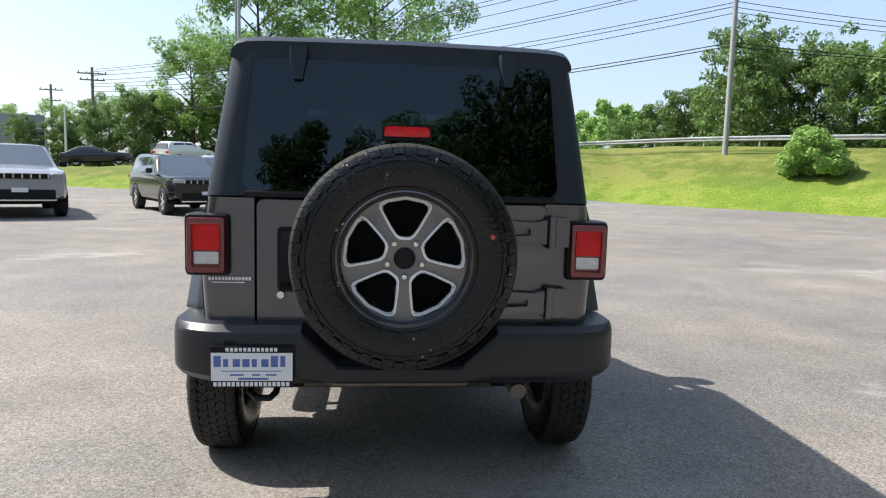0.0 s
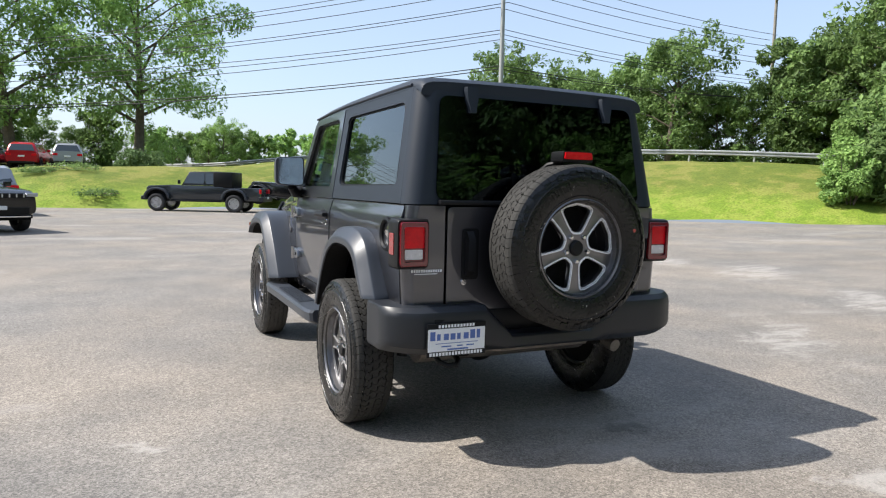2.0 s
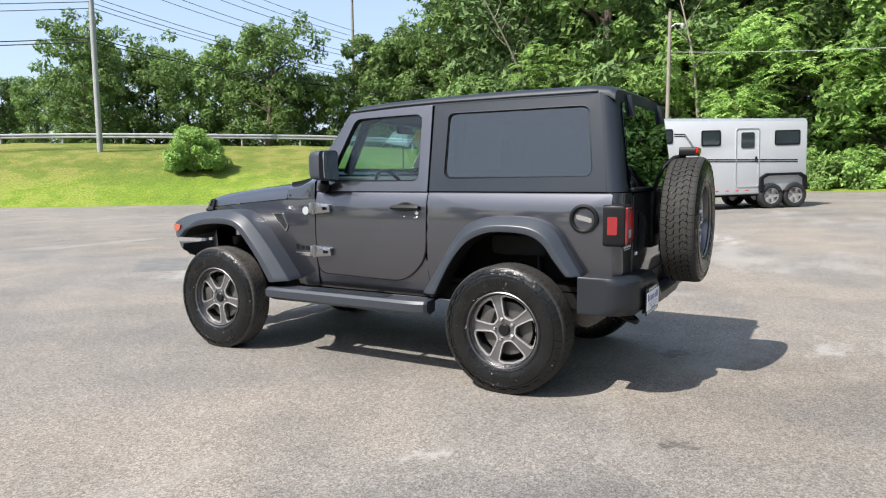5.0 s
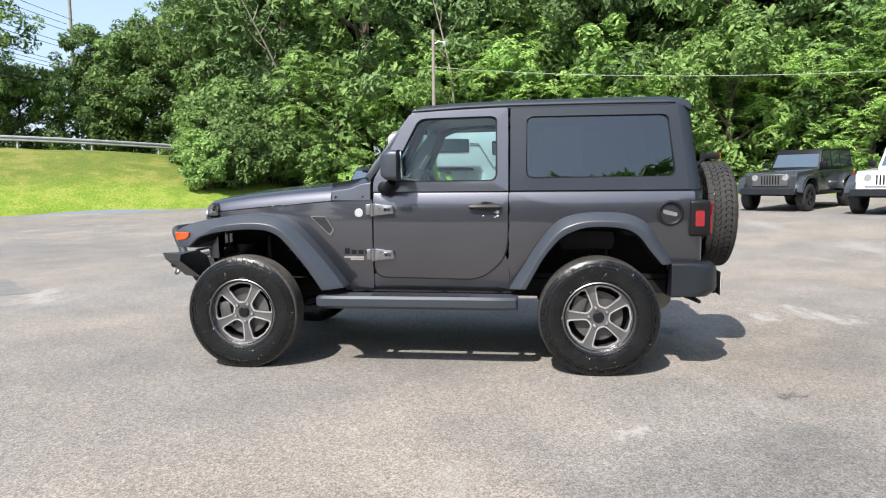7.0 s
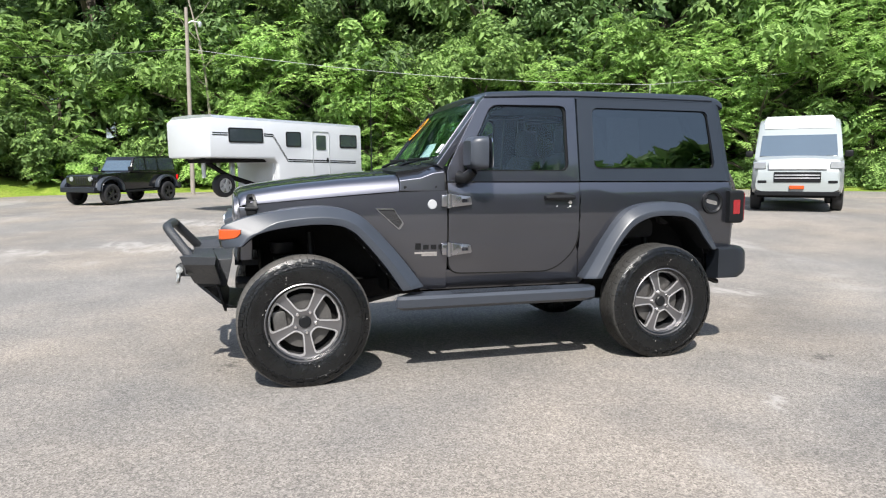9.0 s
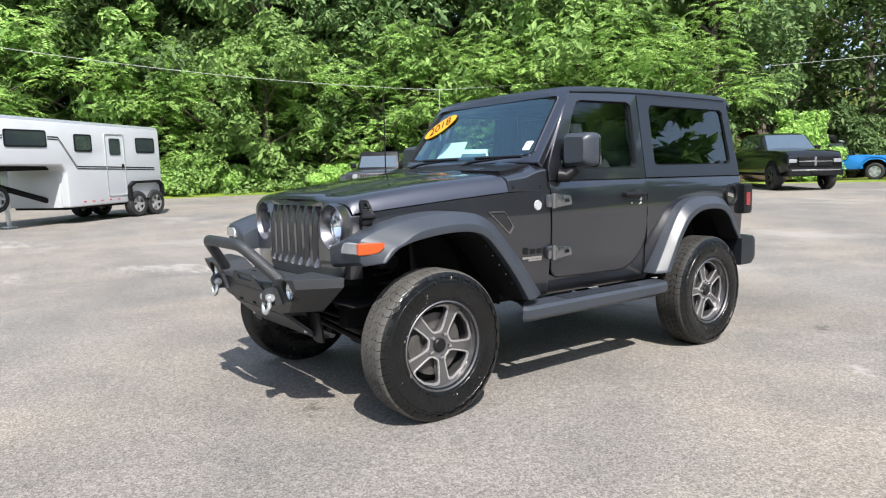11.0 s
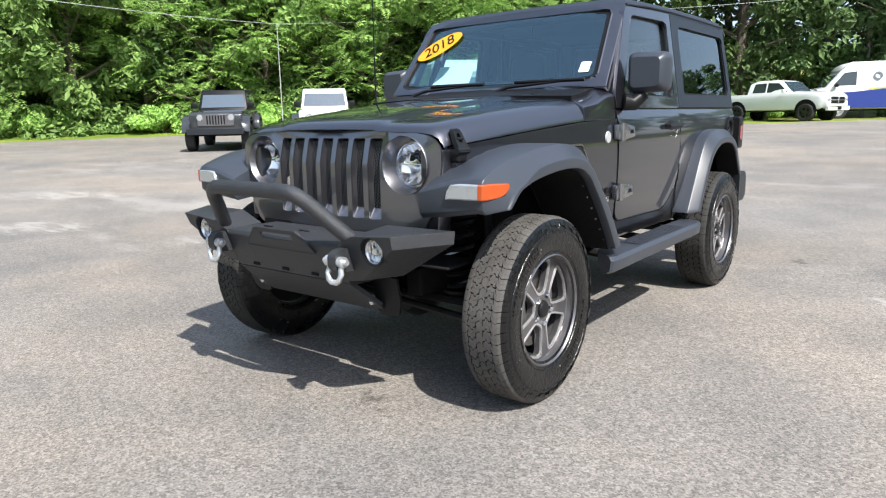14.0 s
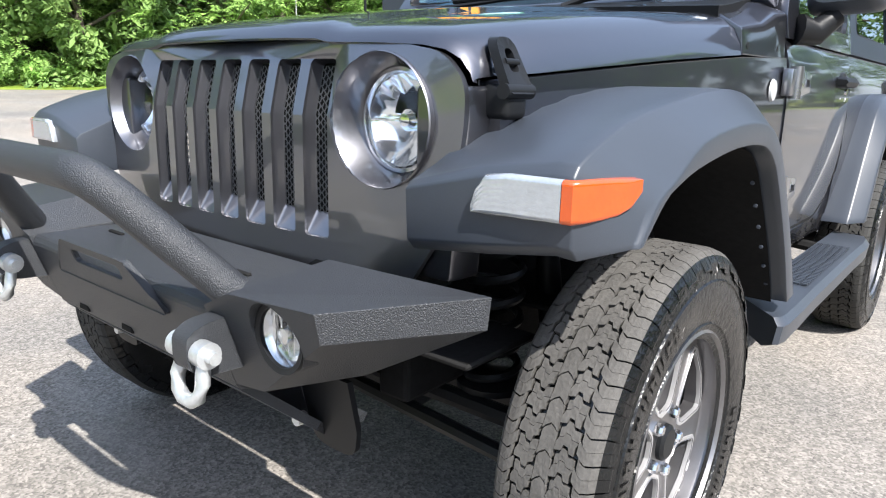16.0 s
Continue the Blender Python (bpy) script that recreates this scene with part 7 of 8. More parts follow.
revolve(bm, [(0.0, FX - 0.022), (0.030, FX - 0.021), (0.037, FX - 0.014), (0.039, FX + 0.01)], 24, "x")
part("centre_cap", bm, BLACK, rim)
for k in range(5):
    a = 2 * math.pi * k / 5 + math.pi / 2 + math.pi / 5
    bm = bmesh.new()
    revolve(bm, [(0.0, -0.020), (0.009, -0.019), (0.013, -0.010), (0.013, 0.012)], 6, "x", (FX - 0.004, 0.0635 * math.cos(a), 0.0635 * math.sin(a)))
    part("lug_nut", bm, CHROME, rim)
bm = bmesh.new()
revolve(bm, [(0.03, -0.01), (0.165, -0.01), (0.165, 0.012), (0.03, 0.012)], 40, "x")
box(bm, (-0.045, 0.10, -0.09), (0.045, 0.185, 0.09), 0.015)
part("brake_disc", bm, mat("brake_steel", (0.11, 0.105, 0.10), 0.5, 0.7, 0.3), rim)
# dark disc added behind the spokes, in place of the shade inside the wheel
bm = bmesh.new()
revolve(bm, [(0.0, 0.060), (0.12, 0.060), (0.204, 0.052), (0.204, 0.058), (0.12, 0.068), (0.0, 0.068)], 32, "x")
part("dust_shield", bm, UNDER, rim)
SLIM = Matrix.Diagonal((0.91, 1, 1, 1))
wheel.matrix_local = pose(-0.800, 0, TR - 0.006, 20, 0, 0) @ SLIM
front = copy_thing(wheel, pose(-0.800, 2.450, TR - 0.006, -8, 0, 0) @ SLIM)
for ob in front.children:
    if ob.name.startswith("tread"):
        ob.data = ob.data.copy()
        ob.data.materials[0] = DUSTY
copy_thing(wheel, pose(0.800, 0, TR - 0.006, 0, 0, 180) @ pose(0, 0, 0, 31, 0, 0) @ SLIM)
copy_thing(wheel, pose(0.800, 2.46, TR - 0.006, 0, 0, 180) @ pose(0, 0, 0, 50, 0, 0) @ SLIM)
for ob in [q for w_ in car.children if w_.name.startswith("wheel") for c_ in w_.children for q in c_.children if q.name.startswith("machined_edges")]:
    ob.data.materials[0] = MACHINED_DIM
spare = copy_thing(wheel, pose(0.0, -0.905, 1.035, 0, 0, 90) @ pose(0, 0, 0, 0, 0, 0))
for ob in [q for c_ in spare.children for q in c_.children if q.name.startswith("brake_disc")]:
    bpy.data.objects.remove(ob)
bm = bmesh.new()
revolve(bm, [(0, -0.003), (0.008, -0.0028), (0.009, 0.0)], 12, "x", (-0.1262, -0.300, 0.085))
part("paint_dot", bm, mat("red_paint_dot", (0.55, 0.10, 0.07), 0.6), spare)
for ob in [q for c_ in spare.children for q in c_.children if q.name.startswith("machined_edges")]:
    ob.data = ob.data.copy()
    ob.data.materials[0] = MACHINED
spare["label"] = "spare all-terrain wheel on the tailgate"

# ---- inside the car ----
for sx in (-1, 1):
    bm = bmesh.new()
    box(bm, (sx * 0.37 - 0.25, 0.62, 0.75), (sx * 0.37 + 0.25, 1.12, 0.92), 0.05, 3)
    seat = part("seat", bm, SEATM, car)
    bm = bmesh.new()
    loft(bm, [[(sx * 0.37 + u * w, y + v * 0.06, z) for u, v in rounded([(-1, -1), (1, -1), (1, 1), (-1, 1)], 0.3, 3)] for y, z, w in ((0.66, 0.86, 0.24), (0.58, 1.1, 0.25), (0.52, 1.38, 0.22), (0.505, 1.42, 0.14))])
    part("backrest", bm, SEATM, seat)
    bm = bmesh.new()
    loft(bm, [[(sx * 0.37 + u * w, 0.50 + v * 0.05, z) for u, v in rounded([(-1, -1), (1, -1), (1, 1), (-1, 1)], 0.3, 3)] for z, w in ((1.43, 0.10), (1.46, 0.13), (1.60, 0.12), (1.63, 0.08))])
    part("headrest", bm, SEATM, seat)
    bm = bmesh.new()
    tube(bm, [(sx * 0.60, 1.36, 1.35), (sx * 0.58, 1.20, 1.70), (sx * 0.57, 1.05, 1.765), (sx * 0.57, 0.45, 1.775), (sx * 0.57, -0.30, 1.75), (sx * 0.62, -0.50, 1.25)], 0.035, 10)
    tube(bm, [(sx * 0.60, 0.45, 1.77), (sx * 0.63, 0.42, 1.2), (sx * 0.64, 0.42, 0.75)], 0.035, 10)
    part("roll_bar", bm, BLACK, car)
bm = bmesh.new()
box(bm, (-0.55, -0.15, 0.80), (0.55, 0.25, 0.95), 0.05)
box(bm, (-0.55, -0.32, 0.9), (0.55, -0.18, 1.36), 0.05)
part("rear_bench", bm, SEATM, car)
bm = bmesh.new()
loft(bm, [[(x, y, z) for y, z in ((1.22, 0.95), (1.20, 1.20), (1.28, 1.30), (1.55, 1.33), (1.55, 0.9))] for x in (-0.68, 0.68)])
bevel(bm, 0.02)
part("dashboard", bm, DASH, car)
bm = bmesh.new()
tube(bm, [(-0.37 + 0.185 * math.cos(a), 1.13 + 0.07 * math.sin(a), 1.20 + 0.17 * math.sin(a)) for a in lin(0, 2 * math.pi, 25)], 0.015, 8, False)
tube(bm, [(-0.37, 1.13, 1.20), (-0.37, 1.25, 1.15)], 0.03, 8)
box(bm, (-0.54, 1.12, 1.185), (-0.20, 1.145, 1.215), 0.008, 1)
part("steering_wheel", bm, BLACK, car)
bm = bmesh.new()
box(bm, (-0.10, 1.24, 1.655), (0.10, 1.265, 1.715), 0.012)
part("interior_mirror", bm, BLACK, car)
bm = bmesh.new()
box(bm, (-0.70, -0.60, 0.63), (0.70, 1.5, 0.66))
part("floor_pan", bm, UNDER, car, smooth=0)

# ---- parked vehicles round the lot ----
def heading(x, y, hx, hy):
    """A pose on the ground at x, y with the front towards (hx, hy)."""
    z0, z1 = ground_z(x, y), ground_z(x + 3.0 * hx, y + 3.0 * hy)
    return Matrix.LocRotScale((x, y, z0), Euler((math.atan2(z1 - z0, 3.0), 0, math.atan2(-hx, hy))), None)


def car_paint(name, col, metal=0.3):
    return mat(name, col, 0.22, metal, 0.06, 1.0, 300, 0.02, 0.0005, coat=0.7, rvar=0.03, spec=0.25)


CP = {"black": car_paint("black_car_paint", (0.006, 0.006, 0.007), 0.0), "white": car_paint("white_car_paint", (0.74, 0.75, 0.76), 0.0), "silver": car_paint("silver_car_paint", (0.34, 0.36, 0.385), 0.3), "grey": car_paint("dark_grey_car_paint", (0.045, 0.05, 0.055)),
      "blue": car_paint("bright_blue_car_paint", (0.02, 0.20, 0.52), 0.2), "red": car_paint("red_car_paint", (0.42, 0.012, 0.02), 0.2), "navy": car_paint("dark_sedan_paint", (0.03, 0.035, 0.045)), "green": car_paint("grey_green_van_paint", (0.30, 0.325, 0.32), 0.1)}
CGLASS = mat("dark_car_glass", (0.030, 0.040, 0.046), 0.06, 0.0, 0.1, 1, 10, 0, coat=1.0, rvar=0.02)
# windscreens: some of the reflected sky's blue is put into the base colour
SHIELD = mat("blue_sky_glass", (0.045, 0.070, 0.090), 0.05, 0.0, 0.1, 1, 10, 0, coat=1.0, rvar=0.02, coat_ior=2.3)
FARTYRE = mat("dull_tyre", (0.018, 0.018, 0.019), 0.7)
FARRIM = mat("silver_rim", (0.62, 0.62, 0.63), 0.3, 0.7, 0.1)
DARKRIM = mat("black_rim", (0.03, 0.03, 0.03), 0.4, 0.3, 0.1)
bm = bmesh.new()
revolve(bm, [(0.62, 0.30), (0.70, 0.335), (0.88, 0.34), (0.97, 0.29), (1.0, 0.20), (1.0, -0.20), (0.97, -0.29), (0.88, -0.34), (0.70, -0.335), (0.62, -0.30)], 28, "x")
_t = part("tyre", bm, FARTYRE)
TYRE_ME = _t.data
bm = bmesh.new()
plate(bm, circle(0.64, 30), [[(r * math.cos(2 * math.pi * k / 5 + d), r * math.sin(2 * math.pi * k / 5 + d)) for r, d in ((0.22, -0.2), (0.54, -0.42), (0.56, 0), (0.54, 0.42), (0.22, 0.2))] for k in range(5)], lambda u, v, w: (-0.27 + w, u, v), 0.06)
box(bm, (-0.1, -0.5, -0.5), (-0.08, 0.5, 0.5))
_r = part("rim", bm, FARRIM, smooth=0)
RIM_ME = _r.data
DRIM_ME = RIM_ME.copy()
DRIM_ME.materials.clear()
DRIM_ME.materials.append(DARKRIM)
bpy.data.objects.remove(_t)
bpy.data.objects.remove(_r)


def far_wheel(root, x, y, r, z=None, dark=False, spare=False):
    w = new("wheel", TYRE_ME)
    w.parent = root
    rot = 90 if spare else (180 if x > 0 else 0)
    w.matrix_local = Matrix.LocRotScale((x, y, r if z is None else z), Euler((0, 0, radians(rot))), (r, r, r))
    m = new("rim", DRIM_ME if dark else RIM_ME)
    m.parent = w
    return w


def arches(top, wb, ra, zb, y0, y1, rf=None):
    """A lower body outline: the top line from back to front, then the sill with two wheel arches."""
    pts = list(top) + [(y1, zb + 0.10), (y1 - 0.10, zb)]
    for yc in (wb, 0.0):
        pts += [(yc + ra * math.cos(a), zb + (ra * 1.02) * math.sin(a)) for a in lin(0, math.pi, 9)]
    return pts + [(y0 + 0.08, zb), (y0, zb + 0.10)]


def slab(outline, w0, w1, z0, z1, bev=0.03):
    """A full-width body from a side outline; half-width w0 at z0 and w1 at z1."""
    bm = bmesh.new()
    hw = lambda v: w0 + (w1 - w0) * min(1, max(0, (v - z0) / (z1 - z0)))
    plate(bm, outline, [], lambda u, v, w: (hw(v) * (1 - 2 * w), u, v), 1.0)
    bevel(bm, bev, 2, 28)
    return bm


def side_glass(root, polys, w0, w1, z0, z1, material=None):
    hw = lambda v: w0 + (w1 - w0) * min(1, max(0, (v - z0) / (z1 - z0)))
    for poly in polys:
        for sx in (-1, 1):
            bm = bmesh.new()
            plate(bm, rounded(poly, 0.04, 3), [], lambda u, v, w: (sx * (hw(v) + 0.006 - w), u, v), 0.012)
            part("side_window", bm, material or CGLASS, root)


def cross_glass(root, name, p0, p1, w0, w1, material, off=0.008):
    """A pane across the car between two (y, z) points, standing off the body."""
    d = Vector((p1[0] - p0[0], p1[1] - p0[1]))
    n_ = Vector((-d.y, d.x)).normalized()
    if name == "windscreen" and n_.x < 0 or name != "windscreen" and n_.x > 0:
        n_ = -n_
    bm = bmesh.new()
    loft(bm, [[(sx, p[0] + n_.x * o, p[1] + n_.y * o) for o in (0, off)] + [(-sx, p[0] + n_.x * o, p[1] + n_.y * o) for o in (off, 0)] for p, sx in ((p0, w0), (p1, w1))])
    part(name, bm, material, root)


def panels(root, rows, y, out):
    """Flat-fronted pieces on the front or the back: name, material, x0, x1, z0, z1, how far they stand out."""
    for name, material, x0, x1, z0, z1, o in rows:
        bm = bmesh.new()
        ya, yb = sorted((y - out * 0.05, y + out * o))
        box(bm, (x0, ya, z0), (x1, yb, z1), min(0.012, (x1 - x0) / 5, (z1 - z0) / 5), 1)
        part(name, bm, material, root)


def boxy(m, paint, roofm, label, bed=False, dark=True, group="", roof_box=False, plain=False):
    """A four-door boxy off-roader, or its pickup version with a bed; rear axle at the origin."""
    wb = 3.49 if bed else 2.95
    root = thing("pickup_truck" if bed else "off_road_car", m, label, "pickup truck" if bed else "car", group)
    yr = -1.15 if bed else -0.72
    c0 = 0.55 if bed else yr + 0.02
    sc = wb - 2.95
    tub = arches([(yr, 1.10), (c0 - 0.02, 1.10), (c0, 1.18), (wb - 1.0, 1.18), (wb - 0.7, 1.20), (wb + 0.40, 1.14), (wb + 0.50, 1.05)], wb, 0.50, 0.52, yr, wb + 0.50)
    part("body", slab(tub, 0.76, 0.74, 0.5, 1.2), paint, root)
    gh = [(c0, 1.19), (wb - 1.08, 1.19), (wb - 1.42, 1.80), (c0 + (0.25 if bed else 0.1), 1.83)]
    part("hardtop", slab(gh, 0.745, 0.66, 1.2, 1.83), roofm, root)
    if bed:
        wins = [[(0.75, 1.27), (0.80, 1.72), (1.30, 1.74), (1.30, 1.27)], [(1.40, 1.27), (1.40, 1.74), (2.02, 1.74), (2.30, 1.27)]]
    else:
        wins = [[(-0.6, 1.27), (-0.52, 1.74), (0.28, 1.75), (0.28, 1.27)], [(0.38, 1.27), (0.38, 1.75), (0.95, 1.75), (0.95, 1.27)], [(1.05, 1.27), (1.05, 1.75), (1.48, 1.74), (1.76, 1.27)]]
    side_glass(root, wins, 0.745, 0.66, 1.2, 1.83)
    cross_glass(root, "windscreen", (wb - 1.11, 1.26), (wb - 1.40, 1.74), 0.66, 0.60, SHIELD)
    cross_glass(root, "rear_window", (c0 + 0.01, 1.28), (c0 + (0.2 if bed else 0.07), 1.74), 0.60, 0.54, CGLASS)
    yf = wb + 0.50
    panels(root, [("grille", RIM if plain else paint, -0.52, 0.52, 0.74, 1.09, 0.03), ("front_bumper", BUMPER, -0.80, 0.80, 0.50, 0.68, 0.24)], yf, 1)
    panels(root, [("grille_slot", BLACK, -0.27 + 0.08 * k, -0.22 + 0.08 * k, 0.78, 1.05, 0.035) for k in range(7)], yf, 1)
    for sx in (-1, 1):
        bm = bmesh.new()
        revolve(bm, [(0, 0.05), (0.085, 0.045), (0.10, 0.0)], 16, "y", (sx * 0.44, yf, 0.98))
        part("headlight", bm, CLEARLENS, root)
        bm = bmesh.new()
        box(bm, (sx * 0.85 - 0.10, wb - 1.06, 1.24), (sx * 0.85 + 0.10, wb - 0.98, 1.42), 0.03)
        part("mirror", bm, BLACK, root)
        bm = bmesh.new()
        box(bm, (sx * 0.72 - 0.07, yr - 0.05, 0.86), (sx * 0.72 + 0.07, yr + 0.03, 1.06), 0.01)
        part("tail_light", bm, REDLENS, root)
        for yc, y0, y1 in ((wb, -0.64, 0.56), (0.0, -0.60, 0.60)):
            bm = bmesh.new()
            ro = [(yc + 0.60 * math.cos(a), 0.52 + 0.55 * math.sin(a) ** 0.8) for a in lin(0.05, math.pi - 0.05, 11)]
            ri = [(yc + 0.50 * math.cos(a), 0.52 + 0.46 * math.sin(a) ** 0.8) for a in lin(0.05, math.pi - 0.05, 11)]
            plate(bm, ro + ri[::-1], [], lambda u, v, w: (sx * (0.93 - w), u, v), 0.20)
            bevel(bm, 0.025, 2, 50)
            part("fender_flare", bm, paint if roof_box or plain else FLARE, root)
            far_wheel(root, sx * 0.80, yc, 0.40, dark=dark)
        bm = bmesh.new()
        box(bm, (sx * 0.80 - 0.09, 0.55, 0.45), (sx * 0.80 + 0.09, wb - 0.6, 0.52), 0.02)
        part("side_step", bm, BLACK, root)
    panels(root, [("rear_bumper", BUMPER, -0.82, 0.82, 0.50, 0.72, 0.16)], yr, -1)
    bm = bmesh.new()
    box(bm, (-0.64, yr + 0.1, 0.45), (0.64, wb + 0.42, 1.0))
    part("underside", bm, UNDER, root, smooth=0)
    if bed:
        bm = bmesh.new()
        box(bm, (-0.66, yr + 0.06, 0.9), (0.66, c0 - 0.05, 1.105))
        part("bed_cover", bm, BLACK, root)
        bm = bmesh.new()
        box(bm, (-0.75, 0.10, 1.10), (0.75, 0.98, 1.815), 0.05)
        part("topper", bm, BLACK, root, "black soft top behind the cab")
        panels(root, [("number_plate", PLW, -0.15, 0.15, 0.62, 0.72, 0.18)], yr, -1)
    else:
        far_wheel(root, 0.0, yr - 0.16, 0.38, 1.02, dark, spare=True)
    if roof_box:
        bm = bmesh.new()
        box(bm, (-0.45, -0.1, 1.88), (0.45, 1.2, 2.22), 0.08)
        part("roof_tent", bm, BLACK, root)
        bm = bmesh.new()
        box(bm, (-0.6, 1.40, 1.84), (0.6, 1.52, 1.92), 0.01)
        part("light_bar", bm, GALV, root)
    return root


def road_car(name, m, paint, label, wb, low, cab, wins, yr, yf, w, wroof, r, zb, ra, front, back, screen, rearscreen, category="car", group="", zr=None, rails=False, dark=False, trim=None):
    """A rounded road car from its side outlines."""
    root = thing(name, m, label, category, group)
    zt = max(z for y, z in low)
    zc = max(z for y, z in cab)
    ends = [tuple(p) for p in sorted(cab[2:] + [cab[0], cab[1]])]
    z_at = lambda line, y: float(np.interp(y, [p[0] for p in line], [p[1] for p in line]))
    ys = sorted({round(v, 3) for v in [p[0] for p in low] + [p[0] for p in cab] + lin(yr, yf, 15) + [yr + 0.03, yr + 0.1, yf - 0.03, yf - 0.1, yf - 0.25]})
    rings = []
    for y in ys:
        zl = z_at(low, y)
        d = max(0.0, z_at(ends, y) - zl) if ends[0][0] <= y <= ends[-1][0] else 0.0
        wy = w * (1 - 0.11 * smoothstep(yf - 0.55, yf, y) ** 2 - 0.07 * smoothstep(yr + 0.4, yr, y) ** 2)
        up_ = 0.10 * smoothstep(yf - 0.5, yf, y) + 0.08 * smoothstep(yr + 0.4, yr, y)
        side = lambda z: wy * 0.955 + (wroof - w * 0.955) * min(1.0, max(0.0, (z - zt + 0.05) / (zc - zt + 0.05)))
        flat = 1.0 if d <= 0.0 else 0.0
        p1, p2 = zl + max(d - 0.08, 0.006), zl + max(d - 0.025, 0.016)
        right = [(wy * 0.80, zb + up_), (wy * 0.97, zb + 0.06 + up_), (wy, zb + 0.24), (wy, zl - 0.20), (wy * 0.985, zl - 0.07), (wy * 0.955, zl), (side(p1), p1), (side(p2) - 0.035, p2), (side(p2) * 0.80, zl + max(d, 0.03) + 0.004), (side(p2) * 0.4, zl + d + 0.045 * flat + 0.012), (0.0, zl + d + 0.05 * flat + 0.015)]
        rings.append([(x, y, z) for x, z in right] + [(-x, y, z) for x, z in right[-2::-1]])
    bm = bmesh.new()
    loft(bm, rings)
    part("body", bm, paint, root, smooth=42)
    # dark half discs stand in for the shaded wheel openings
    for yc in (0, wb):
        for sx in (-1, 1):
            bm = bmesh.new()
            plate(bm, [(yc + (ra + 0.01) * math.cos(a), zb + 0.02 + ra * 0.98 * math.sin(a)) for a in lin(-0.06, math.pi + 0.06, 15)], [], lambda u, v, q: (sx * (w + 0.004 - q), u, v), 0.10)
            part("wheel_arch", bm, UNDER, root)
    side_glass(root, wins, w * 0.955, wroof, zt - 0.05, zc)
    cross_glass(root, "windscreen", screen[0], screen[1], w * 0.84, wroof * 0.90, SHIELD, 0.034)
    if rearscreen:
        cross_glass(root, "rear_window", rearscreen[0], rearscreen[1], w * 0.80, wroof * 0.86, CGLASS, 0.034)
    panels(root, front, yf, 1)
    panels(root, back, yr, -1)
    for sx in (-1, 1):
        bm = bmesh.new()
        box(bm, (sx * (w + 0.09) - 0.09, screen[0][0] - 0.42, zt + 0.02), (sx * (w + 0.09) + 0.09, screen[0][0] - 0.28, zt + 0.17), 0.03)
        part("mirror", bm, paint if not trim else trim, root)
        for yc in (0, wb):
            far_wheel(root, sx * (w - 0.10), yc, r, dark=dark)
        if rails:
            bm = bmesh.new()
            tube(bm, [(sx * wroof * 0.93, cab[-1][0] + 0.3, zc), (sx * wroof * 0.93, cab[-1][0] + 0.45, zc + 0.05), (sx * wroof * 0.93, cab[2][0] - 0.4, zc + 0.05), (sx * wroof * 0.93, cab[2][0] - 0.25, zc)], 0.018, 6)
            part("roof_rail", bm, GALV, root)
    bm = bmesh.new()
    box(bm, (-w * 0.85, yr + 0.2, zb - 0.04), (w * 0.85, yf - 0.2, zb + 0.14))
    part("underside", bm, UNDER, root, smooth=0)
    return root


def big_suv(m, paint, label, trim):
    f = [("upper_grille", BLACK, -0.60, 0.60, 0.90, 1.02, 0.03), ("lower_grille", BLACK, -0.70, 0.70, 0.46, 0.66, 0.03), ("bumper_trim", CHROME, -0.72, 0.72, 0.40, 0.44, 0.04), ("headlight", CLEARLENS, -0.92, -0.63, 0.93, 1.03, 0.025), ("headlight", CLEARLENS, 0.63, 0.92, 0.93, 1.03, 0.025), ("number_plate", PLW, -0.16, 0.16, 0.60, 0.70, 0.05)]
    f += [("grille_slot", FARRIM, -0.585 + 0.17 * k, -0.565 + 0.17 * k + 0.02, 0.91, 1.01, 0.035) for k in range(8)]
    b = [("tail_light", REDLENS, -0.95, -0.5, 0.98, 1.08, 0.02), ("tail_light", REDLENS, 0.5, 0.95, 0.98, 1.08, 0.02), ("rear_bumper", BLACK, -0.9, 0.9, 0.36, 0.60, 0.05)]
    return road_car("family_suv", m, paint, label, 3.09, [(-1.05, 0.95), (-1.02, 1.12), (2.35, 1.15), (3.1, 1.12), (3.75, 1.06), (3.98, 0.95)], [(-0.95, 1.08), (2.42, 1.10), (1.62, 1.70), (-0.55, 1.76), (-0.80, 1.66)],
                    [[(-0.62, 1.18), (-0.45, 1.62), (0.05, 1.65), (0.05, 1.18)], [(0.13, 1.18), (0.13, 1.65), (0.95, 1.66), (0.95, 1.18)], [(1.03, 1.18), (1.03, 1.66), (1.55, 1.63), (2.12, 1.18)]], -1.05, 3.98, 0.98, 0.72, 0.39, 0.36, 0.46, f, b,
                    ((2.38, 1.13), (1.66, 1.66)), ((-0.92, 1.18), (-0.74, 1.62)), "car", "sport utility cars in the lot", trim=trim)


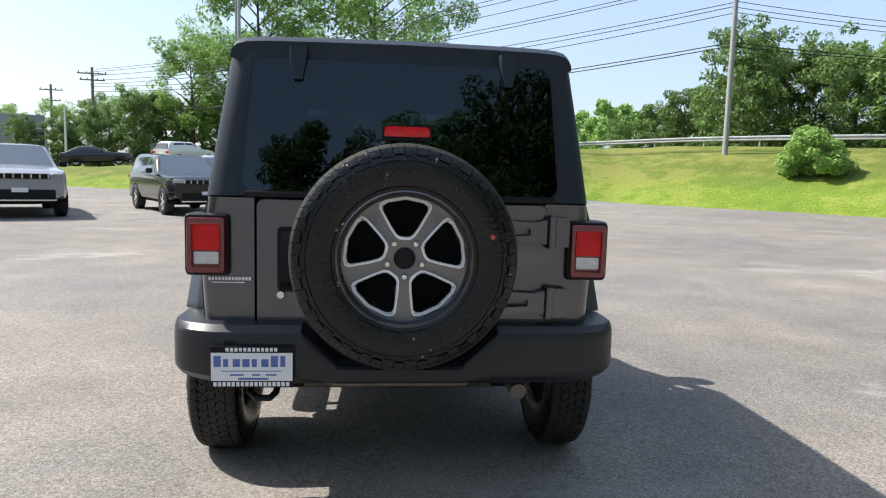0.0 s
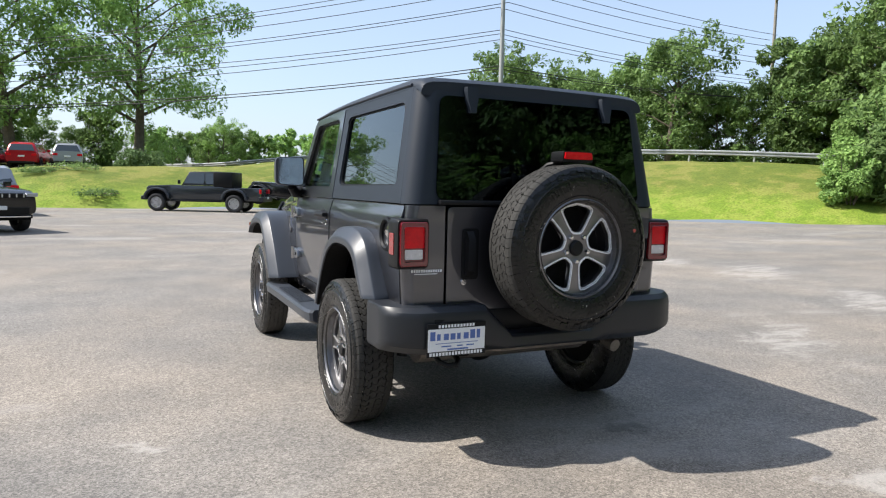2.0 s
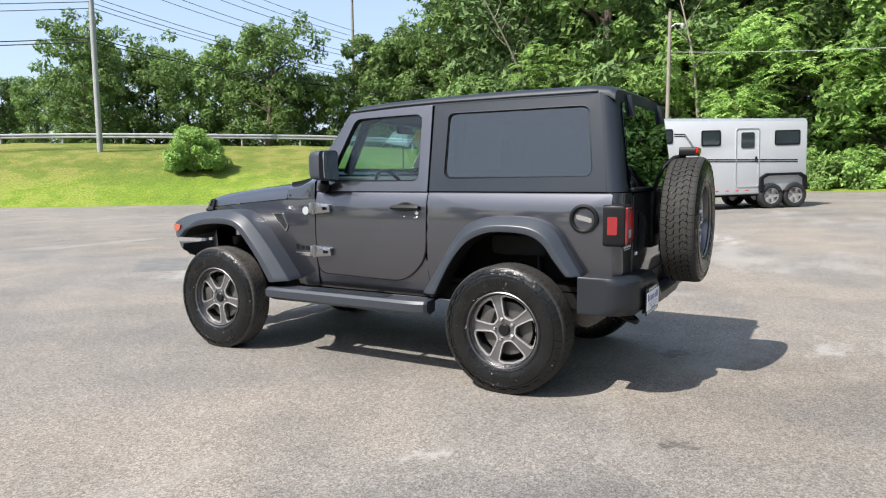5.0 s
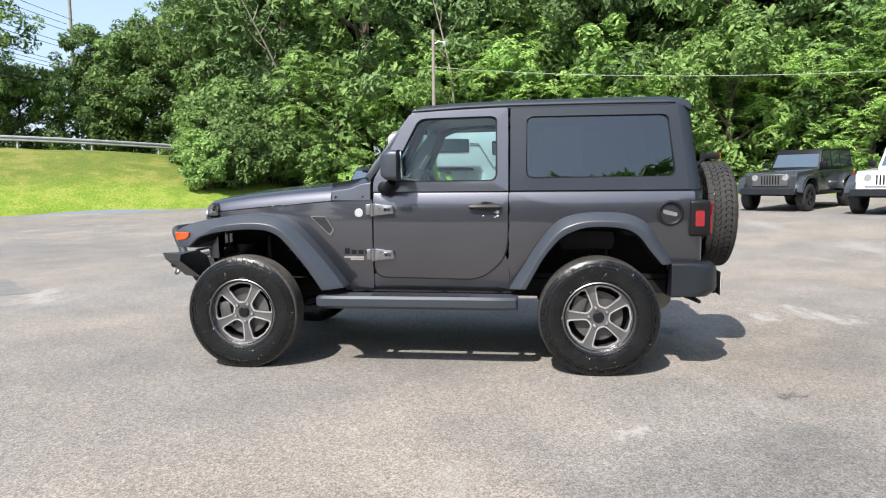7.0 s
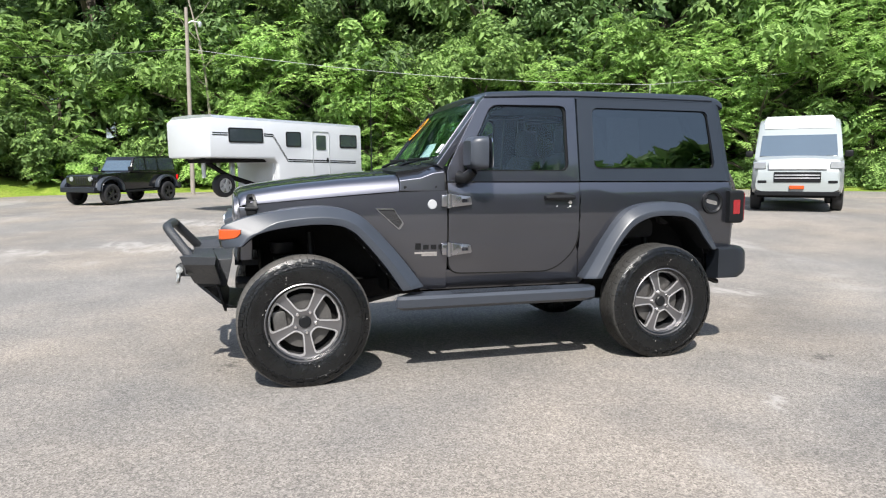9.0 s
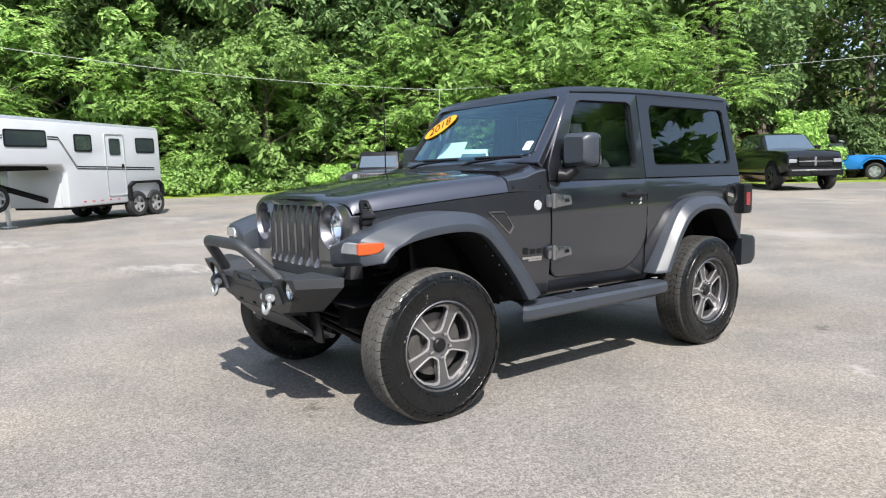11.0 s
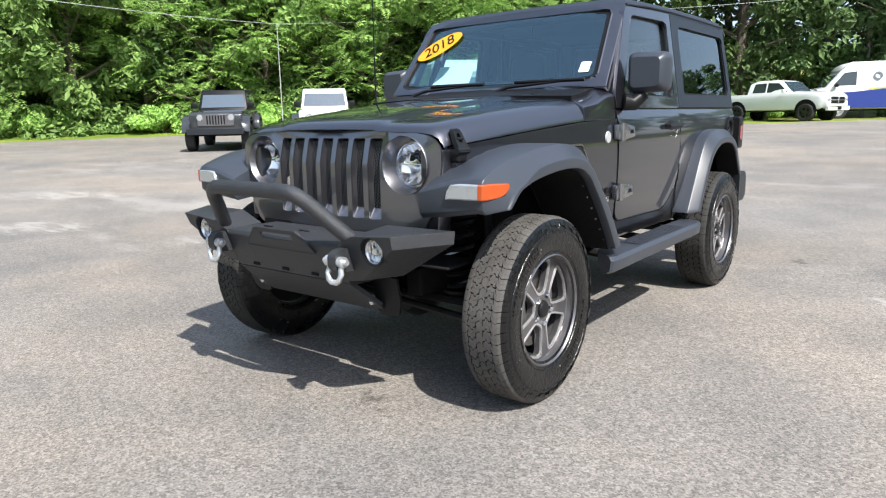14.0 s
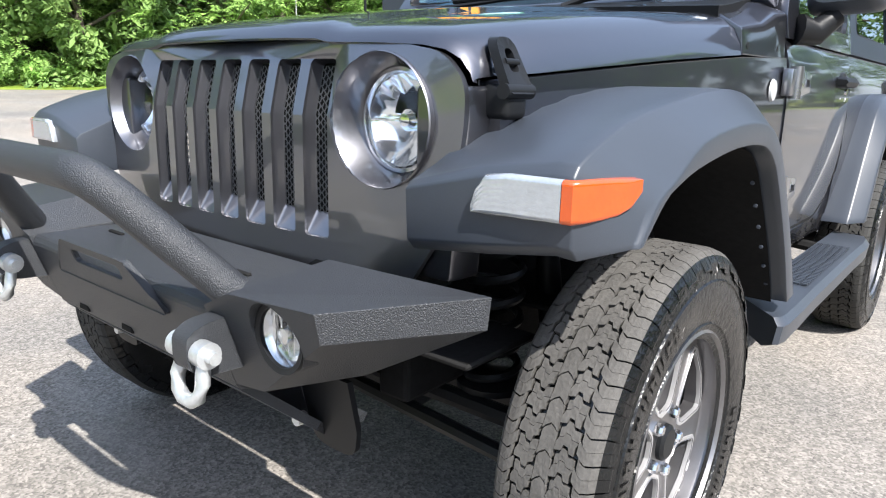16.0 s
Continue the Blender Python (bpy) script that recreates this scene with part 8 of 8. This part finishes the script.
def pickup(m, paint, label):
    f = [("grille", BLACK, -0.55, 0.55, 0.82, 1.12, 0.04), ("grille_bar", CHROME, -0.55, 0.55, 0.95, 0.99, 0.06), ("grille_bar", CHROME, -0.04, 0.04, 0.82, 1.12, 0.06), ("headlight", CLEARLENS, -0.86, -0.60, 0.93, 1.05, 0.015), ("headlight", CLEARLENS, 0.60, 0.86, 0.93, 1.05, 0.015),
         ("front_bumper", BLACK if paint is CP["black"] else paint, -0.90, 0.90, 0.50, 0.70, 0.10), ("bumper_trim", CHROME, -0.80, 0.80, 0.66, 0.71, 0.11), ("number_plate", BLACK, -0.15, 0.15, 0.54, 0.66, 0.14)]
    b = [("tail_light", REDLENS, -0.98, -0.84, 0.85, 1.10, 0.02), ("tail_light", REDLENS, 0.84, 0.98, 0.85, 1.10, 0.02), ("rear_bumper", CHROME, -0.9, 0.9, 0.5, 0.68, 0.12)]
    return road_car("pickup_truck", m, paint, label, 3.57, [(-1.25, 1.12), (-1.24, 1.29), (0.70, 1.31), (2.75, 1.36), (3.6, 1.34), (4.30, 1.27), (4.46, 1.16), (4.50, 0.95)], [(0.55, 1.25), (2.92, 1.28), (2.25, 1.90), (1.95, 1.97), (0.95, 1.97), (0.62, 1.86)],
                    [[(0.80, 1.40), (0.88, 1.83), (1.48, 1.86), (1.48, 1.40)], [(1.56, 1.40), (1.56, 1.86), (2.12, 1.83), (2.62, 1.40)]], -1.25, 4.50, 1.0, 0.78, 0.42, 0.52, 0.50, f, b, ((2.86, 1.34), (2.25, 1.88)), ((0.58, 1.38), (0.66, 1.82)), "pickup truck", "", dark=True)


def van(m, paint, label, long=False):
    f = [("bonnet_panel", WHITE, -0.62, 0.62, 1.02, 1.22, 0.02), ("grille", BLACK, -0.50, 0.50, 0.72, 0.96, 0.03), ("grille_bar", FARRIM, -0.48, 0.48, 0.80, 0.83, 0.04), ("grille_bar", FARRIM, -0.48, 0.48, 0.87, 0.90, 0.04), ("number_plate", AMBER, -0.16, 0.16, 0.55, 0.64, 0.05),
         ("fog_light", BLACK, -0.85, -0.65, 0.70, 0.76, 0.02), ("fog_light", BLACK, 0.65, 0.85, 0.70, 0.76, 0.02), ("headlight", CLEARLENS, -0.95, -0.68, 1.04, 1.20, -0.01), ("headlight", CLEARLENS, 0.68, 0.95, 1.04, 1.20, -0.01), ("front_bumper", BLACK, -0.9, 0.9, 0.40, 0.50, 0.04)]
    wb = 3.45 if long else 3.0
    root = road_car("cargo_van", m, paint, label, wb, [(-1.0, 1.2), (-1.0, 1.3), (wb + 0.5, 1.30), (wb + 0.82, 1.22), (wb + 0.95, 0.9)], [(-1.0, 1.25), (wb + 0.55, 1.27), (wb - 0.05, 2.02), (wb - 0.35, 2.26), (-0.96, 2.30)],
                    [[(wb - 0.62, 1.38), (wb - 0.62, 1.95), (wb - 0.15, 1.90), (wb + 0.26, 1.38)]], -1.0, wb + 0.95, 1.0, 0.90, 0.36, 0.38, 0.42, f, [("rear_door", paint, -0.9, 0.9, 0.5, 2.1, 0.02)], ((wb + 0.50, 1.32), (wb + 0.09, 1.83)), None, "van", "", trim=BLACK)
    bm = bmesh.new()
    loft(bm, [[(-w, y, z), (w, y, z), (w * 0.92, y - 0.02, z + h), (-w * 0.92, y - 0.02, z + h)] for y, z, h, w in ((-0.90, 2.27, 0.09, 0.80), (wb - 0.42, 2.25, 0.09, 0.80), (wb - 0.16, 2.14, 0.07, 0.78), (wb - 0.02, 2.02, 0.04, 0.76))])
    part("roof", bm, WHITE, root)
    return root


def small_car(m, paint, label, sedan):
    f = [("grille", BLACK, -0.45, 0.45, 0.42, 0.62, 0.02), ("headlight", CLEARLENS, -0.82, -0.50, 0.64, 0.76, 0.01), ("headlight", CLEARLENS, 0.50, 0.82, 0.64, 0.76, 0.01)]
    b = [("tail_light", REDLENS, -0.84, -0.55, 0.80, 0.95, 0.02), ("tail_light", REDLENS, 0.55, 0.84, 0.80, 0.95, 0.02), ("number_plate", PLW, -0.18, 0.18, 0.72, 0.82, 0.03), ("rear_bumper", BLACK, -0.7, 0.7, 0.34, 0.46, 0.04)]
    if sedan:
        return road_car("sedan", m, paint, label, 2.85, [(-1.0, 0.80), (-0.95, 0.98), (0.0, 1.0), (2.2, 0.98), (3.3, 0.86), (3.75, 0.66)], [(-0.80, 0.97), (2.25, 0.93), (1.80, 1.18), (1.35, 1.37), (0.95, 1.44), (0.35, 1.45), (-0.20, 1.28)], [[(-0.20, 1.03), (0.36, 1.36), (0.70, 1.38), (0.70, 1.03)], [(0.78, 1.03), (0.78, 1.38), (1.22, 1.36), (1.80, 1.03)]],
                        -1.0, 3.75, 0.92, 0.62, 0.34, 0.28, 0.40, f, b, ((2.15, 0.98), (1.34, 1.40)), ((-0.50, 1.02), (0.30, 1.40)))
    return road_car("hatchback", m, paint, label, 2.65, [(-0.85, 0.85), (-0.85, 1.05), (0.0, 1.06), (2.1, 1.06), (2.95, 0.96), (3.35, 0.75)], [(-0.80, 1.02), (2.15, 1.02), (1.35, 1.58), (-0.35, 1.62), (-0.60, 1.50)], [[(-0.35, 1.12), (-0.25, 1.50), (0.60, 1.53), (0.60, 1.12)], [(0.68, 1.12), (0.68, 1.53), (1.26, 1.50), (1.80, 1.12)]],
                    -0.85, 3.35, 0.90, 0.64, 0.35, 0.32, 0.41, f, b, ((2.10, 1.06), (1.39, 1.55)), ((-0.79, 1.10), (-0.60, 1.48)))


boxy(heading(23.0, 5.85, -0.81, 0.59) @ Matrix.Scale(0.91, 4), CP["black"], CP["black"], "black four-door off-road car parked beside the horse trailer")
boxy(heading(16.4, -8.5, -0.72, 0.69) @ Matrix.Scale(0.93, 4), CP["grey"], BLACK, "dark grey four-door off-road car with black top by the trees", plain=True)
boxy(heading(14.05, -10.3, -0.72, 0.69) @ Matrix.Scale(0.92, 4), CP["white"], CP["white"], "white four-door off-road car parked by the trees", dark=False)
boxy(heading(7.3, 31.2, -0.75, 0.66), CP["black"], CP["black"], "black four-door off-road car parked by the grass bank", dark=False)
boxy(heading(3.1, 28.9, -0.90, 0.43), CP["grey"], CP["grey"], "dark grey pickup with black top parked by the grass bank", bed=True, dark=False)
boxy(heading(12.4, -31.0, -0.96, -0.28), CP["blue"], BLACK, "bright blue off-road car with a roof tent", roof_box=True, dark=False)
big_suv(heading(-6.45, 18.5, 0.52, -0.85) @ Matrix.Scale(0.94, 4), CP["black"], "black family sport utility car with chrome grille slots", CP["black"])
big_suv(heading(-10.2, 16.8, 0.49, -0.872) @ Matrix.Scale(1.03, 4), CP["silver"], "silver white sport utility car facing the lot", BLACK)
big_suv(heading(-6.3, 25.2, -0.25, 0.97), CP["silver"], "light grey sport utility car seen from behind", BLACK)
pickup(heading(10.3, -21.9, -0.78, 0.63), CP["black"], "black pickup truck with chrome bumper")
pickup(heading(6.9, -33.0, -0.938, 0.347), CP["white"], "white crew-cab pickup truck on the grass")
van(heading(11.0, -12.7, -0.72, 0.69), CP["green"], "grey-green cargo van with white roof and bonnet sheet")
v2 = van(Matrix.LocRotScale((-0.2, -39.5, ground_z(-0.2, -39.5)), Euler((0, 0, math.atan2(-0.93, 0.37))), (1.25, 1.25, 1.25)), CP["white"], "white delivery van with blue lower half", True)
panelblue = mat("blue_van_livery", (0.025, 0.045, 0.23), 0.35, 0, 0.05)
lime = mat("yellow_green_livery", (0.55, 0.62, 0.03), 0.4, 0, 0.05)
slate = mat("grey_livery", (0.16, 0.18, 0.22), 0.4, 0, 0.05)
for sx in (-1, 1):
    bm = bmesh.new()
    plate(bm, [(-0.97, 0.45), (-0.97, 1.36), (0.9, 1.30), (2.9, 1.12), (4.15, 1.06), (4.15, 0.72), (3.9, 0.45)], [], lambda u, v, w: (sx * (1.012 - w), u, v), 0.01)
    part("livery", bm, panelblue, v2)
    bm = bmesh.new()
    plate(bm, [(-0.97, 1.37), (-0.97, 1.43), (1.0, 1.37), (2.4, 1.24), (2.4, 1.20), (0.9, 1.31)], [], lambda u, v, w: (sx * (1.004 - w), u, v), 0.01)
    part("livery_stripe", bm, lime, v2)
    # a lettered emblem drawn as plain slanted shapes, and a round one
    for u0, u1, material in ((1.25, 0.72, slate), (0.64, 0.30, slate), (0.22, 0.05, lime)):
        bm = bmesh.new()
        plate(bm, [(u0, 1.55), (u1, 1.55), (u1 - 0.07, 1.93), (u0 - 0.07, 1.93)], [], lambda u, v, w: (sx * (0.962 - 0.045 * (v - 1.55) + 0.014 - w), u, v), 0.01)
        part("livery_shape", bm, material, v2)
    bm = bmesh.new()
    plate(bm, [(2.05 + 0.17 * math.cos(a), 1.75 + 0.17 * math.sin(a)) for a in lin(0, 2 * math.pi, 19)[:-1]], [[(2.05 + 0.10 * math.cos(a), 1.75 + 0.10 * math.sin(a)) for a in lin(0, 2 * math.pi, 19)[:-1]]], lambda u, v, w: (sx * (0.962 - 0.045 * (v - 1.55) + 0.014 - w), u, v), 0.01)
    part("livery_ring", bm, slate, v2)
small_car(Matrix.Translation((0, 0, 0.12)) @ heading(-22.0, 49.9, 0.95, 0.31), CP["navy"], "dark sedan parked above the grass bank", True)
small_car(heading(-14.6, 47.6, 0.6, 0.8), CP["white"], "white hatchback parked above the bank", False)
small_car(heading(-9.5, 46.2, 0.25, 0.97), CP["navy"], "dark hatchback parked above the bank", False)
small_car(heading(-7.2, 46.2, 0.12, 0.99), CP["red"], "red hatchback seen from behind above the bank", False)
small_car(heading(-4.9, 47.6, 0.0, 1.0), CP["silver"], "silver hatchback seen from behind above the bank", False)

# ---- gooseneck horse trailer ----
tr = thing("horse_trailer", heading(16.92, 1.18, -0.607, 0.795), "white gooseneck horse trailer with dark windows and twin axles", "trailer", "")
TW = mat("trailer_white", (0.52, 0.54, 0.56), 0.38, 0.1, 0.08, 0.8, 60, 0.05, 0.002)
W2 = 0.96
# along y: 0 is 2.9 m behind the nose window; the floor is 0.45 above the ground
body = [(-2.35, 0.42), (-2.35, 2.46), (3.38, 2.56), (3.50, 2.46), (3.50, 1.50), (1.35, 1.46), (1.20, 1.30), (1.20, 0.42)]
part("body", slab(body, W2, W2, 0, 3, 0.06), TW, tr)
bm = bmesh.new()
loft(bm, [[(sx * (W2 - 0.02), y, z), (sx * (W2 - 0.10), y, z + 0.07), (0, y, z + 0.10), (-sx * (W2 - 0.10), y, z + 0.07), (-sx * (W2 - 0.02), y, z)] for sx, y, z in ((1, -2.33, 2.45), (1, 3.36, 2.55))])
part("roof", bm, GALV, tr)
for sx in (-1, 1):
    for nm, y0, y1, z0, z1 in (("window", 2.90, 1.74, 1.90, 2.30), ("window", 0.90, 0.32, 1.80, 2.24), ("window", -1.32, -2.10, 1.78, 2.20)):
        bm = bmesh.new()
        plate(bm, rounded([(y0, z0), (y1, z0), (y1, z1), (y0, z1)], 0.06, 4), [], lambda u, v, w: (sx * (W2 + 0.016 - w), u, v), 0.03)
        wnd = part(nm, bm, BLACK, tr)
        bm = bmesh.new()
        plate(bm, rounded([(y0 - 0.04, z0 + 0.04), (y1 + 0.04, z0 + 0.04), (y1 + 0.04, z1 - 0.04), (y0 - 0.04, z1 - 0.04)], 0.05, 4), [], lambda u, v, w: (sx * (W2 + 0.020 - w), u, v), 0.006)
        part("pane", bm, CGLASS, wnd)
    bm = bmesh.new()
    dp = rounded([(-0.14, 0.62), (-0.86, 0.62), (-0.86, 2.28), (-0.14, 2.28)], 0.08, 4)
    plate(bm, dp, [[((u + 0.5) * 0.93 - 0.5, (v - 1.45) * 0.97 + 1.45) for u, v in dp]], lambda u, v, w: (sx * (W2 + 0.014 - w), u, v), 0.02)
    dr = part("door", bm, GALV, tr)
    bm = bmesh.new()
    plate(bm, rounded([(-0.30, 1.72), (-0.70, 1.72), (-0.70, 2.16), (-0.30, 2.16)], 0.05, 4), [], lambda u, v, w: (sx * (W2 + 0.016 - w), u, v), 0.02)
    part("door_window", bm, CGLASS, dr)
    bm = bmesh.new()
    box(bm, (sx * (W2 + 0.02) - 0.015, -0.78, 1.36), (sx * (W2 + 0.02) + 0.015, -0.72, 1.48), 0.005, 1)
    part("door_latch", bm, BLACK, dr)
    # dark double stripe that steps down along the side
    for off in (0.0, 0.055):
        bm = bmesh.new()
        box(bm, (sx * (W2 + 0.004) - 0.003, 2.92, 2.088 + off), (sx * (W2 + 0.004) + 0.003, 3.40, 2.112 + off))
        part("stripe", bm, BLACK, tr, smooth=0)
        path = [(1.70, 2.10 + off), (1.38, 2.09 + off), (0.86, 1.38 + off), (-2.05, 1.30 + off)]
        bm = bmesh.new()
        lower = [bm.verts.new((sx * (W2 + 0.006), y, z - 0.015)) for y, z in path]
        upper = [bm.verts.new((sx * (W2 + 0.006), y, z + 0.015)) for y, z in path]
        for k in range(3):
            bm.faces.new((lower[k], lower[k + 1], upper[k + 1], upper[k]))
        part("stripe", bm, BLACK, tr, smooth=0)
    bm = bmesh.new()
    plate(bm, [(-0.85 + 0.0, 0.50), (-2.30, 0.50), (-2.28, 0.88), (-2.10, 1.0), (-1.05, 1.0), (-0.86, 0.88)], [[(-0.95, 0.50 + 0.001), (-2.22, 0.501), (-2.20, 0.85), (-2.06, 0.93), (-1.10, 0.93), (-0.95, 0.85)]], lambda u, v, w: (sx * (W2 + 0.10 - w), u, v), 0.14)
    part("mudguard", bm, BLACK, tr)
    far_wheel(tr, sx * (W2 - 0.04), -1.22, 0.36)
    far_wheel(tr, sx * (W2 - 0.04), -1.95, 0.36)
    bm = bmesh.new()
    for k in range(5):
        box(bm, (sx * (W2 + 0.006) - 0.003, 0.75 - 0.30 * k, 0.53), (sx * (W2 + 0.006) + 0.003, 0.66 - 0.30 * k, 0.55))
    part("reflective_tape", bm, REDLENS, tr, smooth=0)
bm = bmesh.new()
box(bm, (-0.80, -2.2, 0.36), (0.80, 1.15, 0.46), 0.01)
tube(bm, [(-0.3, 1.2, 0.60), (0.0, 2.3, 1.0), (0.0, 3.1, 1.48)], 0.07, 8)
box(bm, (-0.5, 1.2, 1.36), (0.5, 3.2, 1.47), 0.02)
part("chassis", bm, UNDER, tr)
bm = bmesh.new()
box(bm, (-0.75, 1.18, 0.42), (0.75, 1.24, 1.45), 0.01)
part("tack_bulkhead", bm, TW, tr)
bm = bmesh.new()
box(bm, (-0.06, 2.05, 0.45), (0.06, 2.17, 1.40), 0.01)
box(bm, (-0.035, 2.075, 0.06), (0.035, 2.145, 0.5), 0.005)
box(bm, (-0.13, 1.98, 0.0), (0.13, 2.24, 0.05), 0.01)
part("jack", bm, GALV, tr)
far_wheel(tr, 0.0, 2.42, 0.33, 0.72)
bm = bmesh.new()
tube(bm, [(0, 3.05, 1.48), (0, 3.05, 0.95)], 0.06, 10)
part("coupler", bm, GALV, tr)

# ---- small things on the car ----
PAPER = mat("white_paper", (0.78, 0.79, 0.78), 0.8, 0, 0.04)
bm = bmesh.new()
plate(bm, [(0.355, 1.365), (0.100, 1.365), (0.100, 1.665), (0.355, 1.665)], [], lambda u, v, w: (-(half_w(u, v) - 0.024 - w), u, v), 0.001)
part("window_paper", bm, PAPER, car, "white paper sheet inside the tinted window")
smudge_rng = random.Random(8)
for k in range(4):
    y0, z0 = smudge_rng.uniform(0.655, 0.78), smudge_rng.uniform(1.052, 1.085)
    r0 = smudge_rng.uniform(0.003, 0.007)
    bm = bmesh.new()
    bm.faces.new([bm.verts.new((-(half_w(y0, z0) + 0.0042), y0 + r0 * smudge_rng.uniform(0.8, 1.7) * math.cos(a), z0 + r0 * smudge_rng.uniform(0.4, 0.9) * math.sin(a))) for a in lin(0, 2 * math.pi, 10)[:-1]])
    part("dust_smudge", bm, PAPER, car, smooth=0)
for side in (-1, 1):
    for t in lin(0.0, 1.0, 6):
        bm = bmesh.new()
        revolve(bm, [(0, 0.004), (0.0045, 0.003), (0.005, 0.0)], 8, "y", (side * 0.874, 2.135 - 0.235 * t + 0.004, 0.885 - 0.275 * t))
        part("flare_bolt", bm, FLARE, car)
bm = bmesh.new()
plate(bm, [(0.29, 1.400), (0.62, 1.400), (0.62, 1.515), (0.29, 1.515)], [], lambda u, v, w: (u, 1.375 - 0.6 * (v - 1.385) + w, v), 0.002)
part("dashboard_paper", bm, PAPER, car, "white paper standing on the dashboard")
